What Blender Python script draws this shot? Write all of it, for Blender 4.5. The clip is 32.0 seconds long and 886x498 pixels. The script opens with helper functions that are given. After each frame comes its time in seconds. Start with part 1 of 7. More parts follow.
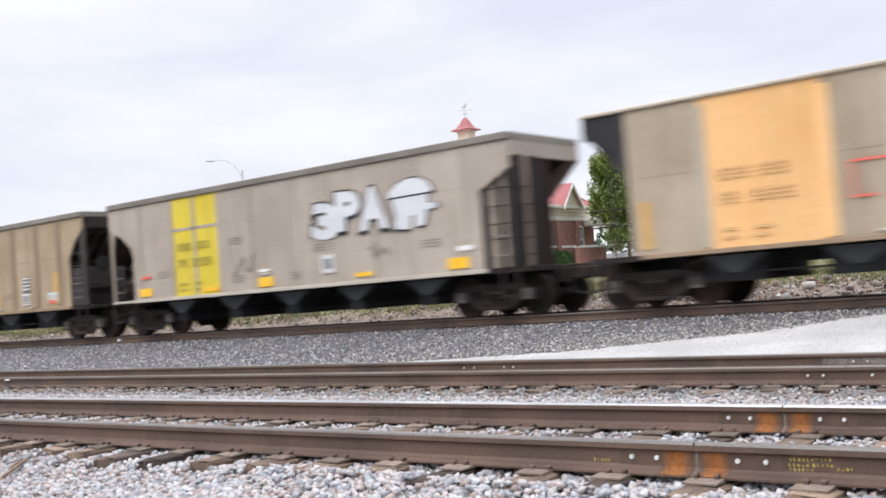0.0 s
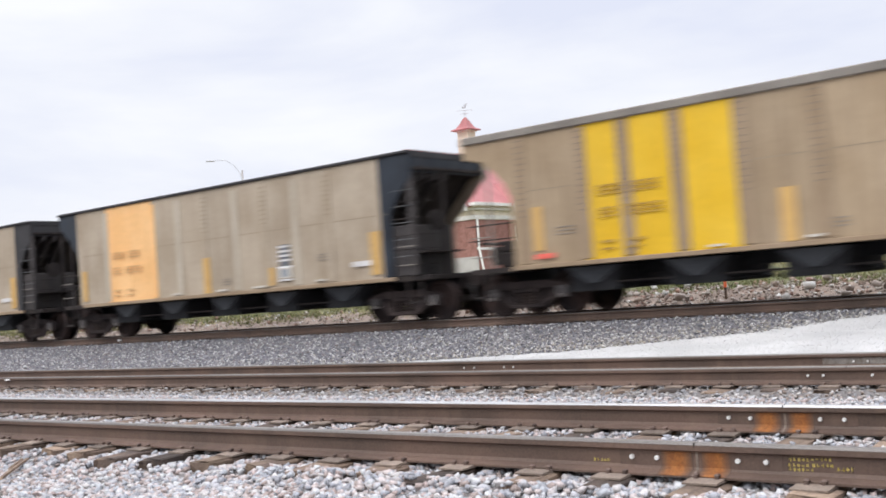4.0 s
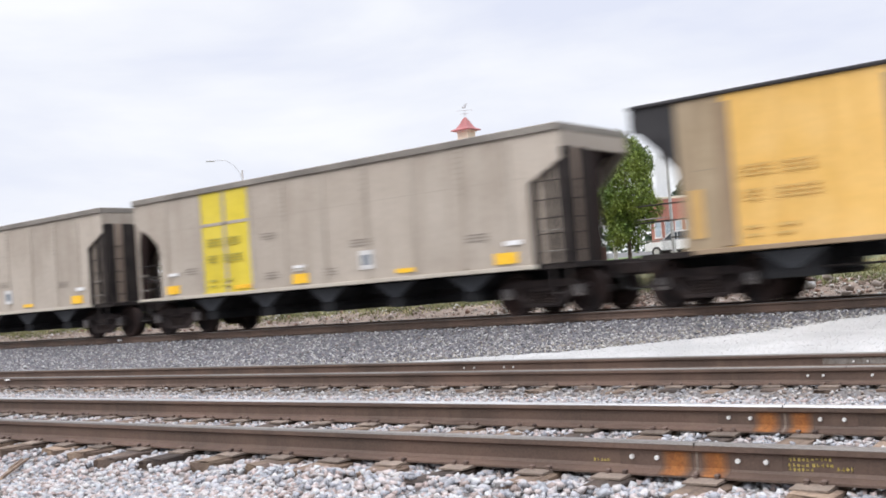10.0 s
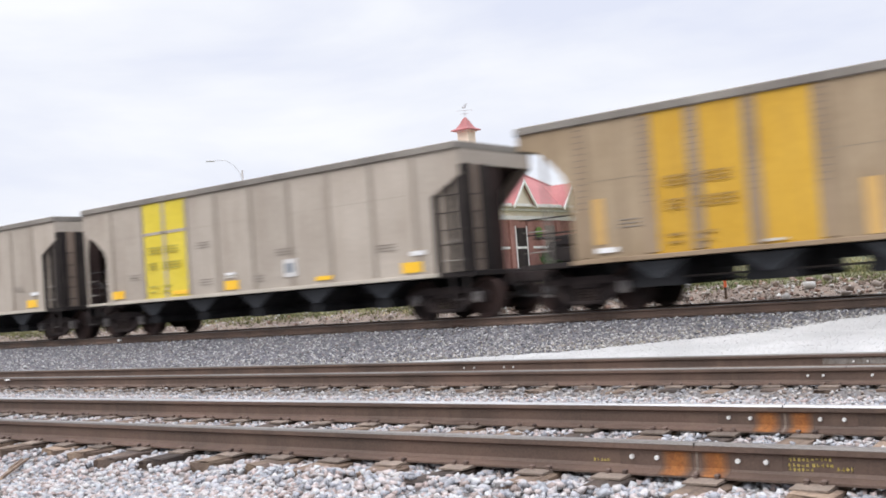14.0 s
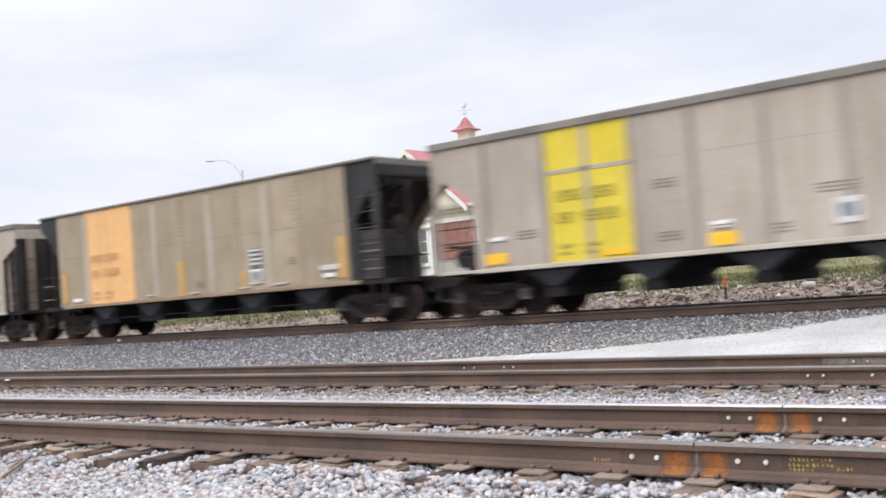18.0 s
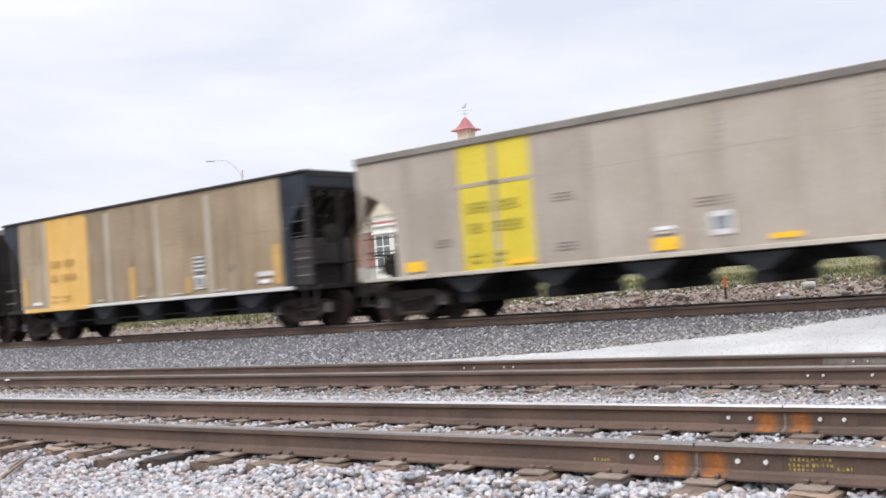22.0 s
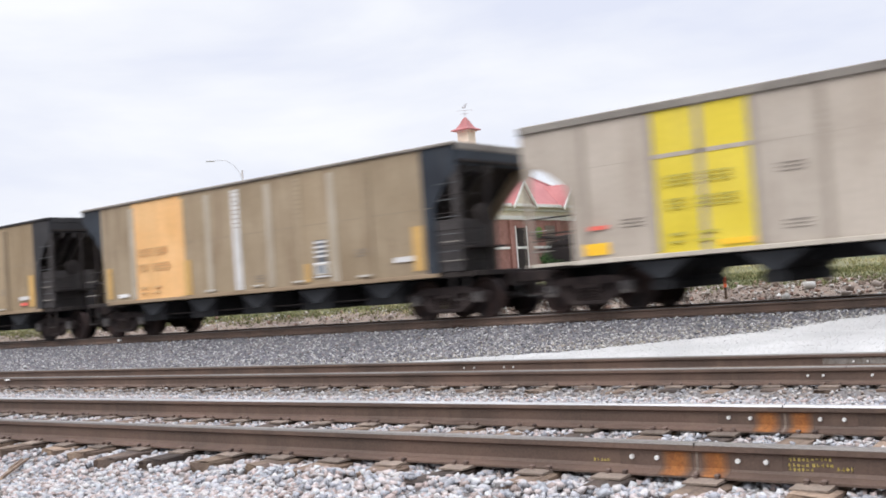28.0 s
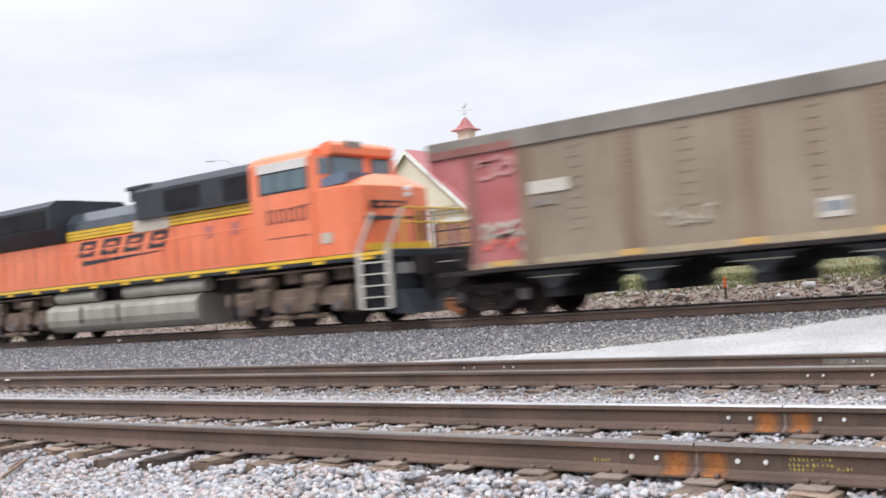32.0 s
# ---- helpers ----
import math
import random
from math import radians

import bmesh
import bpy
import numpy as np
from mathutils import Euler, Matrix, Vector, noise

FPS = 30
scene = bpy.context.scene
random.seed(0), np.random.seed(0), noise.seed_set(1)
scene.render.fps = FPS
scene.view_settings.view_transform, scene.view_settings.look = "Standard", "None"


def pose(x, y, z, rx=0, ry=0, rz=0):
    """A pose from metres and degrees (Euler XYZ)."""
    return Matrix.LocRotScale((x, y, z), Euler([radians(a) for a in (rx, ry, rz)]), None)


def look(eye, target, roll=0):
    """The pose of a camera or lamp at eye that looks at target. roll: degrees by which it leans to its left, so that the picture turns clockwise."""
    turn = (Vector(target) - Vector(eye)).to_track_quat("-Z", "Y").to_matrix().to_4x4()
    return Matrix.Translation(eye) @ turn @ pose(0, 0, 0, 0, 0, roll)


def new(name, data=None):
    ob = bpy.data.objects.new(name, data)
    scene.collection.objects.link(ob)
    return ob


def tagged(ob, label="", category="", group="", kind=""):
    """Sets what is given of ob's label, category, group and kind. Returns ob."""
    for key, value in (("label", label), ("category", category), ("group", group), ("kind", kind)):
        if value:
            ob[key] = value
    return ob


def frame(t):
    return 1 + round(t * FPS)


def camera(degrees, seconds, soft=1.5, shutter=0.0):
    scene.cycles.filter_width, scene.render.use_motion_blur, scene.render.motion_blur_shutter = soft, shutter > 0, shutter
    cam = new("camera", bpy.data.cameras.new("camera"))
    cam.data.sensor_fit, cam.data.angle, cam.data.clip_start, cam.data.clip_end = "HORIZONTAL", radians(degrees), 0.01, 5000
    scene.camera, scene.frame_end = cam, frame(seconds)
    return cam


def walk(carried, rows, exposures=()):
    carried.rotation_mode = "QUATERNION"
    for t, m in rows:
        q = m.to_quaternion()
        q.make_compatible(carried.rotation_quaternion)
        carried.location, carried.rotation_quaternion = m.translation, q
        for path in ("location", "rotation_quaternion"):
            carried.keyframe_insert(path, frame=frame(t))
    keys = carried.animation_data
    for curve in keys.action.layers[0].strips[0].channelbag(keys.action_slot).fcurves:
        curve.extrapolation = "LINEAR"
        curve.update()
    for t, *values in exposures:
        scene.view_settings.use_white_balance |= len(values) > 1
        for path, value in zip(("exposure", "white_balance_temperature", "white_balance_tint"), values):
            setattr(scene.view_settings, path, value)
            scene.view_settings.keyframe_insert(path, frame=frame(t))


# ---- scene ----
# ---- camera: it stands still, low beside the near track ----
cam = camera(45.94, 32.0, soft=1.75, shutter=0.75)
EYE = (0.0, 0.0, 0.892)
VIEW = look(EYE, (-62.143, 78.238, 5.015), roll=-4.27)
walk(cam, [(0.0, VIEW), (32.0, VIEW)], exposures=[(0.0, 0.0), (32.0, 0.0)])

# ---- sky and sun: a bright overcast ----
world = bpy.data.worlds.new("overcast_sky")
scene.world = world
world.use_nodes = True
wn, wl = world.node_tree.nodes, world.node_tree.links
wn.clear()


def wnode(kind, **values):
    n = wn.new(kind)
    for k, v in values.items():
        n.inputs[k].default_value = v
    return n


sky = wn.new("ShaderNodeTexSky")
sky.sky_type, sky.sun_disc = "NISHITA", False
sky.sun_elevation, sky.sun_rotation = radians(48), radians(200)
coord = wn.new("ShaderNodeTexCoord")
stretch = wn.new("ShaderNodeMapping")
stretch.inputs["Scale"].default_value = (1.0, 1.0, 3.6)
stretch.inputs["Location"].default_value = (0.35, 0.1, 0.55)
cloud = wnode("ShaderNodeTexNoise", Scale=2.3, Detail=6.0, Roughness=0.5, Distortion=0.25)
ramp = wn.new("ShaderNodeValToRGB")
ramp.color_ramp.elements[0].position, ramp.color_ramp.elements[0].color = 0.36, (0.83, 0.87, 1.02, 1)
ramp.color_ramp.elements[1].position, ramp.color_ramp.elements[1].color = 0.60, (1.05, 1.065, 1.10, 1)
split = wn.new("ShaderNodeSeparateXYZ")
rise = wn.new("ShaderNodeMapRange")
rise.inputs["From Min"].default_value, rise.inputs["From Max"].default_value = 0.36, 1.0
rise.inputs["To Min"].default_value, rise.inputs["To Max"].default_value = 1.0, 3.5
cover = wn.new("ShaderNodeBackground")
clear = wnode("ShaderNodeBackground", Strength=0.05)
both = wnode("ShaderNodeMixShader", Fac=0.92)
wout = wn.new("ShaderNodeOutputWorld")
wl.new(coord.outputs["Generated"], stretch.inputs["Vector"])
wl.new(stretch.outputs[0], cloud.inputs["Vector"])
wl.new(cloud.outputs["Fac"], ramp.inputs[0])
wl.new(coord.outputs["Generated"], split.inputs[0])
wl.new(split.outputs["Z"], rise.inputs["Value"])
wl.new(ramp.outputs[0], cover.inputs["Color"])
wl.new(rise.outputs[0], cover.inputs["Strength"])
wl.new(sky.outputs[0], clear.inputs["Color"])
wl.new(clear.outputs[0], both.inputs[1])
wl.new(cover.outputs[0], both.inputs[2])
wl.new(both.outputs[0], wout.inputs[0])

sun = new("sun", bpy.data.lights.new("sun", "SUN"))
sun.data.energy, sun.data.angle, sun.data.color = 1.2, radians(25), (1.0, 0.97, 0.92)
sun.matrix_basis = look((-10, -40, 50), (0, 0, 0))


# ---- materials ----
def surf(name, a, b, scale=3.0, rough=0.7, metal=0.0, bump=0.25, fine=45.0, streak=0.0, dirt=(0.10, 0.08, 0.06), rand=0.0, island=0.0, spec=0.4, depth=0.01, grain=0.45, along=(5.0, 5.0, 0.45)):
    """Two tones at a large and a fine scale, relief, and on request dirt that runs down, and a shift from piece to piece."""
    m = bpy.data.materials.new(name)
    m.use_nodes = True
    n, l = m.node_tree.nodes, m.node_tree.links
    bsdf = n["Principled BSDF"]
    bsdf.inputs["Metallic"].default_value = metal
    bsdf.inputs["Specular IOR Level"].default_value = spec
    tc, info = n.new("ShaderNodeTexCoord"), n.new("ShaderNodeObjectInfo")
    shift = n.new("ShaderNodeVectorMath")
    shift.operation = "MULTIPLY_ADD"
    shift.inputs[1].default_value = (37, 23, 11)
    l.new(info.outputs["Random"], shift.inputs[0])
    l.new(tc.outputs["Object"], shift.inputs[2])

    def noise_at(size, det, scl=None):
        t = n.new("ShaderNodeTexNoise")
        t.inputs["Scale"].default_value, t.inputs["Detail"].default_value = size, det
        if scl:
            mp = n.new("ShaderNodeMapping")
            mp.inputs["Scale"].default_value = scl
            l.new(shift.outputs[0], mp.inputs[0])
            l.new(mp.outputs[0], t.inputs[0])
        else:
            l.new(shift.outputs[0], t.inputs[0])
        return t.outputs["Fac"]

    def ramped(src, lo, hi):
        r = n.new("ShaderNodeMapRange")
        r.inputs["From Min"].default_value, r.inputs["From Max"].default_value = lo, hi
        l.new(src, r.inputs[0])
        return r.outputs[0]

    def mixed(fac, c1, c2, mode="MIX"):
        x = n.new("ShaderNodeMix")
        x.data_type, x.blend_type = "RGBA", mode
        for sock, v in ((x.inputs[0], fac), (x.inputs[6], c1), (x.inputs[7], c2)):
            if isinstance(v, (int, float)):
                sock.default_value = v
            elif isinstance(v, tuple):
                sock.default_value = (*v, 1)
            else:
                l.new(v, sock)
        return x.outputs[2]

    big, small = noise_at(scale, 4), noise_at(fine, 3)
    col = mixed(ramped(big, 0.35, 0.65), a, b)
    col = mixed(grain, col, mixed(ramped(small, 0.3, 0.7), (0.55, 0.55, 0.55), (1.4, 1.4, 1.4)), "MULTIPLY")
    if streak:
        s = ramped(noise_at(1.0, 5, along), 0.50, 0.78)
        k = n.new("ShaderNodeMath")
        k.operation = "MULTIPLY"
        k.inputs[1].default_value = streak
        l.new(s, k.inputs[0])
        col = mixed(k.outputs[0], col, dirt)
    for amount, src in ((rand, info.outputs["Random"]), (island, None)):
        if amount:
            if src is None:
                src = n.new("ShaderNodeNewGeometry").outputs["Random Per Island"]
            v = n.new("ShaderNodeMapRange")
            v.inputs["To Min"].default_value, v.inputs["To Max"].default_value = 1 - amount, 1 + amount
            l.new(src, v.inputs[0])
            col = mixed(1.0, col, v.outputs[0], "MULTIPLY")
    l.new(col, bsdf.inputs["Base Color"])
    rr = n.new("ShaderNodeMapRange")
    rr.inputs["To Min"].default_value, rr.inputs["To Max"].default_value = max(rough - 0.12, 0.05), min(rough + 0.12, 1)
    l.new(big, rr.inputs[0])
    l.new(rr.outputs[0], bsdf.inputs["Roughness"])
    if bump:
        bp = n.new("ShaderNodeBump")
        bp.inputs["Strength"].default_value, bp.inputs["Distance"].default_value = bump, depth
        l.new(small, bp.inputs["Height"])
        l.new(bp.outputs[0], bsdf.inputs["Normal"])
    return m


def stone_mat(name, tones, rough=0.85):
    """Loose stones: each one takes its own tone."""
    m = surf(name, (0.5, 0.5, 0.5), (0.6, 0.6, 0.6), 8, rough, bump=0.4, fine=120, depth=0.004)
    n, l = m.node_tree.nodes, m.node_tree.links
    bsdf = n["Principled BSDF"]
    src = bsdf.inputs["Base Color"].links[0].from_socket
    geo, r = n.new("ShaderNodeNewGeometry"), n.new("ShaderNodeValToRGB")
    r.color_ramp.interpolation = "CONSTANT"
    for i, t in enumerate(tones):
        e = r.color_ramp.elements[i] if i < 2 else r.color_ramp.elements.new(0.9)
        e.position, e.color = i / len(tones), (*t, 1)
    l.new(geo.outputs["Random Per Island"], r.inputs[0])
    x = n.new("ShaderNodeMix")
    x.data_type, x.blend_type = "RGBA", "MULTIPLY"
    x.inputs[0].default_value = 1
    l.new(src, x.inputs[6])
    l.new(r.outputs[0], x.inputs[7])
    l.new(x.outputs[2], bsdf.inputs["Base Color"])
    return m


def glass_mat(name, tint, rough=0.08):
    m = bpy.data.materials.new(name)
    m.use_nodes = True
    b = m.node_tree.nodes["Principled BSDF"]
    b.inputs["Base Color"].default_value = (*tint, 1)
    b.inputs["Roughness"].default_value = rough
    b.inputs["Specular IOR Level"].default_value = 0.8
    return m


m_near_bed = surf("near_ballast_bed", (0.13, 0.115, 0.11), (0.20, 0.185, 0.175), 1.2, 0.95, bump=0.8, fine=60, depth=0.03)
m_far_bed = surf("ballast_bed", (0.13, 0.125, 0.13), (0.20, 0.19, 0.19), 0.8, 0.95, bump=0.9, fine=30, depth=0.03)
m_grass_bed = surf("dry_grass_ground", (0.085, 0.095, 0.036), (0.145, 0.135, 0.068), 0.4, 0.95, bump=0.8, fine=9, depth=0.05)
m_spoil = surf("stony_bank", (0.17, 0.125, 0.098), (0.28, 0.22, 0.175), 1.4, 0.95, bump=0.9, fine=14, depth=0.06)
m_road = surf("white_limestone_gravel", (0.37, 0.365, 0.36), (0.47, 0.463, 0.455), 0.9, 0.95, bump=0.6, fine=55, depth=0.015)
m_lawn = surf("lawn", (0.10, 0.17, 0.035), (0.17, 0.24, 0.06), 0.6, 0.95, bump=0.6, fine=12, depth=0.04)
m_asphalt = surf("asphalt", (0.10, 0.10, 0.105), (0.16, 0.155, 0.15), 0.6, 0.9, bump=0.3, fine=60)
m_stone_near = stone_mat("pale_ballast_stone", [(0.79, 0.72, 0.71), (0.57, 0.58, 0.63), (0.88, 0.83, 0.81), (0.72, 0.58, 0.54), (0.48, 0.48, 0.51), (0.82, 0.71, 0.68), (0.64, 0.66, 0.70), (0.90, 0.90, 0.91), (0.54, 0.44, 0.40), (0.75, 0.74, 0.77)])
m_stone_second = stone_mat("dusty_ballast_stone", [(0.60, 0.55, 0.51), (0.44, 0.43, 0.44), (0.78, 0.75, 0.72), (0.48, 0.38, 0.32), (0.36, 0.33, 0.32), (0.66, 0.58, 0.52), (0.50, 0.49, 0.50)])
m_stone_far = stone_mat("grey_ballast_stone", [(0.32, 0.31, 0.345), (0.43, 0.42, 0.45), (0.25, 0.245, 0.27), (0.37, 0.36, 0.39), (0.29, 0.285, 0.315), (0.50, 0.48, 0.49), (0.33, 0.32, 0.35), (0.90, 0.88, 0.86), (0.40, 0.34, 0.33), (0.74, 0.71, 0.68), (0.27, 0.265, 0.29)])
m_stone_spoil = stone_mat("spoil_stone", [(0.62, 0.56, 0.49), (0.45, 0.34, 0.27), (0.92, 0.90, 0.86), (0.36, 0.28, 0.23), (0.58, 0.50, 0.44), (0.48, 0.30, 0.23), (0.50, 0.42, 0.36), (0.30, 0.23, 0.19)])
m_stone_white = stone_mat("white_gravel_stone", [(0.80, 0.785, 0.77), (0.71, 0.695, 0.68), (0.90, 0.885, 0.87), (0.65, 0.635, 0.62)])
m_rail = surf("weathered_rail_steel", (0.094, 0.064, 0.050), (0.152, 0.098, 0.075), 1.3, 0.62, metal=0.15, bump=0.2, fine=70, streak=0.55, dirt=(0.17, 0.115, 0.083), grain=0.35, along=(9.0, 9.0, 0.6))
m_polish = surf("worn_rail_top", (0.33, 0.325, 0.33), (0.45, 0.445, 0.45), 0.7, 0.42, metal=0.7, bump=0.05, fine=60, grain=0.2)
m_dull_top = surf("dull_rail_top", (0.13, 0.118, 0.11), (0.205, 0.187, 0.175), 0.7, 0.5, metal=0.4, bump=0.1, fine=60)
m_rusty = surf("fresh_rust", (0.33, 0.11, 0.03), (0.17, 0.075, 0.04), 18, 0.85, bump=0.4, fine=60)
m_bolt = surf("pale_bolt_head", (0.62, 0.60, 0.58), (0.78, 0.77, 0.75), 20, 0.5, bump=0.2, fine=90)
m_plate = surf("dusty_tie_plate", (0.15, 0.115, 0.093), (0.235, 0.185, 0.148), 6, 0.75, metal=0.1, bump=0.3, fine=80, rand=0.3)
m_spike = surf("spike_steel", (0.09, 0.06, 0.05), (0.16, 0.11, 0.09), 12, 0.7, bump=0.3, fine=90, rand=0.3)
m_tie = surf("weathered_tie_wood", (0.098, 0.067, 0.051), (0.205, 0.147, 0.105), 3.5, 0.92, bump=0.9, fine=40, streak=0.8, dirt=(0.045, 0.030, 0.024), rand=0.5, along=(22, 0.8, 22))
m_tie_dark = surf("creosoted_tie_wood", (0.045, 0.033, 0.028), (0.115, 0.080, 0.060), 3.0, 0.9, bump=0.9, fine=40, streak=0.8, dirt=(0.025, 0.018, 0.016), rand=0.4, along=(22, 0.8, 22))
m_paint_mark = surf("yellow_marker_paint", (0.72, 0.58, 0.16), (0.60, 0.47, 0.12), 40, 0.7)

m_grey = surf("grey_car_paint", (0.395, 0.338, 0.282), (0.468, 0.408, 0.346), 0.6, 0.55, bump=0.03, fine=9, grain=0.12, spec=0.2, streak=0.45, dirt=(0.26, 0.20, 0.148), rand=0.07)
m_tan = surf("tan_car_paint", (0.305, 0.232, 0.15), (0.385, 0.303, 0.207), 0.7, 0.6, bump=0.03, fine=9, grain=0.12, spec=0.2, streak=0.7, dirt=(0.18, 0.115, 0.072), rand=0.10)
m_brown = surf("brown_car_paint", (0.318, 0.235, 0.150), (0.395, 0.303, 0.203), 0.7, 0.6, bump=0.03, fine=9, grain=0.12, spec=0.2, streak=0.6, dirt=(0.14, 0.095, 0.065), rand=0.06)
m_tan_b = surf("sandy_tan_car_paint", (0.352, 0.266, 0.173), (0.435, 0.342, 0.235), 0.7, 0.6, bump=0.03, fine=9, grain=0.12, spec=0.2, streak=0.6, dirt=(0.25, 0.175, 0.112), rand=0.06)
m_tan_c = surf("greyed_tan_car_paint", (0.350, 0.282, 0.205), (0.435, 0.362, 0.278), 0.7, 0.6, bump=0.03, fine=9, grain=0.12, spec=0.2, streak=0.55, dirt=(0.25, 0.185, 0.13), rand=0.06)
m_tan_g = surf("ochre_tan_car_paint", (0.345, 0.263, 0.168), (0.425, 0.335, 0.228), 0.7, 0.6, bump=0.03, fine=9, grain=0.12, spec=0.2, streak=0.65, dirt=(0.22, 0.15, 0.095), rand=0.06)
m_olive = surf("olive_tan_car_paint", (0.290, 0.214, 0.129), (0.362, 0.275, 0.177), 0.7, 0.6, bump=0.03, fine=9, grain=0.12, spec=0.2, streak=0.65, dirt=(0.185, 0.125, 0.075), rand=0.06)
m_taupe = surf("taupe_car_paint", (0.258, 0.205, 0.152), (0.31, 0.256, 0.19), 0.7, 0.6, bump=0.03, fine=9, grain=0.12, spec=0.2, streak=0.5, dirt=(0.18, 0.12, 0.08), rand=0.05)
m_lemon = surf("lemon_yellow_paint", (0.67, 0.525, 0.05), (0.73, 0.58, 0.075), 0.9, 0.5, bump=0.03, fine=9, grain=0.12, spec=0.2, streak=0.35, dirt=(0.40, 0.29, 0.08), rand=0.04)
m_gold = surf("golden_yellow_paint", (0.66, 0.40, 0.022), (0.72, 0.46, 0.04), 0.9, 0.5, bump=0.03, fine=9, grain=0.12, spec=0.2, streak=0.3, dirt=(0.40, 0.24, 0.05), rand=0.06)
m_pale = surf("faded_orange_paint", (0.80, 0.455, 0.19), (0.85, 0.52, 0.245), 0.9, 0.55, bump=0.03, fine=9, grain=0.12, spec=0.2, streak=0.35, dirt=(0.58, 0.32, 0.12), rand=0.05)
m_amber = surf("faded_gold_paint", (0.725, 0.435, 0.12), (0.785, 0.495, 0.17), 0.9, 0.55, bump=0.03, fine=9, grain=0.12, spec=0.2, streak=0.55, dirt=(0.54, 0.29, 0.065), rand=0.05)
m_red = surf("faded_red_paint", (0.41, 0.12, 0.12), (0.50, 0.19, 0.185), 1.2, 0.6, bump=0.03, fine=9, grain=0.12, spec=0.2, streak=0.4, dirt=(0.26, 0.10, 0.09))
m_black = surf("black_car_paint", (0.026, 0.025, 0.027), (0.045, 0.043, 0.045), 1.0, 0.6, bump=0.03, fine=9, grain=0.12, streak=0.25, dirt=(0.08, 0.065, 0.055), spec=0.25)
m_slate = surf("blue_black_paint", (0.014, 0.018, 0.026), (0.030, 0.038, 0.050), 1.0, 0.55, bump=0.03, fine=9, grain=0.12, streak=0.25, dirt=(0.10, 0.09, 0.085), spec=0.3)
m_dark = surf("dark_grimy_steel", (0.022, 0.018, 0.018), (0.045, 0.037, 0.034), 2.0, 0.8, bump=0.3, fine=30, streak=0.25, dirt=(0.08, 0.06, 0.045), spec=0.2)
m_under = surf("black_hopper_steel", (0.020, 0.020, 0.022), (0.034, 0.034, 0.036), 1.5, 0.9, bump=0.2, fine=30, spec=0.08)
m_ridge = surf("blue_grey_hopper_sheet", (0.034, 0.037, 0.044), (0.064, 0.068, 0.076), 1.5, 0.6, metal=0.1, bump=0.1, fine=20)
m_bogie = surf("dusty_cast_steel", (0.028, 0.022, 0.022), (0.058, 0.044, 0.041), 3.0, 0.85, bump=0.4, fine=30, rand=0.25, spec=0.15)
m_wheel = surf("wheel_steel", (0.024, 0.019, 0.019), (0.058, 0.036, 0.031), 2.0, 0.75, metal=0.1, bump=0.3, fine=30, rand=0.4, spec=0.2)
m_chord = surf("grey_top_chord", (0.185, 0.165, 0.145), (0.265, 0.24, 0.21), 0.7, 0.6, bump=0.03, fine=9, grain=0.12, spec=0.2, streak=0.2)
m_white = surf("white_stencil_paint", (0.78, 0.77, 0.76), (0.84, 0.83, 0.82), 4, 0.6, bump=0.05)
m_cream = surf("pale_sill_paint", (0.46, 0.41, 0.345), (0.54, 0.485, 0.41), 1.0, 0.6, bump=0.05, streak=0.35, dirt=(0.25, 0.2, 0.14))
m_orange_mark = surf("amber_reflector", (0.92, 0.50, 0.02), (0.95, 0.58, 0.05), 6, 0.4, bump=0.03)
m_rust_mark = surf("orange_wear_patch", (0.60, 0.37, 0.125), (0.54, 0.33, 0.115), 4, 0.6, bump=0.05)
m_red_mark = surf("red_label", (0.75, 0.12, 0.09), (0.8, 0.18, 0.13), 6, 0.5)
m_smudge = surf("faded_grey_scrawl", (0.22, 0.19, 0.165), (0.27, 0.235, 0.20), 3, 0.7)
m_cyan = surf("pale_blue_label", (0.45, 0.66, 0.70), (0.52, 0.72, 0.75), 4, 0.6)
m_seam = surf("weld_seam", (0.255, 0.20, 0.14), (0.295, 0.235, 0.165), 4, 0.8)

m_loco = surf("engine_orange_paint", (0.81, 0.20, 0.088), (0.87, 0.255, 0.13), 0.7, 0.42, bump=0.02, fine=9, grain=0.1, streak=0.5, dirt=(0.48, 0.15, 0.085))
m_shield = surf("blue_grey_shield_paint", (0.10, 0.14, 0.20), (0.15, 0.19, 0.26), 2, 0.35, bump=0.02, grain=0.1)
m_loco_gloss = surf("glossy_grey_black_paint", (0.045, 0.052, 0.062), (0.075, 0.084, 0.098), 0.8, 0.24, bump=0.02, fine=9, grain=0.1, spec=0.7)
m_loco_black = surf("engine_black_paint", (0.026, 0.030, 0.038), (0.046, 0.051, 0.061), 0.8, 0.5, bump=0.06, streak=0.15, spec=0.25)
m_loco_yellow = surf("engine_yellow_stripe", (0.74, 0.43, 0.02), (0.80, 0.50, 0.04), 1, 0.45, bump=0.05, streak=0.25, grain=0.15)
m_loco_silver = surf("silver_tank_paint", (0.31, 0.295, 0.25), (0.41, 0.39, 0.335), 0.8, 0.5, metal=0.1, bump=0.05, streak=0.6, dirt=(0.11, 0.095, 0.075), grain=0.2)
m_loco_brown = surf("dusty_engine_truck", (0.105, 0.074, 0.058), (0.215, 0.155, 0.117), 2.5, 0.85, bump=0.35, fine=25)
m_loco_glass = glass_mat("cab_glass", (0.10, 0.15, 0.17))
m_loco_roof = surf("pale_cab_roof", (0.62, 0.60, 0.57), (0.72, 0.70, 0.67), 1, 0.5, bump=0.05)
m_tarnish = surf("grey_handrail_paint", (0.5, 0.47, 0.42), (0.6, 0.57, 0.52), 3, 0.5)

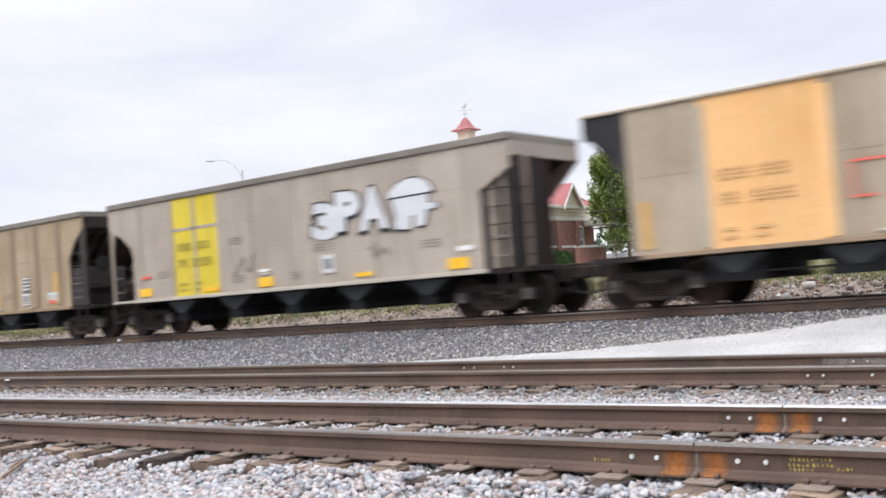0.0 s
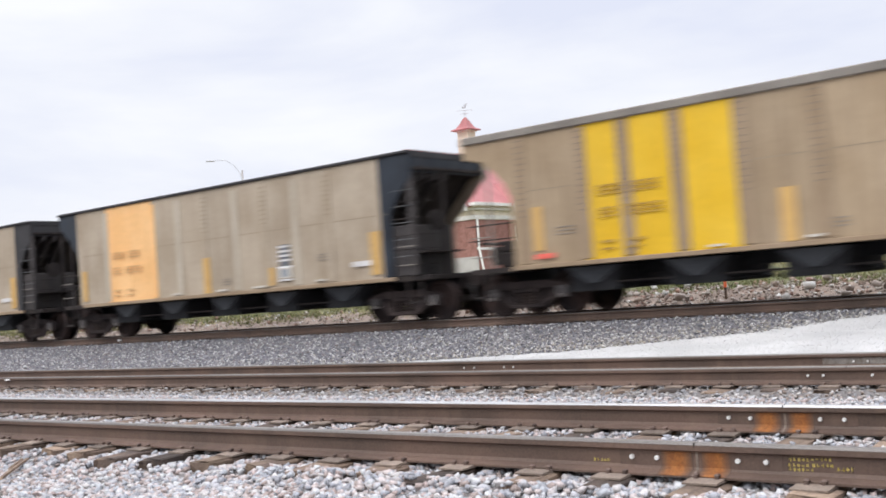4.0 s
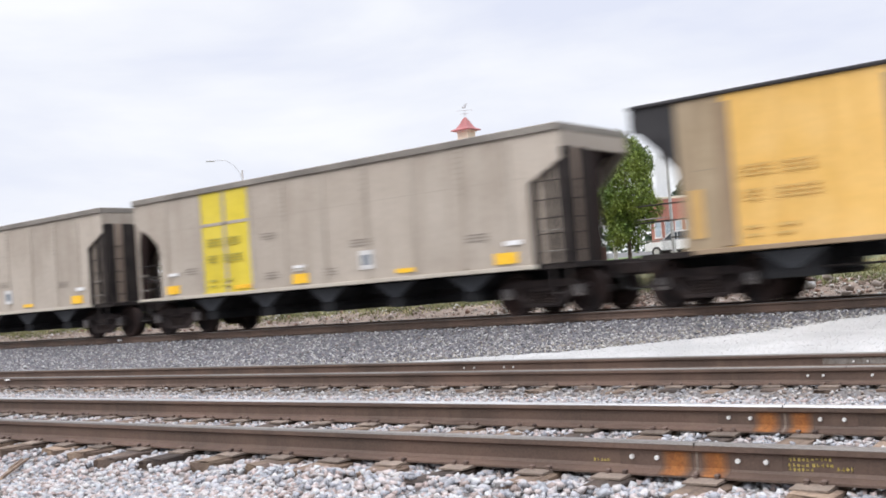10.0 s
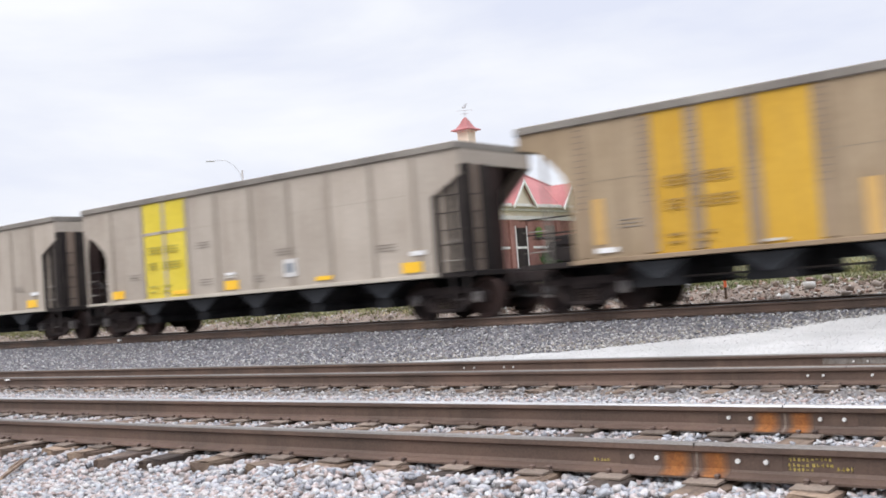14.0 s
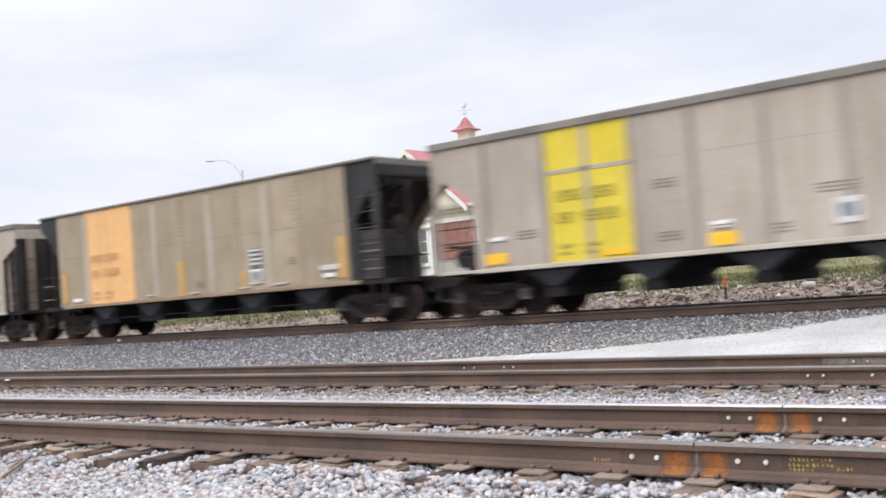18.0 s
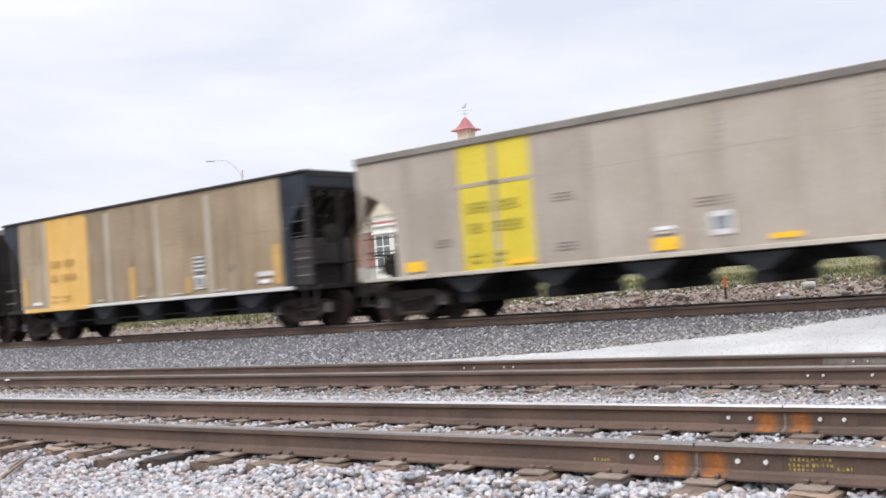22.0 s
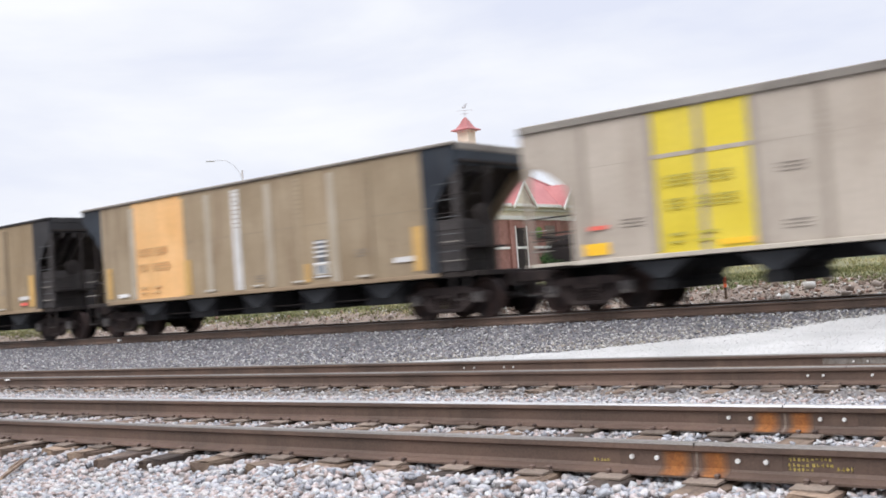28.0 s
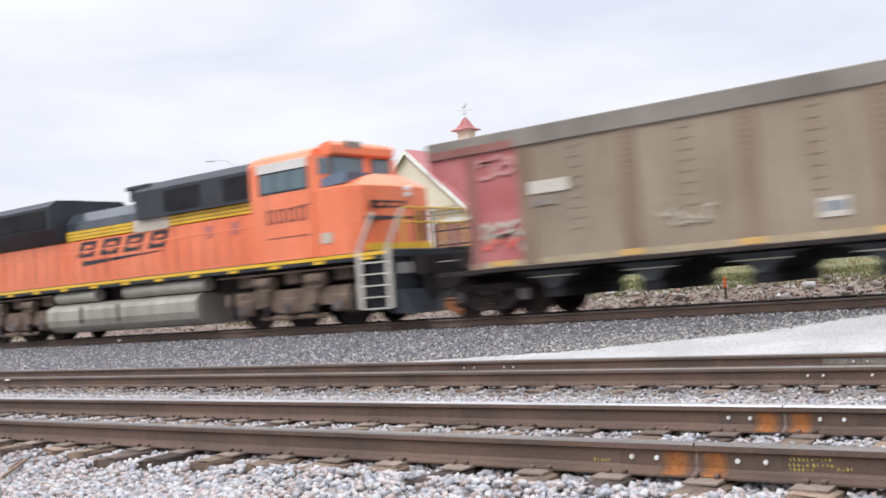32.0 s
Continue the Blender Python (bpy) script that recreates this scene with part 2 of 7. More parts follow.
m_brick = surf("dull_red_brick", (0.27, 0.13, 0.105), (0.34, 0.175, 0.145), 2.5, 0.85, bump=0.5, fine=14, rand=0.12)
m_brick_b = surf("red_brick_front", (0.37, 0.185, 0.165), (0.44, 0.235, 0.21), 0.6, 0.85, bump=0.4, fine=8, rand=0.1)
m_brick_d = surf("deep_red_brick_front", (0.33, 0.155, 0.14), (0.40, 0.20, 0.18), 0.6, 0.85, bump=0.4, fine=8)
m_brick_o = surf("orange_brick", (0.50, 0.17, 0.09), (0.56, 0.21, 0.12), 0.6, 0.85, bump=0.4, fine=8)
m_brick_p = surf("worn_brick_front", (0.40, 0.16, 0.12), (0.48, 0.21, 0.16), 0.6, 0.85, bump=0.4, fine=8)
m_roof = surf("red_roof_tile", (0.36, 0.125, 0.125), (0.43, 0.17, 0.165), 0.9, 0.7, bump=0.3, fine=9, streak=0.25, dirt=(0.27, 0.10, 0.095), grain=0.2)
m_stucco = surf("cream_trim_paint", (0.72, 0.63, 0.50), (0.78, 0.70, 0.57), 1.5, 0.75, bump=0.15, fine=30)
m_trim = surf("white_trim_paint", (0.80, 0.78, 0.74), (0.85, 0.83, 0.79), 3, 0.6, bump=0.05)
m_pane = glass_mat("window_glass", (0.07, 0.09, 0.11))
m_pale_pane = glass_mat("pale_window_glass", (0.42, 0.50, 0.56), 0.15)
m_bay_pane = glass_mat("bay_window_glass", (0.16, 0.18, 0.19), 0.12)
m_green_trim = surf("dark_green_cornice", (0.05, 0.13, 0.10), (0.08, 0.17, 0.13), 1, 0.6)
m_green_front = surf("dark_teal_shopfront", (0.06, 0.11, 0.115), (0.09, 0.15, 0.155), 1, 0.4)
m_grey_wall = surf("pale_grey_stucco", (0.52, 0.53, 0.57), (0.62, 0.63, 0.67), 0.6, 0.8, bump=0.2, streak=0.3, dirt=(0.4, 0.4, 0.43))
m_concrete = surf("concrete", (0.45, 0.43, 0.40), (0.55, 0.53, 0.49), 1, 0.85, bump=0.3)
m_leaf = surf("green_leaves", (0.08, 0.145, 0.028), (0.145, 0.225, 0.05), 1.2, 0.6, bump=0, fine=6, island=0.5)
m_leaf_lime = surf("yellowing_green_leaves", (0.095, 0.155, 0.03), (0.21, 0.255, 0.045), 0.55, 0.6, bump=0, fine=6, island=0.55)
m_leaf_tan = surf("autumn_leaves", (0.20, 0.20, 0.05), (0.30, 0.23, 0.06), 1.0, 0.6, bump=0, fine=6, island=0.5)
m_leaf_dark = surf("dark_conifer_needles", (0.03, 0.06, 0.035), (0.05, 0.09, 0.05), 1.5, 0.7, bump=0, island=0.4)
m_shrub = surf("pale_green_shrub_leaves", (0.31, 0.34, 0.13), (0.43, 0.45, 0.20), 3.0, 0.7, bump=0, island=0.35)
m_grass = surf("dry_grass_blades", (0.26, 0.25, 0.10), (0.42, 0.36, 0.20), 0.5, 0.9, bump=0, island=0.4)
m_bark = surf("bark", (0.10, 0.075, 0.055), (0.16, 0.125, 0.10), 6, 0.9, bump=0.6, fine=30)
m_pole = surf("pale_galvanised_pole", (0.55, 0.54, 0.53), (0.64, 0.63, 0.62), 1, 0.5, metal=0.2, bump=0.05)
m_car_white = surf("white_car_paint", (0.80, 0.80, 0.81), (0.84, 0.84, 0.85), 1, 0.25, bump=0)
m_tyre = surf("tyre_rubber", (0.02, 0.02, 0.02), (0.035, 0.035, 0.035), 5, 0.8)
m_tail = surf("red_tail_light", (0.6, 0.02, 0.03), (0.7, 0.04, 0.04), 5, 0.25)
m_stake = surf("orange_stake_paint", (0.85, 0.14, 0.05), (0.9, 0.2, 0.08), 8, 0.6)
m_rib_dark = surf("rusty_tan_rib", (0.27, 0.195, 0.125), (0.33, 0.245, 0.165), 0.8, 0.65, bump=0.03, fine=9, grain=0.12, spec=0.2, streak=0.4, dirt=(0.16, 0.11, 0.075))
m_rib_pale = surf("pale_tan_rib", (0.43, 0.37, 0.29), (0.50, 0.44, 0.36), 0.8, 0.6, bump=0.03, fine=9, grain=0.12, spec=0.2, streak=0.4, dirt=(0.26, 0.20, 0.14))
m_rib_olive = surf("olive_brown_rib", (0.205, 0.150, 0.092), (0.255, 0.190, 0.122), 0.8, 0.65, bump=0.03, fine=9, grain=0.12, spec=0.2, streak=0.4, dirt=(0.14, 0.10, 0.065))
m_dent = surf("dark_weld_mark", (0.18, 0.143, 0.107), (0.222, 0.178, 0.135), 5, 0.8)
m_dent_soft = surf("faint_weld_mark", (0.205, 0.165, 0.122), (0.245, 0.20, 0.15), 5, 0.8)
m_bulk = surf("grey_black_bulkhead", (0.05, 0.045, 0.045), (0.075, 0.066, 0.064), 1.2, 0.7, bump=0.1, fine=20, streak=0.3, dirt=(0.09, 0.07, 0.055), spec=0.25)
m_cap = surf("worn_bearing_cap", (0.14, 0.125, 0.115), (0.24, 0.215, 0.20), 10, 0.6, metal=0.2, bump=0.2)
m_spray = surf("white_spray_paint", (0.60, 0.62, 0.65), (0.70, 0.71, 0.73), 1.5, 0.6, bump=0.02, grain=0.15)
m_hedge = surf("clipped_hedge_leaves", (0.04, 0.10, 0.025), (0.07, 0.14, 0.04), 1.5, 0.6, bump=0, island=0.4)
m_rib_grey = surf("grey_brown_rib", (0.30, 0.255, 0.21), (0.35, 0.30, 0.25), 0.8, 0.65, bump=0.03, fine=9, grain=0.12, spec=0.2, streak=0.4, dirt=(0.20, 0.15, 0.11))
m_gold_dirty = surf("dirty_gold_paint", (0.53, 0.30, 0.035), (0.59, 0.35, 0.05), 0.9, 0.55, bump=0.03, fine=9, grain=0.12, spec=0.2, streak=0.5, dirt=(0.30, 0.17, 0.06))
m_spring = surf("dusty_spring_steel", (0.03, 0.023, 0.022), (0.055, 0.04, 0.035), 3.0, 0.8, bump=0.3, fine=30, spec=0.15)
m_adapter = surf("scuffed_bearing_housing", (0.06, 0.053, 0.053), (0.15, 0.135, 0.13), 3.0, 0.7, bump=0.3, fine=30, rand=0.5)
m_green_grass = surf("yellow_green_grass_blades", (0.10, 0.112, 0.04), (0.175, 0.17, 0.075), 0.5, 0.9, bump=0, island=0.4)
m_scuff = surf("chalky_scuff", (0.50, 0.46, 0.40), (0.60, 0.56, 0.50), 6, 0.7, bump=0.05)
m_pole_grey = surf("dull_grey_lamp_paint", (0.46, 0.46, 0.48), (0.54, 0.54, 0.56), 2, 0.6, bump=0.05)


def stain_mat():
    """Orange rust that fades into the brown of the rail towards both ends of the stain."""
    m = surf("fading_rust", (0.36, 0.135, 0.03), (0.26, 0.09, 0.022), 25, 0.85, bump=0.3, fine=70)
    n, l = m.node_tree.nodes, m.node_tree.links
    bsdf = n["Principled BSDF"]
    src = bsdf.inputs["Base Color"].links[0].from_socket
    tc, sp, r, x = n.new("ShaderNodeTexCoord"), n.new("ShaderNodeSeparateXYZ"), n.new("ShaderNodeValToRGB"), n.new("ShaderNodeMix")
    for i, (at, v) in enumerate(((0.0, 0.0), (0.28, 0.75), (0.62, 0.9), (1.0, 0.0))):
        e = r.color_ramp.elements[i] if i < 1 else r.color_ramp.elements.new(at) if i < 3 else r.color_ramp.elements[-1]
        e.position, e.color = at, (v, v, v, 1)
    l.new(tc.outputs["Generated"], sp.inputs[0])
    l.new(sp.outputs["X"], r.inputs[0])
    x.data_type = "RGBA"
    x.inputs[6].default_value = (0.105, 0.07, 0.054, 1)
    l.new(r.outputs[0], x.inputs[0])
    l.new(src, x.inputs[7])
    l.new(x.outputs[2], bsdf.inputs["Base Color"])
    return m


m_stain = stain_mat()
m_stencil = surf("worn_white_stencil", (0.58, 0.56, 0.54), (0.68, 0.665, 0.65), 4, 0.6, bump=0.05)
m_stencil_dark = surf("dark_slate_stencil", (0.09, 0.095, 0.11), (0.14, 0.145, 0.16), 5, 0.6, bump=0.03)
m_stencil_mid = surf("slate_stencil_paint", (0.20, 0.22, 0.245), (0.30, 0.315, 0.33), 5, 0.6, bump=0.03)
m_digit = surf("maroon_digit_paint", (0.22, 0.055, 0.045), (0.27, 0.075, 0.06), 4, 0.6, bump=0.03)
m_seam_none = surf("filled_weld_seam", (0.35, 0.30, 0.25), (0.39, 0.34, 0.285), 4, 0.8)
m_stone_mixed = stone_mat("mixed_pale_stone", [(0.80, 0.76, 0.70), (0.62, 0.55, 0.46), (0.90, 0.87, 0.83), (0.50, 0.47, 0.44)])
m_rib_rust = surf("rust_brown_rib", (0.215, 0.152, 0.110), (0.268, 0.195, 0.145), 0.8, 0.65, bump=0.03, fine=9, grain=0.12, spec=0.2, streak=0.4, dirt=(0.14, 0.085, 0.055))
m_rib_red = surf("dull_red_brown_paint", (0.24, 0.105, 0.09), (0.30, 0.14, 0.12), 1.2, 0.65, bump=0.03, fine=9, grain=0.12, spec=0.2)
m_red_pale = surf("washed_out_red_paint", (0.47, 0.225, 0.215), (0.54, 0.27, 0.255), 2.0, 0.65, bump=0.03, fine=9, grain=0.12, spec=0.2)
m_band = surf("pale_tan_band", (0.36, 0.285, 0.185), (0.43, 0.345, 0.235), 1.5, 0.65, bump=0.05, fine=20, streak=0.4, dirt=(0.22, 0.15, 0.08))
m_mauve = surf("grey_brown_car_paint", (0.298, 0.238, 0.184), (0.365, 0.300, 0.236), 0.7, 0.6, bump=0.03, fine=9, grain=0.12, spec=0.2, streak=0.55, dirt=(0.215, 0.145, 0.098), rand=0.06)
m_rib_ochre = surf("ochre_brown_rib", (0.285, 0.19, 0.12), (0.34, 0.235, 0.155), 0.8, 0.65, bump=0.03, fine=9, grain=0.12, spec=0.2, streak=0.4, dirt=(0.19, 0.12, 0.075))
m_tub = surf("red_black_tub_sheet", (0.024, 0.016, 0.015), (0.045, 0.029, 0.026), 1.2, 0.85, bump=0.2, fine=20, streak=0.3, dirt=(0.07, 0.04, 0.03), spec=0.15)
m_spray_black = surf("black_spray_paint", (0.016, 0.016, 0.018), (0.03, 0.03, 0.032), 5, 0.6, bump=0.02)
m_tan_light = surf("light_tan_car_paint", (0.35, 0.282, 0.195), (0.425, 0.35, 0.255), 0.7, 0.6, bump=0.03, fine=9, grain=0.12, spec=0.2, streak=0.5, dirt=(0.23, 0.165, 0.11), rand=0.06)
# car end in brown, darkened to carry the shade, with dirt streaks
m_end_brown = surf("grimy_shaded_brown_end_sheet", (0.25, 0.19, 0.15), (0.32, 0.25, 0.20), 0.8, 0.65, bump=0.03, fine=9, grain=0.12, spec=0.2, streak=0.6, dirt=(0.12, 0.085, 0.06))
m_tarnish_dark = surf("worn_rung_paint", (0.07, 0.07, 0.075), (0.12, 0.118, 0.115), 3, 0.5)
# grey body tone with the shade of the recess put in, plus dirt streaks
m_end_shade = surf("grimy_shaded_grey_end_sheet", (0.30, 0.25, 0.205), (0.37, 0.315, 0.26), 0.8, 0.65, bump=0.03, fine=9, grain=0.12, spec=0.2, streak=0.6, dirt=(0.10, 0.075, 0.055))
m_dust = surf("pale_dust_on_steel", (0.24, 0.22, 0.20), (0.15, 0.12, 0.10), 9, 0.85, bump=0.2, fine=60)
m_stick = surf("weathered_stick_wood", (0.15, 0.10, 0.07), (0.22, 0.155, 0.11), 8, 0.9, bump=0.5, fine=50)


# ---- building blocks ----
def box(bm, x0, x1, y0, y1, z0, z1, bev=0.0):
    m = Matrix.Translation(((x0 + x1) / 2, (y0 + y1) / 2, (z0 + z1) / 2)) @ Matrix.Diagonal((abs(x1 - x0), abs(y1 - y0), abs(z1 - z0), 1))
    vs = bmesh.ops.create_cube(bm, size=1, matrix=m)["verts"]
    if bev:
        es = list({e for v in vs for e in v.link_edges})
        bmesh.ops.bevel(bm, geom=es, offset=bev, segments=1, affect="EDGES")
    return bm


def tube(bm, a, b, r, n=10, r2=None):
    a, b = Vector(a), Vector(b)
    d = b - a
    m = Matrix.Translation((a + b) / 2) @ d.to_track_quat("Z", "Y").to_matrix().to_4x4()
    bmesh.ops.create_cone(bm, cap_ends=True, segments=n, radius1=r, radius2=r if r2 is None else r2, depth=d.length, matrix=m)
    return bm


def prism(bm, poly, lo, hi, axis="y"):
    """A polygon pushed along an axis: given in (x, z) for axis y, (y, z) for axis x, (x, y) for axis z."""
    def at(p, h):
        return {"y": (p[0], h, p[1]), "x": (h, p[0], p[1]), "z": (p[0], p[1], h)}[axis]
    va, vb = [bm.verts.new(at(p, lo)) for p in poly], [bm.verts.new(at(p, hi)) for p in poly]
    k = len(poly)
    bm.faces.new(va)
    bm.faces.new(vb[::-1])
    for i in range(k):
        bm.faces.new((va[i], vb[i], vb[(i + 1) % k], va[(i + 1) % k]))
    bmesh.ops.recalc_face_normals(bm, faces=bm.faces)
    return bm


def solid(bm, faces):
    """Faces given by corner coordinates, each its own."""
    for f in faces:
        bm.faces.new([bm.verts.new(p) for p in f])
    return bm


def B():
    return bmesh.new()


def mesh_of(name, bm, material, smooth=False):
    me = bpy.data.meshes.new(name)
    bm.to_mesh(me)
    bm.free()
    me.materials.append(material)
    if smooth:
        for p in me.polygons:
            p.use_smooth = True
    return me


def part(name, bm, material, parent=None, label="", smooth=False, at=None):
    """One mesh object under a thing or a part; bm is a bmesh or a mesh to share."""
    me = bm if isinstance(bm, bpy.types.Mesh) else mesh_of(name, bm, material, smooth)
    ob = new(name, me)
    ob.parent = parent
    if at is not None:
        ob.matrix_basis = at
    if label:
        ob["label"] = label
    return ob


shared = {}


def kept(name, key, make, material, parent, label="", smooth=False, at=None):
    """Like part(), with one mesh for all pieces of the same key and material."""
    k = (name, key, material.name)
    if k not in shared:
        shared[k] = mesh_of(name, make(), material, smooth)
    return part(name, shared[k], material, parent, label, at=at)


def thing(name, m, label, category, group="", kind=""):
    ob = new(name)
    ob.matrix_basis = m
    return tagged(ob, label, category, group, kind)


def raw_mesh(name, verts, faces, material):
    """A mesh from arrays; all faces have the same number of corners."""
    me = bpy.data.meshes.new(name)
    verts, faces = np.asarray(verts, dtype=np.float32), np.asarray(faces, dtype=np.int32)
    k = faces.shape[1]
    me.vertices.add(len(verts))
    me.vertices.foreach_set("co", verts.ravel())
    me.loops.add(faces.size)
    me.loops.foreach_set("vertex_index", faces.ravel())
    me.polygons.add(len(faces))
    me.polygons.foreach_set("loop_start", np.arange(0, faces.size, k, dtype=np.int32))
    me.update(calc_edges=True)
    me.materials.append(material)
    return me


# ---- ground: one sheet, with the beds of three tracks, a bank and the rising town behind ----
YA, YB, YT = 5.907, 10.985, 19.574      # track centres
ZA, ZB, ZT = 0.0, -0.100, 0.259         # rail tops
FWD = Vector((-0.6214, 0.7824))


def ground_z(x, y):
    near = np.interp(y, [-2000, -40, 2.0, 4.35, 4.75, 5.05, 5.25, 7.5, 8.4, 9.3, 12.6, 13.6, 16.6, 18.1, 21.0, 21.7, 22.6, 24.2, 26.5],
                     [-0.6, -0.5, -0.36, -0.32, -0.255, -0.245, -0.212, -0.212, -0.29, -0.315, -0.315, -0.33, -0.16, 0.045, 0.045, 0.03, 0.10, 0.36, 0.62])
    near = near + 0.075 * np.clip((x + 6.2) / 1.2, 0, 1) * np.clip((y - 2.0) / 1.5, 0, 1) * np.clip((4.95 - y) / 0.3, 0, 1)
    d = x * FWD.x + y * FWD.y
    far = np.interp(d, [-3000, 20, 32, 45, 60, 74, 107, 140, 260, 400], [0.62, 0.62, 0.80, 1.30, 1.90, 2.25, 3.0, 4.4, 6.0, 6.0])
    w = np.clip((y - 26.0) / 8.0, 0, 1)
    return near * (1 - w) + far * w


def ground_at(x, y):
    return float(ground_z(np.array([x]), np.array([y]))[0])


def sheet(name, xs, ys, material, lift=0.0, keep=None):
    gx, gy = np.meshgrid(xs, ys)
    gz = ground_z(gx.ravel(), gy.ravel()).reshape(gx.shape) + lift
    v = np.stack([gx, gy, gz], -1).reshape(-1, 3)
    w = len(xs)
    i = (np.arange(len(ys) - 1)[:, None] * w + np.arange(w - 1)[None, :]).ravel()
    f = np.stack([i, i + 1, i + 1 + w, i + w], 1)
    if keep is not None:
        c = v[f].mean(1)
        f = f[keep(c[:, 0], c[:, 1])]
    return new(name, raw_mesh(name, v, f, material))


def steps(*runs):
    return np.unique(np.concatenate([np.arange(a, b, s) for a, b, s in runs]))


xs = np.concatenate([[-2500, -900, -400], steps((-220, -90, 10), (-90, 12, 1.0), (12, 120, 12)), [300, 900, 2500]])
ys = np.concatenate([[-2500, -400, -60, -10], steps((0, 28, 0.35), (28, 60, 1.5), (60, 160, 6)), [260, 400, 900, 2500]])
ground = tagged(sheet("ground", xs, ys, m_near_bed), "pale grey ballast ground under the near tracks", "ground", kind="structure")
# the sheet takes another surface band by band
for m in (m_far_bed, m_spoil, m_grass_bed):
    ground.data.materials.append(m)
cent = np.zeros(len(ground.data.polygons) * 3)
ground.data.polygons.foreach_get("center", cent)
cy = cent.reshape(-1, 3)[:, 1]
ground.data.polygons.foreach_set("material_index", np.select([cy < 12.7, cy < 21.9, cy < 25.0], [0, 1, 2], 3).astype(np.int32))


def road_edge(y):
    return np.interp(y, [12.2, 14.1, 14.9, 16.0, 17.0, 18.0], [-13.2, -12.2, -9.4, -7.8, -6.3, -4.8])


tagged(sheet("road", steps((-12.9, 14, 0.15)), steps((12.55, 18.0, 0.15)), m_road, 0.012, lambda x, y: x > road_edge(y)), "white limestone gravel crossing apron", "road", kind="structure")

# corners and faces of a rough block, for loose stones
BLOCK = np.array([(-1, -1, -1), (1, -1, -1), (1, 1, -1), (-1, 1, -1), (-1, -1, 1), (1, -1, 1), (1, 1, 1), (-1, 1, 1)]) * 0.62
BLOCKF = np.array([(0, 2, 1), (0, 3, 2), (4, 5, 6), (4, 6, 7), (0, 1, 5), (0, 5, 4), (1, 2, 6), (1, 6, 5), (2, 3, 7), (2, 7, 6), (3, 0, 4), (3, 4, 7)])


def stones(name, x, y, size, material, label, category="ballast", sink=0.25, lift=0.0, flat=0.75):
    """Many loose stones, each turned and dented on its own."""
    n = len(x)
    rng = np.random.default_rng(len(name) + n)
    q = rng.normal(size=(n, 4))
    q /= np.linalg.norm(q, axis=1)[:, None]
    w, a, b, c = q.T
    R = np.stack([1 - 2 * (b * b + c * c), 2 * (a * b - c * w), 2 * (a * c + b * w), 2 * (a * b + c * w), 1 - 2 * (a * a + c * c), 2 * (b * c - a * w), 2 * (a * c - b * w), 2 * (b * c + a * w), 1 - 2 * (a * a + b * b)], 1).reshape(n, 3, 3)
    shape = BLOCK[None] * rng.uniform(0.6, 1.3, (n, 1, 3)) * rng.uniform(0.62, 1.18, (n, 8, 1)) + rng.uniform(-0.2, 0.2, (n, 8, 3))
    v = np.einsum("nij,nkj->nki", R, shape) * size[:, None, None] * 0.5
    v[:, :, 2] *= flat
    z = ground_z(x, y) + lift + size * (0.5 * flat - sink) + rng.uniform(-0.2, 0.3, n) * size
    v += np.stack([x, y, z], 1)[:, None, :]
    f = (BLOCKF[None] + 8 * np.arange(n)[:, None, None]).reshape(-1, 3)
    return tagged(new(name, raw_mesh(name, v.reshape(-1, 3), f, material)), label, category, kind="stuff")


def wedge(n, y0, y1, left=1.95, right=0.10, seed=1):
    """Evenly strewn places in the wedge of ground before the camera."""
    rng = np.random.default_rng(seed)
    y = np.sqrt(rng.uniform(y0 ** 2, y1 ** 2, n))
    x = -y * rng.uniform(right, left, n) + 0.3
    return x, y, rng


def tie_places(seed, end):
    """Where the ties of one track lie, their skew and their shift."""
    rng, out, x = random.Random(seed), [], 0.9
    while x > end:
        out.append((x, rng.uniform(-2.2, 2.2), rng.uniform(-0.10, 0.12)))
        x -= rng.uniform(0.50, 0.57)
    return out


TIES = {"near_track": tie_places(59, -26), "second_track": tie_places(110, -40), "main_track": tie_places(195, -60)}


def off_ties(x, y, name, yc, share, rng):
    """Most stones do not lie on top of a tie."""
    tx = np.array([t[0] for t in TIES[name]])
    near = np.abs(x[:, None] - tx[None, :]).min(1)
    return ~((np.abs(y - yc) < 1.33) & (near < 0.135) & (rng.uniform(size=len(x)) < share))


xa, ya, rng = wedge(23000, 3.3, 5.3, seed=3)
xb, yb, _ = wedge(42000, 5.3, 9.3, seed=13)
x, y = np.concatenate([xa, xb]), np.concatenate([ya, yb])
size = rng.uniform(0.030, 0.072, len(x)) * np.where(y > 6, 0.85, 1.0)
pick = off_ties(x, y, "near_track", YA, 0.86, rng)
stones("ballast_stones", x[pick], y[pick], size[pick], m_stone_near, "pale pink and grey crushed ballast stones between the ties")
x, y, rng = wedge(17000, 9.3, 12.7, seed=4)
pick = off_ties(x, y, "second_track", YB, 0.9, rng)
stones("ballast_stones", x[pick], y[pick], rng.uniform(0.03, 0.062, len(x))[pick], m_stone_second, "dusty pale crushed ballast stones round the second track")
x, y, rng = wedge(38000, 12.7, 18.6, seed=5)
off = x < road_edge(y) + rng.normal(0, 0.28, len(x)) - 0.15
stones("ballast_stones", x[off], y[off], rng.uniform(0.035, 0.075, len(x))[off], m_stone_far, "dark grey crushed ballast on the main track's shoulder")
x, y, rng = wedge(30000, 12.6, 18.0, left=1.1, right=0.05, seed=6)
on = x > road_edge(y) + rng.normal(0, 0.4, len(x)) - 0.3
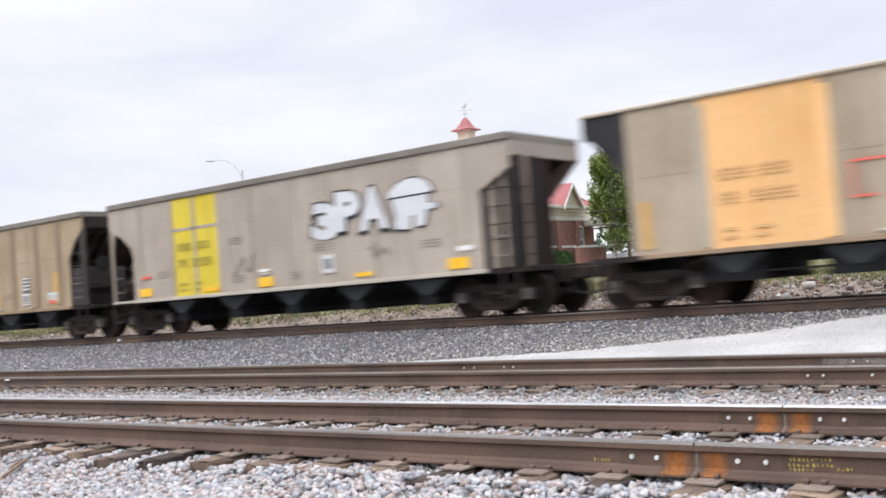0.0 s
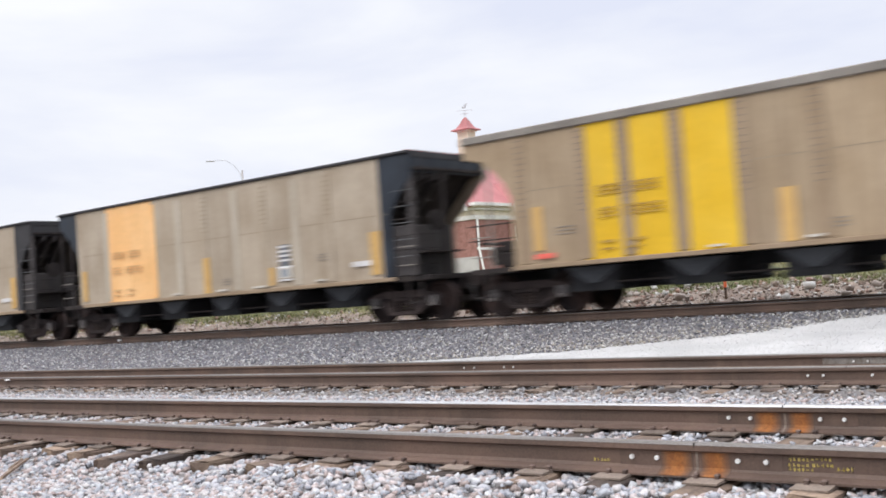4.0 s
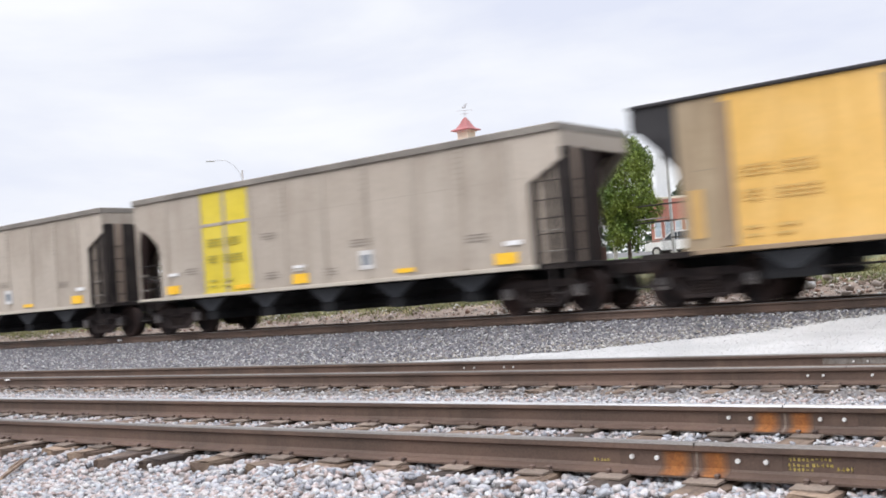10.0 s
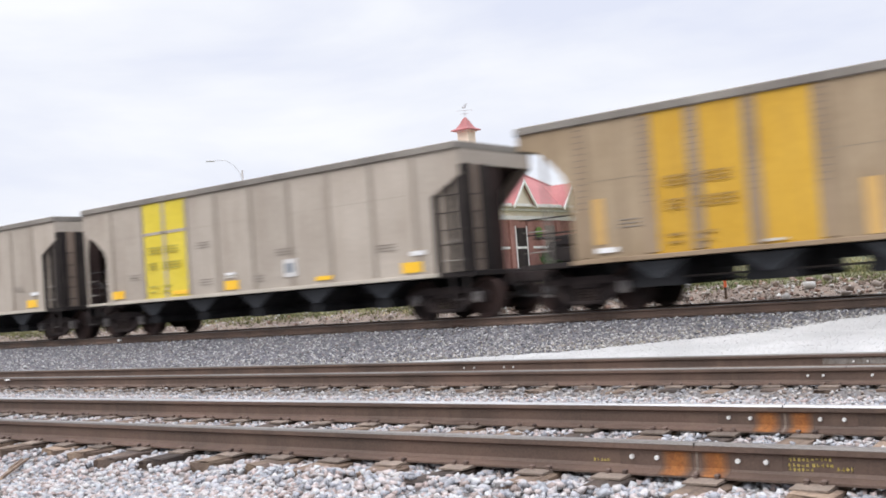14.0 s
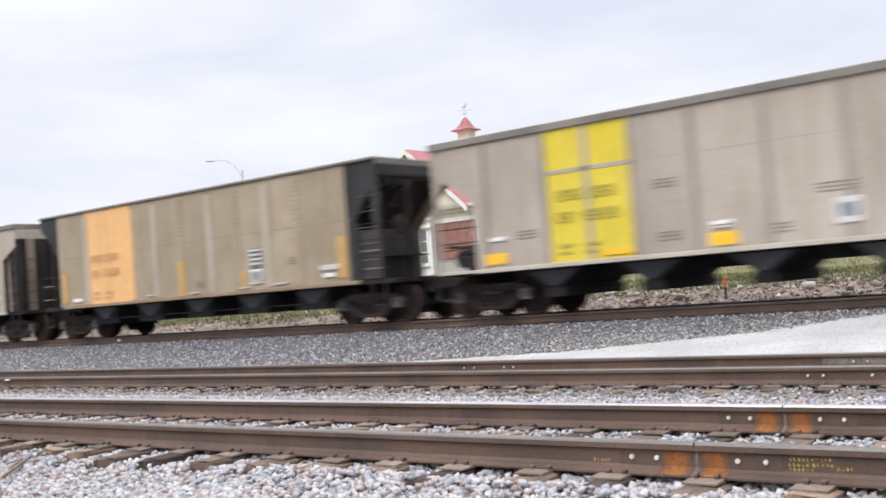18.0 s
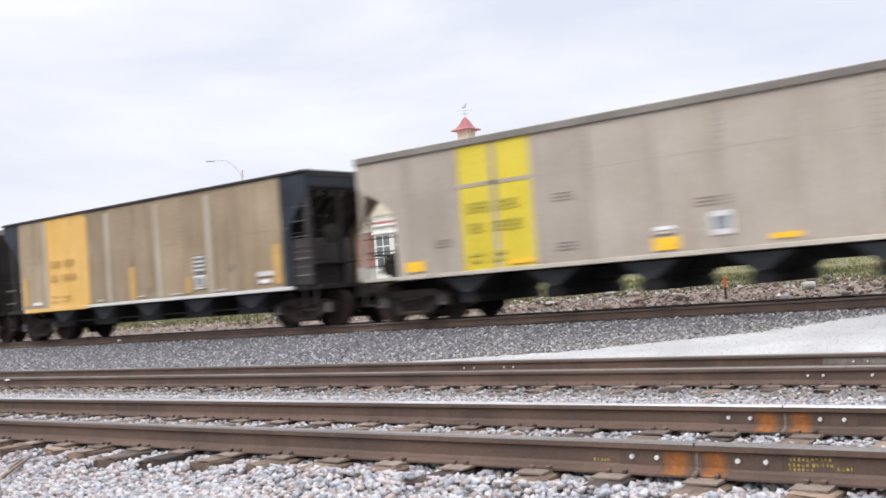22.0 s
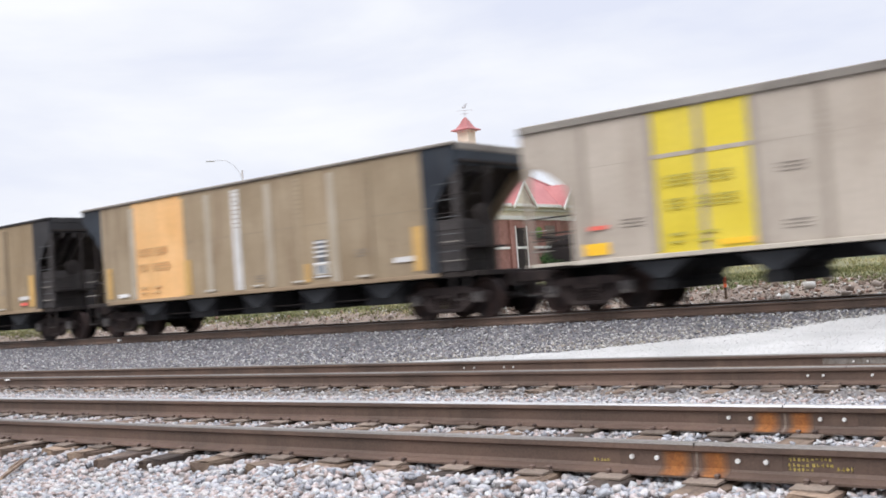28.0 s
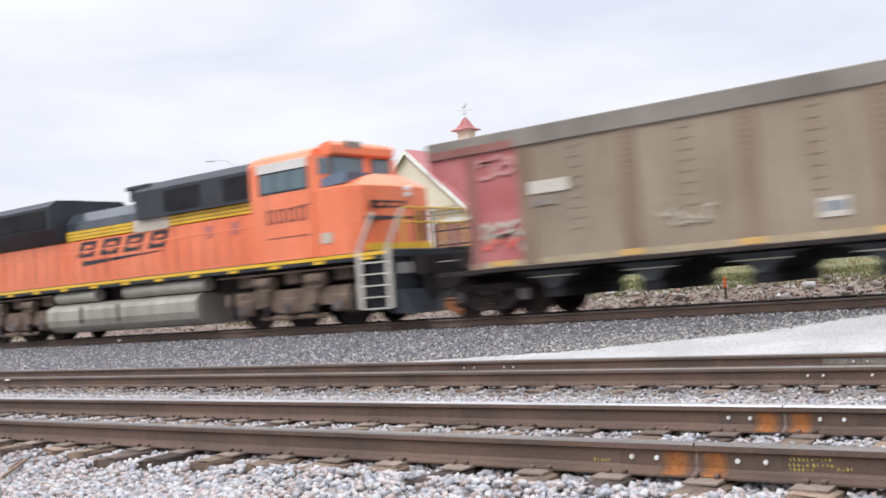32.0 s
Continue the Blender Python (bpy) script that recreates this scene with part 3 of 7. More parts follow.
stones("gravel_stones", x[on], y[on], rng.uniform(0.012, 0.028, len(x))[on], m_stone_white, "fine white limestone gravel", "gravel", sink=0.32, lift=0.010, flat=0.55)
# pale stones mixed into the dark ballast along the edge of the apron
x, y, rng = wedge(28000, 12.6, 18.0, left=1.4, right=0.05, seed=26)
gap = road_edge(y) - x
mix = (gap > -0.2) & (rng.uniform(size=len(x)) < 0.7 * np.exp(-np.maximum(gap, 0) / 1.9))
stones("gravel_stones", x[mix], y[mix], rng.uniform(0.03, 0.06, len(x))[mix], m_stone_mixed, "pale gravel mixed into the dark ballast", "gravel", lift=0.02)
x, y, rng = wedge(15000, 20.8, 25.6, seed=7)
s = rng.uniform(0.03, 0.12, len(x)) * np.where(rng.uniform(size=len(x)) < 0.06, 2.4, 1.0)
few = (x > -17) | (rng.uniform(size=len(x)) < 0.45)
x, y, s = x[few], y[few], s[few] * np.where(x[few] > -17, 1.0, 0.75)
stones("spoil_stones", x, y, s, m_stone_spoil, "brown and white rubble stones on the bank", "rubble", sink=0.2)


def tufts(name, x, y, h, material, label, spread=0.10, lean=0.5, blades=5):
    """Grass: thin bent blades in tufts."""
    n = len(x) * blades
    rng = np.random.default_rng(n)
    bx, by = np.repeat(x, blades) + rng.normal(0, spread, n), np.repeat(y, blades) + rng.normal(0, spread, n)
    bz, hh = ground_z(bx, by) - 0.02, np.repeat(h, blades) * rng.uniform(0.6, 1.2, n)
    a = rng.uniform(0, 2 * np.pi, n)
    w = 0.016 + 0.012 * rng.uniform(size=n)
    dx, dy = np.cos(a) * w, np.sin(a) * w
    lx, ly = rng.normal(0, lean, n) * hh, rng.normal(0, lean, n) * hh
    v = np.stack([np.stack([bx - dx, by - dy, bz], 1), np.stack([bx + dx, by + dy, bz], 1), np.stack([bx + lx, by + ly, bz + hh], 1)], 1)
    return tagged(new(name, raw_mesh(name, v.reshape(-1, 3), np.arange(3 * n).reshape(-1, 3), material)), label, "grass", kind="stuff")


x, y, rng = wedge(5200, 23.9, 38, seed=8)
thin = (x < -15) | (y > 26.5 + rng.normal(0, 0.5, len(x)))
x, y = x[thin], y[thin]
tufts("dry_grass", x, y, rng.uniform(0.05, 0.16, len(x)), m_grass, "pale dry grass along the top of the bank")
x, y, rng = wedge(16000, 22.4, 31.5, seed=18)
patch = np.sin(x * 0.9 + 1.3) + np.sin(x * 0.37 + y) + np.sin(x * 2.3 - y * 1.7) * 0.6
thin = (y > np.where(x < -16, 24.2, 24.9) - 0.4 * patch + rng.normal(0, 0.3, len(x))) & (rng.uniform(size=len(x)) < np.where(x < -13, 0.8, 0.65))
x, y = x[thin], y[thin]
tufts("green_grass", x, y, rng.uniform(0.05, 0.15, len(x)), m_green_grass, "patchy yellow-green grass on the rubble bank", blades=6)


# ---- the tracks ----
RAIL = [(-0.076, 0), (0.076, 0), (0.076, 0.012), (0.020, 0.030), (0.009, 0.048), (0.009, 0.122), (0.036, 0.136), (0.036, 0.166), (0.028, 0.175), (-0.028, 0.175), (-0.036, 0.166), (-0.036, 0.136), (-0.009, 0.122), (-0.009, 0.048), (-0.020, 0.030), (-0.076, 0.012)]


def track(name, yc, top, label, shine, plates):
    t = thing(name, pose(0, yc, top), label, "track", kind="structure")
    rails = []
    for side in (-0.755, 0.755):
        r = part("rail", prism(B(), [(p + side, q - 0.175) for p, q in RAIL], -420, 160, "x"), m_rail, t)
        part("running_surface", prism(B(), [(side - 0.0366, -0.012), (side - 0.0366, -0.010), (side - 0.029, 0.0015), (side + 0.028, 0.0015), (side + 0.0372, -0.008), (side + 0.0372, -0.014)], -420, 160, "x"), shine[0 if side < 0 else 1], r, "worn rail top")
        rails.append(r)
    rng = random.Random(int(yc * 10))
    forms = []
    for i in range(6):
        bm = box(B(), -0.105, 0.105, -1.16, 1.30, -0.17, 0, 0.014)
        bmesh.ops.subdivide_edges(bm, edges=[e for e in bm.edges if e.calc_length() > 1], cuts=7)
        for v in bm.verts:
            v.co += Vector((rng.uniform(-0.012, 0.012), rng.uniform(-0.03, 0.03), rng.uniform(-0.012, 0.006)))
        forms.append(mesh_of("tie", bm, m_tie if i % 3 else m_tie_dark))
    for x, turn, off in TIES[name]:
        part("tie", rng.choice(forms), m_tie, t, at=pose(x, off, -0.187 + rng.uniform(-0.006, 0.004), 0, 0, turn))
        if x > plates:
            for side in (-0.755, 0.755):
                p = kept("tie_plate", 0, lambda: prism(B(), [(-0.19, 0), (0.19, 0), (0.19, 0.010), (0.085, 0.016), (-0.085, 0.016), (-0.19, 0.010)], -0.095, 0.095, "x"), m_plate, t, at=pose(x, side, -0.186, 0, 0, turn * 0.4))
                for sx, sy in ((-0.05, -0.088), (0.055, -0.086), (0.0, 0.09)):
                    kept("spike", 0, lambda: box(box(B(), -0.010, 0.010, -0.010, 0.010, 0, 0.024, 0.003), -0.015, 0.015, -0.012, 0.024, 0.018, 0.032, 0.006), m_spike, p, at=pose(sx + rng.uniform(-0.02, 0.02), sy, 0.008, 0, 0, 0 if sy < 0 else 180))
    return t, rails


def joint(rail, side, x, label, rust=True):
    """A bolted joint: two bars on the web with four bolts, and rust round the gap."""
    bar = part("joint_bar", prism(B(), [(side - 0.008, -0.132), (side - 0.0125, -0.128), (side - 0.0105, -0.088), (side - 0.0125, -0.048), (side - 0.008, -0.044)], x - 0.46, x + 0.46, "x"), m_rail, rail, label)
    for dx in (-0.38, -0.23, 0.23, 0.38):
        b = B()
        tube(b, (x + dx, side - 0.008, -0.086), (x + dx, side - 0.028, -0.086), 0.0135, 6)
        part("bolt", b, m_bolt, bar)
    for x0, x1 in ((-0.21, -0.022), (-0.006, 0.008), (0.022, 0.19)) if rust else ():
        b = B()
        prism(b, [(side - 0.0135, -0.1290), (side - 0.0135, -0.0470), (side - 0.0100, -0.0470), (side - 0.0100, -0.1290)], x + x0, x + x1, "x")
        prism(b, [(side - 0.0770, -0.1660), (side - 0.0770, -0.1620), (side - 0.0220, -0.1430), (side - 0.0135, -0.1290), (side - 0.0125, -0.1290), (side - 0.0200, -0.1470)], x + x0, x + x1, "x")
        part("rust_stain", b, m_stain if x1 - x0 > 0.1 else m_plate, bar, "streaky orange rust on the joint" if x1 - x0 > 0.1 else "bare grey metal at the gap")
    part("rail_gap", box(B(), x - 0.0025, x + 0.0025, side - 0.0375, side + 0.03, -0.02, 0.0022), m_dark, rail)


near_track, near_rails = track("near_track", YA, ZA, "rusty jointed rails on weathered wooden ties", (m_dull_top, m_polish), -13.5)
second_track, second_rails = track("second_track", YB, ZB, "rusty rails on brown wooden ties in pale ballast", (m_dull_top, m_dull_top), -22)
main_track, main_rails = track("main_track", YT, ZT, "brown steel rails of the main line in grey ballast", (m_dull_top, m_dull_top), 5)
joint(near_rails[0], -0.755, -2.48, "bolted joint bar with fresh orange rust")
joint(near_rails[1], 0.755, -2.57, "bolted joint bar with fresh orange rust")
joint(second_rails[0], -0.755, -3.30, "bolted joint bar", False)
for k, dx in enumerate((-9.09, -8.91, -8.40, -8.24, -3.71, -3.56)):
    part("bolt", tube(B(), (dx, 0.755 - 0.008, -0.095), (dx, 0.755 - 0.03, -0.095), 0.0115, 6), m_bolt, second_rails[1])
for x, y, z, r in ((-27.76, YT - 0.80, ZT - 0.10, main_rails[0]), (-18.7, YB - 0.795, ZB - 0.02, second_rails[0])):
    t_ = main_track if r is main_rails[0] else second_track
    part("white_tag", box(B(), x - 0.07, x + 0.07, y - YT - 0.03 if t_ is main_track else y - YB - 0.02, y - YT + 0.04 if t_ is main_track else y - YB + 0.03, z - (ZT if t_ is main_track else ZB) - 0.03, z - (ZT if t_ is main_track else ZB) + (0.04 if t_ is main_track else -0.008), 0.004), m_white, r, "white paint tag on the rail")
# yellow paint notes on the web of the nearest rail: strokes that cannot be read
rng = random.Random(5)
for x0, z0, n in ((-1.985, -0.076, 5), (-1.99, -0.102, 5), (-1.99, -0.124, 6), (-1.875, -0.070, 5), (-1.87, -0.100, 5), (-1.75, -0.114, 4), (-3.11, -0.120, 5)):
    b = B()
    for i in range(n):
        x, z = x0 + i * 0.022, z0 + rng.uniform(-0.002, 0.002)
        for k in range(3):
            xa, za = x + rng.uniform(0, 0.010), z + rng.uniform(0, 0.010)
            if rng.random() < 0.5:
                box(b, xa, xa + 0.004, -0.7665, -0.7635, z, z + 0.016)
            else:
                box(b, x, x + 0.014, -0.7665, -0.7635, za, za + 0.0038)
    part("paint_mark", b, m_paint_mark, near_rails[0], "yellow marker writing")
part("dust_smear", box(B(), -4.05, -2.6, 0.7445, 0.7465, -0.124, -0.056), m_dust, second_rails[1], "pale dust smeared on the web")
stick = thing("wooden_stick", pose(-7.95, 4.35, -0.245), "splintered piece of wood lying on the ballast", "stick")
part("stick_body", prism(B(), [(-0.42, -0.010), (0.40, -0.008), (0.43, 0.004), (0.05, 0.012), (-0.40, 0.008)], -0.012, 0.014), m_stick, stick)
part("splinter", prism(B(), [(-0.10, 0.008), (0.30, 0.009), (0.34, 0.020), (-0.06, 0.018)], 0.016, 0.030), m_stick, stick)
stick.matrix_basis = pose(-7.95, 4.35, -0.245, 0, -2, 137)


# ---- coal hopper cars ----
LEN, YS = 14.45, -1.60          # body length, near side
WHEEL = 0.457
CAR_AXLES = (0.16, 1.94, 12.51, 14.29)


def wheel_mesh():
    b = B()
    prof = [(0.0, -0.055), (0.10, -0.06), (0.12, -0.02), (0.36, -0.005), (0.385, -0.05), (0.457, -0.045), (0.46, 0.06), (0.485, 0.065), (0.485, 0.09), (0.385, 0.09), (0.36, 0.03), (0.12, 0.03), (0.10, 0.08), (0.0, 0.08)]
    n = 28
    rings = [[b.verts.new((r * math.cos(2 * math.pi * i / n), h, r * math.sin(2 * math.pi * i / n))) for i in range(n)] for r, h in prof[1:-1]]
    for a, c in zip(rings, rings[1:]):
        for i in range(n):
            b.faces.new((a[i], a[(i + 1) % n], c[(i + 1) % n], c[i]))
    b.faces.new(rings[0][::-1])
    b.faces.new(rings[-1])
    return b


def axle(parent, x, r, name="axle"):
    """An axle with its two wheels and bearing caps; it turns as one."""
    k = r / WHEEL
    a = kept(name, r, lambda: tube(B(), (0, -1.05, 0), (0, 1.05, 0), 0.085, 12), m_dark, parent, at=pose(x, 0, r))
    for y, turn in ((-0.755, 0), (0.755, 180)):
        kept("wheel", r, lambda: scaled(wheel_mesh(), k), m_wheel, a, "dusty steel railway wheel", at=pose(0, y, 0, 0, 0, turn))
        sg = -1 if turn == 0 else 1
        kept("bearing_cap", sg, lambda: box(tube(B(), (0, sg * 1.00, 0), (0, sg * 1.13, 0), 0.105, 10), -0.05, 0.05, sg * 1.12, sg * 1.145, -0.012, 0.012), m_cap if sg < 0 else m_dark, a, "worn steel bearing cap")
    return a


def scaled(b, k):
    for v in b.verts:
        v.co.x *= k
        v.co.z *= k
    return b


def side_frame(sg):
    """Cast truck side: arched top member, pedestals, two sloping arms and a spring seat, open between them."""
    b = B()
    prism(b, [(-1.16, 0.52), (-1.10, 0.60), (-0.90, 0.67), (-0.52, 0.74), (0.52, 0.74), (0.90, 0.67), (1.10, 0.60), (1.16, 0.52), (1.02, 0.50), (0.55, 0.58), (-0.55, 0.58), (-1.02, 0.50)], sg * 0.98, sg * 1.10)
    for k in (-1, 1):
        arm = [(k * 0.70, 0.56), (k * 0.58, 0.56), (k * 0.34, 0.27), (k * 0.34, 0.17), (k * 0.44, 0.17), (k * 0.72, 0.40)]
        prism(b, arm if k > 0 else arm[::-1], sg * 0.99, sg * 1.09)
        box(b, k * 0.34 - 0.045, k * 0.34 + 0.045, sg * 0.98, sg * 1.11, 0.25, 0.60, 0.01)
        for x in (0.68, 1.06):
            box(b, k * x - 0.055, k * x + 0.055, sg * 0.98, sg * 1.10, 0.33, 0.58, 0.015)
    box(b, -0.40, 0.40, sg * 0.97, sg * 1.14, 0.16, 0.25, 0.02)
    return b


def spring(sg):
    b, n = B(), 9
    prof = []
    for i in range(4):
        prof += [(0.062, 0.252 + 0.06 * i), (0.084, 0.262 + 0.06 * i), (0.084, 0.292 + 0.06 * i), (0.062, 0.302 + 0.06 * i)]
    rings = [[b.verts.new((r * math.cos(2 * math.pi * i / n), sg * 1.06 + r * math.sin(2 * math.pi * i / n), z)) for i in range(n)] for r, z in prof]
    for p, q in zip(rings, rings[1:]):
        for i in range(n):
            b.faces.new((p[i], p[(i + 1) % n], q[(i + 1) % n], q[i]))
    return b


def grid_rows(x0, x1, z0, z1, n, h, proud=0.0):
    b = B()
    for i in range(n):
        z = z0 + (z1 - z0) * i / max(n - 1, 1)
        box(b, x0, x1, YS - 0.012 - proud, YS - 0.004 - proud, z, z + h)
    return b


def letter_bars(x, z, h, widths):
    b = B()
    for w in widths:
        if w > 0 and h > 0.12:
            for za, zb in ((z, z + 0.035), (z + h / 2 - 0.015, z + h / 2 + 0.015), (z + h - 0.035, z + h)):
                box(b, x + 0.05, x + w, YS - 0.034, YS - 0.026, za, zb)
            box(b, x, x + 0.045, YS - 0.034, YS - 0.026, z, z + h)
        elif w > 0:
            box(b, x, x + w, YS - 0.034, YS - 0.026, z, z + h * 0.6)
        x += abs(w) + 0.05
    return b


def graffiti(car):
    """Fat white letters with a black outline, sprayed close together on the side."""
    for ch, x0, x1, z0, z1, tilt in (("3", 8.52, 9.42, 2.10, 2.98, -8), ("P", 9.34, 10.14, 2.24, 3.18, -3), ("A", 10.08, 11.0, 2.20, 3.20, 0)):
        for mat, grow, y, name in ((m_spray_black, 0.065, YS - 0.030, "letter_outline"), (m_spray, 0.0, YS - 0.038, "painted_letter")):
            cu = bpy.data.curves.new("letter", "FONT")
            cu.body, cu.size, cu.offset, cu.extrude = ch, 1.0, 0.06 + grow * 0.6, 0.003
            tmp = bpy.data.objects.new("letter", cu)
            me = bpy.data.meshes.new_from_object(tmp)
            bpy.data.objects.remove(tmp)
            me.materials.append(mat)
            co = np.array([v.co[:] for v in me.vertices])
            lo, hi = co.min(0), co.max(0)
            w, h = x1 - x0 + 2 * grow, z1 - z0 + 2 * grow
            me.transform(Matrix.Translation(((x0 + x1) / 2 - 0.02, y, (z0 + z1) / 2 - (0.02 if grow else 0))) @ Matrix.Rotation(radians(-tilt), 4, "Y") @ pose(0, 0, 0, 90) @ Matrix.Diagonal((w / (hi[0] - lo[0]), h / (hi[1] - lo[1]), 1, 1)) @ Matrix.Translation((-(lo[0] + hi[0]) / 2, -(lo[1] + hi[1]) / 2, 0)))
            part(name, me, mat, car, "black spray outline" if mat is m_spray_black else "white sprayed letter " + ch)
    dome = [(11.02, 2.86), (11.06, 2.98), (11.26, 3.14), (11.58, 3.24), (11.92, 3.24), (12.20, 3.12), (12.32, 2.96), (12.28, 2.88)]
    legs = [(11.10, 2.82), (12.20, 2.84), (12.16, 2.66), (12.42, 2.62), (12.42, 2.50), (12.14, 2.50), (12.10, 2.30), (12.02, 2.16), (11.80, 2.14), (11.78, 2.40), (11.66, 2.40), (11.62, 2.10), (11.16, 2.14), (11.20, 2.46)]
    for pts, name in ((dome, "dome"), (legs, "legs")):
        cx, cz = sum(p[0] for p in pts) / len(pts), sum(p[1] for p in pts) / len(pts)
        edge = [(cx + (x - cx) * 1.09 + 0.01, cz + (z - cz) * (1.22 if name == "dome" else 1.10) - 0.01) for x, z in pts]
        part("letter_outline", prism(B(), edge, YS - 0.033, YS - 0.027), m_spray_black, car, "black spray outline")
        part("painted_letter", prism(B(), pts, YS - 0.041, YS - 0.035), m_spray, car, "white sprayed " + name + " of the last sign")


def scrawl(car, x, z, w, h, mat, seed, label, thick=0.022):
    """Thin sprayed lines that form no letters."""
    rng = random.Random(seed)
    b = B()
    pts = [Vector((x + w * i / 7 + rng.uniform(-0.05, 0.05), z + rng.uniform(0, h))) for i in range(8)]
    rows = []
    for i, p in enumerate(pts):
        d = (pts[min(i + 1, 7)] - pts[max(i - 1, 0)]).normalized() * thick
        rows.append([b.verts.new((p.x + sx * -d.y, y, p.y + sx * d.x)) for y in (YS - 0.036, YS - 0.028) for sx in (1, -1)])
    for p, q in zip(rows, rows[1:]):
        for u, v in ((0, 1), (1, 3), (3, 2), (2, 0)):
            b.faces.new((p[u], p[v], q[v], q[u]))
    b.faces.new([rows[0][i] for i in (0, 2, 3, 1)])
    b.faces.new([rows[-1][i] for i in (0, 1, 3, 2)])
    bmesh.ops.recalc_face_normals(b, faces=b.faces)
    part("scrawl", b, mat, car, label)


m_letter = {m_lemon.name: surf("faded_letters_on_lemon", (0.40, 0.34, 0.065), (0.46, 0.39, 0.075), 6, 0.6), m_gold.name: surf("faded_letters_on_gold", (0.34, 0.20, 0.04), (0.40, 0.25, 0.05), 6, 0.6),
            m_pale.name: surf("faded_letters_on_orange", (0.60, 0.37, 0.17), (0.66, 0.41, 0.19), 6, 0.6), m_gold_dirty.name: surf("faded_letters_on_dirty_gold", (0.30, 0.18, 0.05), (0.36, 0.22, 0.06), 6, 0.6), m_amber.name: surf("faded_letters_on_amber", (0.55, 0.35, 0.11), (0.60, 0.38, 0.13), 6, 0.6)}
STYLE = {
    "A": dict(body=m_grey, end=m_grey, chord=m_chord, sill=m_cream, ribs=(1.45, 2.95, 4.95, 6.2, 7.6, 9.0, 10.4, 11.8, 13.1), ribmat=m_grey, block=[(2.98, 3.86), (4.0, 4.93)], paint=m_lemon),
    "B": dict(body=m_tan_b, end=m_dark, chord=m_chord, sill=m_rib_dark, ribs=(1.45, 2.90, 3.87, 4.98, 6.24, 7.6, 9.0, 10.4, 11.8, 13.1), ribmat=m_rib_dark, block=[(3.02, 3.76), (3.99, 4.87), (5.10, 6.14)], paint=m_gold),
    "C": dict(body=m_tan_c, end=m_black, chord=m_black, sill=m_rib_dark, ribs=(2.45, 4.72, 5.85, 7.0, 8.25, 9.35, 10.5, 11.65), ribmat=m_rib_pale, block=[(2.52, 3.64), (3.68, 4.70)], paint=m_pale),
    "G": dict(body=m_tan_g, end=m_black, chord=m_black, sill=m_rib_dark, ribs=(1.84, 4.85, 5.95, 7.1, 8.25, 9.35, 10.5, 11.65), ribmat=m_rib_dark, block=[(1.90, 2.84), (2.88, 3.80), (3.84, 4.80)], paint=m_amber),
    "L": dict(body=m_mauve, end=m_tub, chord=m_chord, sill=m_rib_dark, ribs=(1.45, 2.95, 4.95, 6.2, 7.6, 9.0, 10.4, 11.8, 13.1), ribmat=m_rib_ochre, block=[(2.98, 3.86), (4.0, 4.93)], paint=m_lemon),
    # the last car
    "D": dict(body=m_taupe, end=m_dark, chord=m_chord, sill=m_dark, ribs=(2.52, 4.9, 7.3, 9.65, 11.9), ribmat=m_rust_mark, block=[(0.02, 1.22), (1.26, 2.48)], paint=m_red),
}


# cut-outs of the side at its ends: distance from the end, height
CUTS = {"shallow": ([(0, 3.22), (0.23, 3.04), (0.59, 2.88), (1.0, 2.56), (1.10, 2.30)], [(0, 3.18), (0.87, 2.74)]),
        "mixed": ([(0, 3.24), (0.30, 3.04), (0.60, 2.84), (0.92, 2.52), (1.0, 2.20)], [(0, 3.40), (0.45, 3.02), (0.82, 2.52)]),
        "slant": ([(0, 3.50), (0.08, 3.44), (0.54, 2.98), (0.86, 2.60), (0.94, 2.20)], [(0, 3.40), (0.45, 3.02), (0.82, 2.52)]),
        "steep": ([(0, 3.44), (0.45, 3.33), (0.74, 3.10), (1.0, 2.82), (1.17, 2.50)], [(0, 3.40), (0.45, 3.02), (0.82, 2.52)])}
FAR_CUT = [(0, 3.38), (0.28, 3.12), (0.62, 2.80), (1.0, 2.42), (1.12, 2.20)]


def side_poly(x0, x1, z0=1.05, z1=3.74, cut="steep", far=False):
    """Outline of the side between two places, with the slanted cut-outs at both ends."""
    a, b = (CUTS[cut][1], FAR_CUT) if far else CUTS[cut]
    edge = [*a, (a[-1][0], z0)] + [(LEN - b[-1][0], z0)] + [(LEN - p, z) for p, z in b[::-1]]

    def low(x):
        for (p, q), (r, t) in zip(edge, edge[1:]):
            if p <= x <= r and r > p:
                return q + (t - q) * (x - p) / (r - p)
        return z0
    inner = [(p, z) for p, z in edge if x0 < p < x1]
    return [(x0, z1), (x1, z1), (x1, low(x1)), *inner[::-1], (x0, low(x0))]


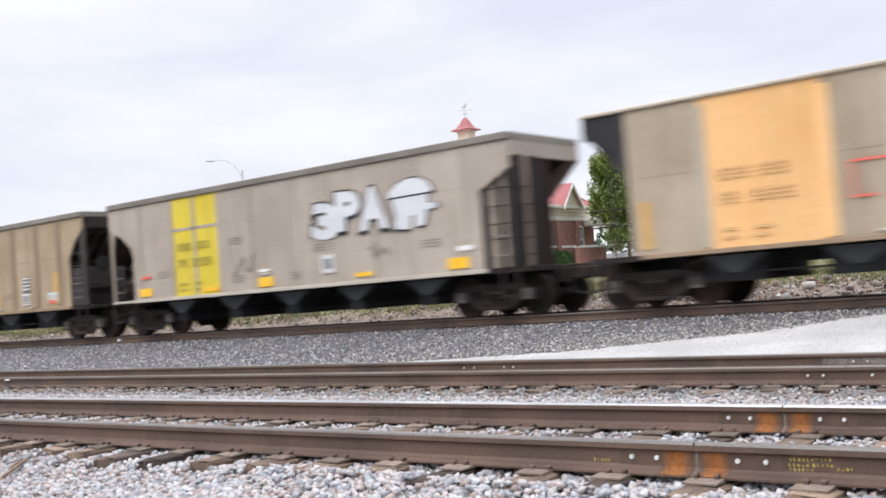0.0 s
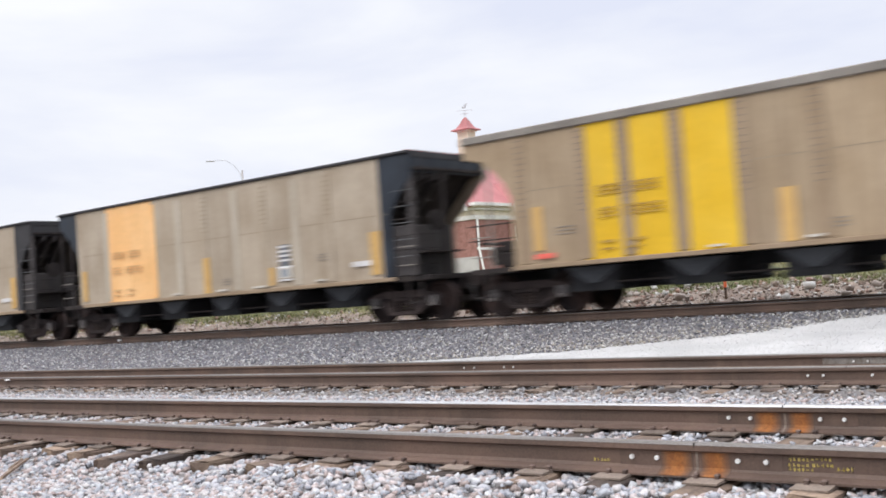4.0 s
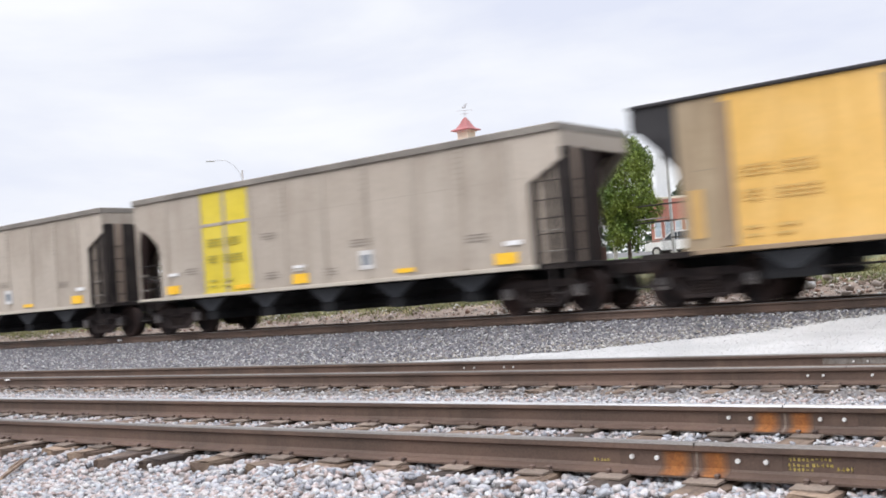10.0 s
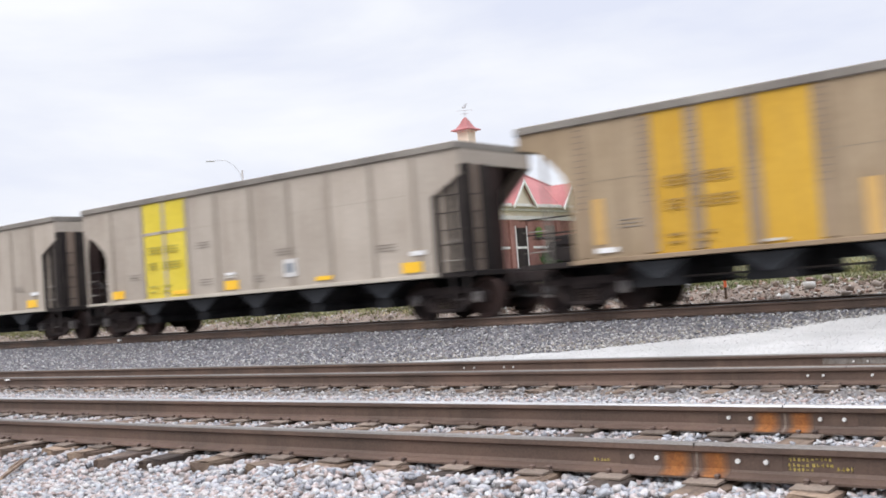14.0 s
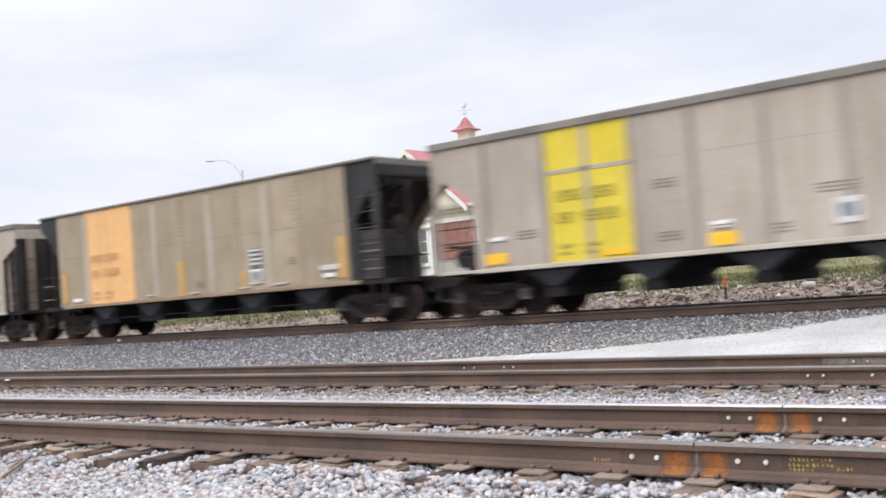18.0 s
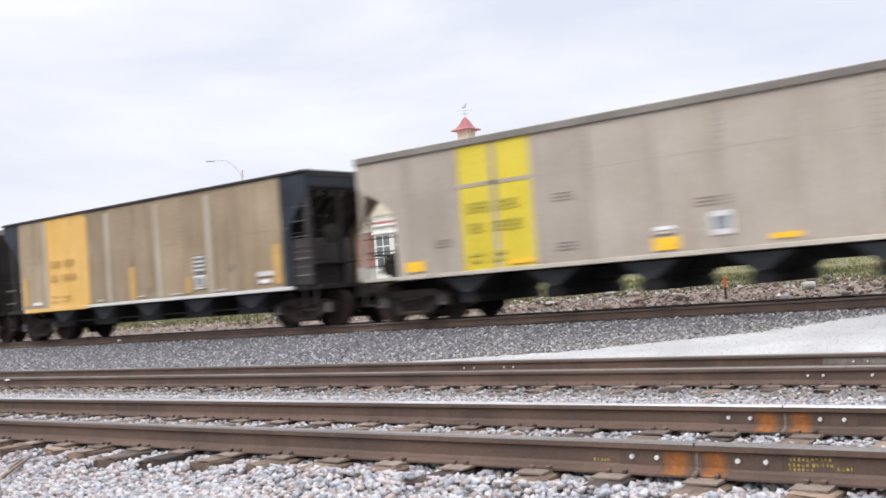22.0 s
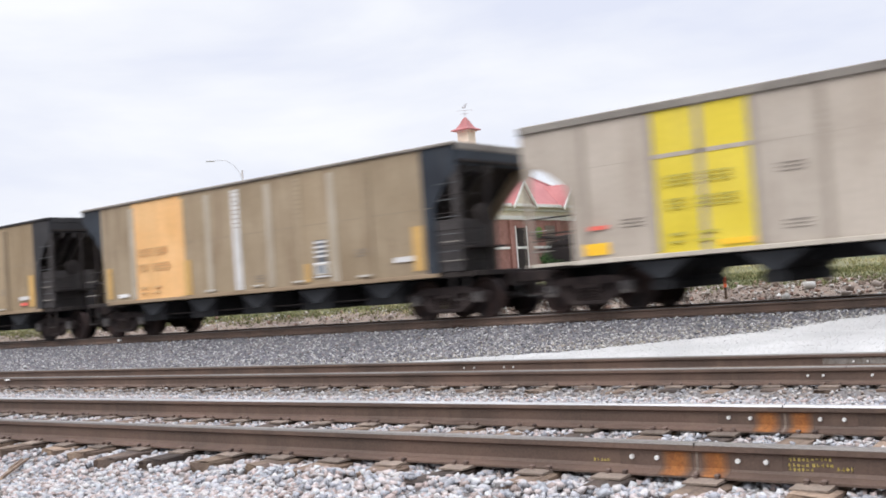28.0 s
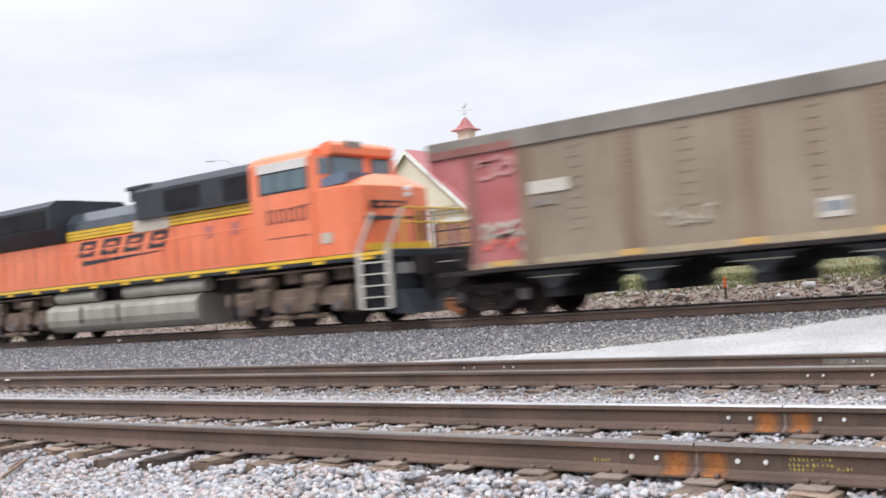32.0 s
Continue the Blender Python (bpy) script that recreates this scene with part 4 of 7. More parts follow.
def hopper_car(style, k, **opt):
    s = dict(STYLE[style])
    s.update(opt)
    names = {"A": "grey coal hopper car with lemon-yellow panels", "B": "tan coal hopper car with three golden stripes", "C": "tan coal hopper car with black ends and a faded orange block",
             "G": "tan coal hopper car with black ends and a wide golden block", "L": "grey-brown coal hopper car with rusty ribs and lemon-yellow panels", "D": "dirty taupe coal hopper car with a faded red end"}
    car = thing("hopper_car", pose(0, YT, ZT), s.get("label", names[style]), "railroad car", "cars of the coal train")
    body, end, paint = s["body"], s["end"], s["paint"]
    dark_ends = style in "CG"
    end_x = LEN - (0.14 if dark_ends else 0.04 if style == "A" else 0.0)
    cut = "shallow" if style in "AL" else "mixed" if style == "D" else "slant" if dark_ends else "steep"
    # near side, panel by panel
    cuts = sorted({0.0, end_x, *s["ribs"], *[v for ab in s["block"] for v in ab], *((0.93, 13.33) if dark_ends else ())})
    i = 0
    while i < len(cuts) - 1:
        if cuts[i + 1] - cuts[i] < 0.12 and 0 < i + 1 < len(cuts) - 1:
            del cuts[i + 1]
        else:
            i += 1
    for a, b in zip(cuts, cuts[1:]):
        mid = (a + b) / 2
        mat = body
        if any(p - 0.06 <= mid <= q + 0.06 for p, q in s["block"]):
            mat = paint
            first = abs(a - s["block"][0][0]) < 0.2
            if first and "first" in s:
                mat = s["first"]
        if dark_ends and (mid < 0.93 or mid > 13.33):
            mat = end
        if style == "A" and 3.86 < mid < 4.0:
            mat = body
        kept("side_panel", (style, a, b), lambda: prism(B(), side_poly(a + 0.004, b - 0.004, 1.05, 3.83 if dark_ends else 3.74, cut), YS, YS + 0.035), mat, car)
    for x in s["ribs"]:
        mat = s["ribmat"]
        if dark_ends:
            if x in s["ribs"][1::2] and style == "C":
                mat = body
            if any(p - 0.03 < x < q + 0.03 for p, q in s["block"]):
                mat = paint
        w = 0.06 if style == "A" else 0.14 if style in "BG" else 0.11
        if x in s.get("white_ribs", ()):
            mat, w = m_stencil, 0.15
        if style == "D":
            mat, w = m_rib_rust, 0.19
        kept("rib", (x, w), lambda: box(B(), x - w, x + w, YS - 0.022, YS - 0.001, 1.08, 3.70, 0.012), mat, car)
    for z in (2.86,) if style in "AL" else (2.57,) if style == "B" else (2.50,) if style != "D" else ():
        lo, hi = s["block"][0][0], s["block"][-1][1]
        for a, b in ((1.2, lo - 0.05), (hi + 0.05, 13.5)):
            kept("seam", (a, b, z), lambda: box(B(), a, b, YS - 0.003, YS - 0.001, z, z + (0.010 if style == "A" else 0.016)), m_seam if style != "A" else m_seam_none, car, "thin horizontal weld seam")
    if style in "AL":
        kept("belt", 0, lambda: box(B(), 2.95, 4.95, YS - 0.012, YS - 0.001, 2.84, 2.92), body, car)
        kept("rib_rivets", 1, lambda: box(B(), 3.87, 3.99, YS - 0.012, YS - 0.001, 1.06, 3.74), body, car)
    # rows of small dents along the top of each rib
    in_block = [x for x in s["ribs"] if any(p - 0.1 < x < q + 0.1 for p, q in s["block"])]
    for x in s["ribs"][1::2] if style == "A" else s["ribs"]:
        if x in in_block or (style == "C" and x in s["ribs"][::2]):
            continue
        mark = m_seam_none if style == "A" else m_dent if style in "BGL" else m_seam
        tagged(kept("dented_strip", (x, style in "BG"), lambda: grid_rows(x - 0.09, x + 0.09, 2.05 if style in "BG" else 2.70, 3.62, 14 if style in "BG" else 9, 0.022, 0.012), mark, car, "row of short weld marks"), kind="stuff")
    # far side, top chords, sills
    kept("far_side_wall", cut, lambda: prism(B(), side_poly(0.0, LEN, cut=cut, far=True), 1.105, 1.14), body, car)
    for y0, y1 in ((-1.66, -1.55), (1.09, 1.20)):
        kept("top_chord", (style == "D", dark_ends, y0), lambda: box(B(), -0.02, end_x + 0.02, y0, y1, 3.52 if style == "D" else 3.825 if dark_ends else 3.735, 3.90, 0.02), s["chord"] if style != "D" else m_chord, car, "dull grey top rail" if s["chord"] is m_chord else "black top rail")
        kept("side_sill", y0, lambda: box(B(), 1.10, 13.64, y0 + 0.02 if y0 < 0 else y0, y1 if y0 < 0 else y1 - 0.02, 0.965, 1.055, 0.01), s["sill"], car)
    if style == "C" and s["sill"] is m_stencil:
        part("sill_paint", box(B(), 1.15, 4.72, -1.646, -1.641, 0.945, 1.05), paint, car, "golden paint along the sill")
    if style == "D":
        for i in range(5):
            kept("bay_lip", i, lambda: box(B(), 2.80 + 2.22 * i - 0.55, 2.80 + 2.22 * i + 0.55, -1.34, -1.30, 0.79, 0.815), m_cream, car, "pale lip on the hopper sheet")
        kept("sill_band", 0, lambda: box(B(), 0.95, 13.5, YS - 0.010, YS - 0.001, 1.06, 1.19), m_band, car, "worn amber band along the sill")
    for x0, x1 in ((-0.02, 0.06), (end_x - 0.06, end_x + 0.02)):
        kept("end_chord", x0, lambda: box(B(), x0, x1, -1.55, 1.09, 3.73, 3.90, 0.015), m_dark if s["chord"] is m_cream else s["chord"], car)
        kept("end_plate", x0, lambda: box(B(), x0 + 0.01, x1 - 0.01, -1.56, 1.10, 3.40, 3.73), end, car)
    for x0, x1, y in ((end_x - 0.16, end_x + 0.01, -1.58), (0.0, 0.12, 1.00)):
        kept("corner_post", x0, lambda: box(B(), x0, x1, y, y + 0.10, 1.06, 3.41, 0.008), m_bulk if style != "A" else m_dark, car)
    # sloping end sheets, floor of the tub, hopper bays
    for sg in (0, 1):
        def fx(x):
            return LEN - x if sg else x
        sheet_ = [(0.06, 3.52), (0.06, 3.46), (0.50, 3.36), (1.22, 2.60), (2.40, 1.00), (2.47, 1.06), (1.28, 2.68), (0.53, 3.43)]
        # much darker than the sides of the car
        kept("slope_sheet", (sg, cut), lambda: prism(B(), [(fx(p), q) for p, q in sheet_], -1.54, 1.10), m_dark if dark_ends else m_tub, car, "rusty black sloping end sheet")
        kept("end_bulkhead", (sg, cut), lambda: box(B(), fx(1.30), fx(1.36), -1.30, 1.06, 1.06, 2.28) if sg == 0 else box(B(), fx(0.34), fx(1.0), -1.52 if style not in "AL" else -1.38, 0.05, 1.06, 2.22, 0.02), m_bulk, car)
        kept("end_platform", sg, lambda: box(B(), fx(-0.12), fx(1.12), -1.50, 1.08, 0.94, 1.055, 0.01), m_dark, car)
        if sg or not dark_ends:
            kept("brake_gear", sg, lambda: box(tube(tube(B(), (fx(0.75), -0.9, 1.25), (fx(0.75), 0.0, 1.25), 0.16, 12), (fx(0.5), 0.0, 1.1), (fx(0.5), 0.0, 1.5), 0.05, 8), fx(0.55), fx(0.95), -1.3, -0.92, 1.06, 1.40, 0.03), m_dark, car)
        if not sg and not dark_ends:
            kept("brake_reservoir", 0, lambda: tube(B(), (0.30, -1.05, 1.33), (0.30, 0.25, 1.33), 0.20, 14), m_dark, car, "grimy brake reservoir")
            kept("brake_lever", 0, lambda: box(tube(B(), (0.05, -1.25, 1.62), (1.1, -1.25, 1.52), 0.035, 8), 0.62, 1.05, -1.35, -0.95, 1.40, 1.62, 0.03), m_dark, car)
        for y in (-0.62,) if sg else ():
            kept("end_strut", (sg, y), lambda: box(B(), fx(0.03), fx(0.11), y, y + 0.09, 1.06, 3.41), m_dark, car)
        for z in (1.30, 1.66, 1.98, 2.36, 2.74) if sg else (1.66, 1.98):
            kept("ladder_rung", (sg, z), lambda: tube(B(), (fx(0.0), YS + 0.02, z), (fx(0.84 if sg else 1.15), YS + 0.02, z), 0.011 if sg else 0.015, 6), m_dark, car)
            if sg:
                kept("end_rung", (sg, z), lambda: tube(B(), (fx(-0.03), -1.5, z), (fx(-0.03), -1.0, z), 0.010, 6), m_dark, car)
        for z in (1.30, 1.72):
            kept("side_grab", (sg, z), lambda: tube(B(), (fx(0.10), YS - 0.05, z), (fx(0.62), YS - 0.05, z), 0.013, 6), m_chord, car, "grey grab iron")
        kept("step", sg, lambda: box(box(box(B(), fx(0.02), fx(0.06), YS, YS + 0.04, 0.45, 0.95), fx(0.42), fx(0.46), YS, YS + 0.04, 0.45, 0.95), fx(0.02), fx(0.46), YS - 0.01, YS + 0.08, 0.43, 0.47), m_dark, car)
        kept("coupler", sg, lambda: box(box(box(B(), fx(0.2), fx(-0.55), -0.13, 0.13, 0.72, 0.98, 0.03), fx(-0.50), fx(-0.80), -0.17, 0.12, 0.70, 0.99, 0.05), fx(0.0), fx(-0.18), -0.30, 0.30, 0.66, 1.05, 0.02), m_bogie, car, "cast steel coupler")
        kept("air_hose", sg, lambda: tube(tube(B(), (fx(-0.35), -0.35, 0.80), (fx(-0.55), -0.35, 0.45), 0.025, 6), (fx(-0.55), -0.35, 0.45), (fx(-0.80), -0.30, 0.38), 0.025, 6), m_tyre, car)
        if style in "AL" and not sg:
            kept("corner_gusset", 0, lambda: prism(B(), [(0.0, 3.40), (0.26, 3.40), (0.26, 2.98), (0.19, 2.72), (0.15, 2.50), (0.15, 1.06), (0.04, 1.06), (0.02, 2.60)], YS + 0.002, YS + 0.035), m_rib_grey, car, "tapered corner post in the body's paint")
            kept("end_sill", 0, lambda: box(B(), 0.0, 1.12, YS - 0.008, YS + 0.06, 0.985, 1.055, 0.006), s["sill"], car, "pale end sill strip")
        if style in "BCG" and not sg:
            kept("ladder_stile", 0, lambda: box(B(), 0.56, 0.62, YS + 0.0, YS + 0.03, 1.06, 3.20), m_chord if style == "B" else m_dark, car)
        if not sg:
            for z in (1.34, 1.52) if style in "AL" else (1.34,):
                x_in = 0.18 if style in "AL" else 0.58
                kept("ladder_rung", (x_in, z), lambda: tube(B(), (x_in, YS + 0.02, z), (1.16, YS + 0.02, z), 0.012, 6), m_dark, car)
        if style in "BCGD" and sg:
            # ladder on the corner post and stiffeners on the slope
            kept("corner_plate", style == "D", lambda: box(B(), LEN - 0.20, LEN - 0.165, YS + 0.005, YS + 0.14, 1.06, 3.36), m_bulk, car)
            for z in (1.52, 1.90, 2.28, 2.66, 3.02):
                kept("corner_rung", z, lambda: tube(B(), (LEN - 0.74, YS + 0.01, z - 0.01), (LEN - 0.14, YS + 0.01, z - 0.01), 0.012, 6), m_tarnish_dark, car, "worn grab rung")
            for y in (-1.18, -0.78, -0.38):
                kept("end_stiffener", y, lambda: prism(B(), [(LEN - 0.10, 3.42), (LEN - 0.52, 3.34), (LEN - 1.24, 2.58), (LEN - 1.12, 2.50), (LEN - 0.46, 3.20), (LEN - 0.10, 3.26)], y, y + 0.06), m_bulk, car, "grimy stiffener under the slope sheet")
            kept("hand_brake", 0, lambda: tube(tube(B(), (LEN - 0.02, -0.95, 2.30), (LEN + 0.05, -0.95, 2.30), 0.24, 16), (LEN - 0.1, -0.95, 2.30), (LEN + 0.08, -0.95, 2.30), 0.05, 8), m_dark, car, "round hand brake wheel")
            kept("walkway", 0, lambda: box(B(), LEN - 0.9, LEN + 0.14, -1.50, -0.2, 1.56, 1.60), m_dark, car, "grimy brake step")
        if style in "AL" and sg:
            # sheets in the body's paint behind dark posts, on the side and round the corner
            # their tones are darker than the side: shade is put into the colour
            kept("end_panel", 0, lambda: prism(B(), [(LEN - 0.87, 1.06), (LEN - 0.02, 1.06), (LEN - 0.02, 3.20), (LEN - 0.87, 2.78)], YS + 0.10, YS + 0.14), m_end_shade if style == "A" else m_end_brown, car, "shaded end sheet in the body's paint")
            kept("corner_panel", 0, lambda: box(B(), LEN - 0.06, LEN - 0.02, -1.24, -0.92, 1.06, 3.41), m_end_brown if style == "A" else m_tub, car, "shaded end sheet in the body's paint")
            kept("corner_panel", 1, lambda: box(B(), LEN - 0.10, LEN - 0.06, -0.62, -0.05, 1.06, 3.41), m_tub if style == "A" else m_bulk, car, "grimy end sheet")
            kept("end_stake", 9, lambda: box(B(), LEN - 0.06, LEN + 0.02, -0.92, -0.62, 1.06, 3.41), m_dark, car)
            kept("end_stake", 8, lambda: box(B(), LEN - 0.06, LEN + 0.02, -1.48, -1.24, 1.06, 3.41), m_dark, car)
            for x, w, top in ((0.735, 0.11, 2.80), (0.36, 0.11, 2.98), (0.0, 0.10, 3.17)):
                kept("end_stake", x, lambda: box(B(), LEN - x - w, LEN - x, YS + 0.03, YS + 0.10, 1.06, top), m_dark, car)
    kept("tub_floor", 0, lambda: box(B(), 2.5, 11.95, -1.5, 1.10, 0.99, 1.04), m_under, car)
    kept("center_sill", 0, lambda: box(B(), 0.0, LEN, -0.30, 0.30, 0.72, 0.97), m_under, car)
    for i in range(5):
        c = 2.80 + 2.22 * i
        if style in "AL" or style == "D":
            wide, foot, low_z = 0.16, 0.24, 0.37
        else:
            wide, foot, low_z = 0.50, 0.58, 0.44
        for y0, y1 in ((-1.26, -0.02), (0.02, 1.26)):
            kept("hopper_chute", (style in "ALD", i, y0), lambda: prism(B(), [(c - 0.60, 0.925), (c + 0.60, 0.925), (c + wide, 0.60), (c + foot, 0.50), (c + foot * 0.9, low_z), (c - foot * 0.9, low_z), (c - foot, 0.50), (c - wide, 0.60)], y0, y1), m_under, car, "black discharge chute")
        if style == "D":
            kept("arch_ridge", i, lambda: prism(B(), [(c - 0.95, 0.93), (c + 0.95, 0.93), (c + 0.60, 0.88), (c + 0.34, 0.78), (c + 0.18, 0.62), (c + 0.12, 0.56), (c - 0.12, 0.56), (c - 0.18, 0.62), (c - 0.34, 0.78), (c - 0.60, 0.88)], -1.30, -1.262), m_ridge, car, "grey sheet between the arched bays")
        else:
            kept("cross_ridge", i, lambda: prism(B(), [(c - 0.62, 0.93), (c + 0.62, 0.93), (c + 0.10, 0.60), (c - 0.10, 0.60)], -1.30, -1.262), m_ridge, car, "grey sloping sheet between the bays")
    if style in "BCG":
        for y in (-1.20, 1.15):
            kept("gate_rod", y, lambda: box(B(), 2.6, 11.9, y, y + 0.05, 0.575, 0.615, 0.008), m_dark, car, "thin gate operating rod")
    # trucks
    for x in (1.05, 13.40):
        for sg in (-1, 1):
            kept("truck_side_frame", sg, lambda: side_frame(sg), m_bogie, car, "dusty cast truck side frame", at=pose(x, 0, 0))
            for dx in (-0.19, 0.0, 0.19):
                kept("spring", sg, lambda: spring(sg), m_spring, car, "dusty coil spring", at=pose(x + dx, 0, 0))
            for dx in (-0.89, 0.89):
                kept("bearing_adapter", sg, lambda: box(B(), -0.13, 0.13, sg * 1.0, sg * 1.14, 0.40, 0.60, 0.03), m_adapter, car, "scuffed bearing housing", at=pose(x + dx, 0, 0))
        kept("truck_bolster", 0, lambda: box(box(B(), -0.2, 0.2, -1.02, 1.02, 0.40, 0.64, 0.03), -0.26, 0.26, -1.16, 1.16, 0.49, 0.585, 0.02), m_bogie, car, at=pose(x, 0, 0))
    axles = [axle(car, x, WHEEL) for x in CAR_AXLES]
    # markings
    rng = random.Random(100 + k)
    marks = []
    lab_x = 7.58 if k in (9, 16, 20) else 6.46
    if style in "AL":
        for x, w, h, z in ((1.35, 0.56, 0.23, 1.13), (lab_x - 0.04, 0.54, 0.24, 1.11), (9.82, 0.56, 0.10, 1.14), (12.61, 0.58, 0.24, 1.12), (4.2, 0.66, 0.10, 1.12)) if style == "A" else ():
            marks.append(("reflector", x, w, z, h, m_orange_mark, "amber reflector plate"))
        marks.append(("stencil_panel", 8.72, 0.44, 1.30, 0.44, m_stencil, "white stencil panel"))
        marks.append(("stencil_panel", 8.79, 0.30, 1.40, 0.24, m_stencil_mid, "slate stencil mark"))
        marks.append(("label_plate", lab_x + 0.02, 0.38, 1.49, 0.07, m_white, "white label"))
        marks.append(("label_plate", lab_x + 0.02, 0.38, 1.42, 0.05, m_scuff, "grey lower half of the label"))
        marks.append(("label_plate", 12.9, 0.42, 1.50, 0.10, m_white, "white label"))
        if rng.random() < 0.8:
            marks.append(("label_plate", 1.50, 0.40, 1.62, 0.08, m_red_mark if rng.random() < 0.6 else m_white, "small label"))
        if style == "L":
            for x, w, h, z in ((6.86, 0.26, 0.95, 1.07), (1.68, 0.22, 0.96, 1.39), (12.56, 0.30, 1.0, 1.30)):
                marks.append(("wear_patch", x, w, z, h, m_rust_mark, "vertical ochre patch"))
    elif style in "BCG":
        for x, w, h, z in ((6.86 if 7.0 not in s.get("white_ribs", ()) else 4.78, 0.27, 0.95, 1.07), (1.13 if dark_ends else 1.68, 0.23, 0.90, 1.15 if style == "C" else 1.26 if style == "G" else 1.33), (12.70 if not dark_ends else 12.97, 0.30, 1.0, 1.15)):
            marks.append(("wear_patch", x, w, z, h, m_rust_mark, "vertical ochre patch"))
        xg = 10.87 if style == "B" else 9.80
        if style == "B":
            marks.append(("wear_patch", 9.18, 0.28, 1.05, 0.55, m_rust_mark, "vertical ochre patch"))
        else:
            marks.append(("wear_patch", 9.46, 0.18, 1.12, 0.45, m_rust_mark, "small ochre patch"))
        marks.append(("stencil_panel", xg + 0.09, 0.34, 1.56, 0.56, m_stencil_dark, "slate backing of the stencil"))
        for j in range(4):
            marks.append(("stencil_bar", xg + 0.05, 0.40, 2.04 - 0.115 * j, 0.052, m_stencil, "white stencil bar"))
        marks.append(("stencil_panel", xg + 0.02, 0.46, 1.28, 0.28, m_scuff, "pale stencil panel"))
        marks.append(("stencil_panel", xg + 0.10, 0.28, 1.31, 0.19, m_stencil_mid, "slate stencil mark"))
        marks.append(("stencil_bar", xg + 0.02, 0.46, 1.53, 0.045, m_white, "white stencil bar"))
        marks.append(("stencil_bar", xg + 0.0, 0.50, 1.21, 0.045, m_stencil, "white stencil bar"))
        if k == 10:
            marks.append(("label_plate", 12.60, 0.50, 1.46, 0.05, m_stencil, "thin white label"))
            marks.append(("label_plate", 12.58, 0.46, 1.17, 0.08, m_white, "white label"))
        elif style == "B":
            marks.append(("label_plate", 12.40, 0.56, 1.22, 0.32, m_scuff, "faded square label"))
            marks.append(("label_plate", 12.42, 0.50, 1.47, 0.05, m_cyan, "pale blue strip on the label"))
        else:
            marks.append(("label_plate", 12.38, 0.60, 1.38, 0.12, m_stencil, "white label"))
        if rng.random() < 0.7 and k != 21:
            marks.append(("label_plate", 12.45, 0.40, 1.20, 0.10, m_white if rng.random() < 0.5 else m_red_mark, "small label"))
        if rng.random() < 0.7:
            marks.append(("label_plate", 1.7, 0.45, 1.16, 0.10, m_white if rng.random() < 0.6 or k == 10 else m_red_mark, "small label"))
        for j in range(4):
            marks.append(("scuff", 5.3 + 1.9 * j + rng.uniform(-0.4, 0.4), rng.uniform(0.25, 0.5), 1.09 + rng.uniform(0, 0.05), 0.045, m_scuff, "chalky scuff above the sill"))
    for i, (name, x, w, z, h, mat, label) in enumerate(marks):
        out = YS - 0.026 - 0.0012 * i
        kept(name, (x, w, z, h, i), lambda: box(B(), x, x + w, out, YS - 0.006, z, z + h), mat, car, label)
    # unreadable lettering on the block and small stencils along the side
    if style != "D":
        bx = s["block"][0][0]
        for z, h, ws in ((2.30, 0.20, (0.16, 0.16, 0.14, -0.10, 0.16, 0.16, 0.12)), (1.86, 0.20, (0.14, 0.16, -0.16, 0.14, 0.16, 0.16, 0.15)), (1.36, 0.09, (0.3, -0.2, 0.34)), (1.22, 0.07, (0.26, -0.2, 0.3))):
            tagged(kept("lettering", (bx, z), lambda: letter_bars(bx + 0.24, z, h, ws), m_letter[paint.name], car, "row of dark letters too blurred to read"), kind="stuff")
        for x, z, w in ((5.35, 2.30, 0.5), (5.4, 1.30, 0.5), (7.5, 1.25, 0.45), (8.45, 1.86, 0.7), (11.85, 1.66, 0.6), (2.2, 1.62, 0.5)) if style in "AL" else ((9.72, 1.46, 0.62), (7.6, 1.25, 0.45), (2.2, 1.62, 0.5)) if style == "B" else ((11.2, 1.62, 0.6), (7.6, 1.25, 0.4)):
            tagged(kept("small_lettering", (x, z), lambda: grid_rows(x, x + w, z, z + 0.14, 3, 0.018), m_smudge, car, "rows of small dark stencil text"), kind="stuff")
    return car, axles


ROSTER = [("C", {"chord": m_rib_pale}), ("A", {"graffiti": 1, "label": "grey coal hopper car with lemon-yellow panels and white graffiti"}), ("B", {}), ("B", {"body": m_brown}), ("C", {"end": m_slate}), ("C", {"red_plate": 1, "label": "tan coal hopper car with black ends and a red end plate"}),
          ("B", {"body": m_tan, "white_ribs": (1.45, 3.87), "sill": m_stencil, "chord": m_cream, "label": "tan coal hopper car with one white and two golden stripes"}), ("G", {}), ("A", {}), ("A", {}), ("B", {"body": m_brown, "ribmat": m_rib_dark, "paint": m_gold_dirty, "label": "brown coal hopper car with three golden stripes"}), ("A", {"ribmat": m_rib_grey}), ("A", {"ribmat": m_rib_grey}), ("A", {"ribmat": m_rib_grey}), ("C", {"body": m_tan_light, "chord": m_chord}),
          ("A", {"scrawl": 1, "label": "grey coal hopper car with lemon-yellow panels and white scrawl"}), ("A", {"end": m_end_brown}), ("C", {"body": m_tan, "end": m_slate, "sill": m_stencil, "paint": m_amber, "label": "tan coal hopper car with a white sill and blue-black ends"}), ("L", {}), ("L", {}), ("A", {"ribmat": m_rib_grey}),
          ("C", {"body": m_tan, "end": m_slate, "chord": m_chord, "white_ribs": (7.0,), "label": "tan coal hopper car with blue-black ends and one white rib"}), ("G", {"body": m_olive, "ribmat": m_rib_olive, "label": "olive-tan coal hopper car with black ends and a wide golden block"}), ("D", {})]
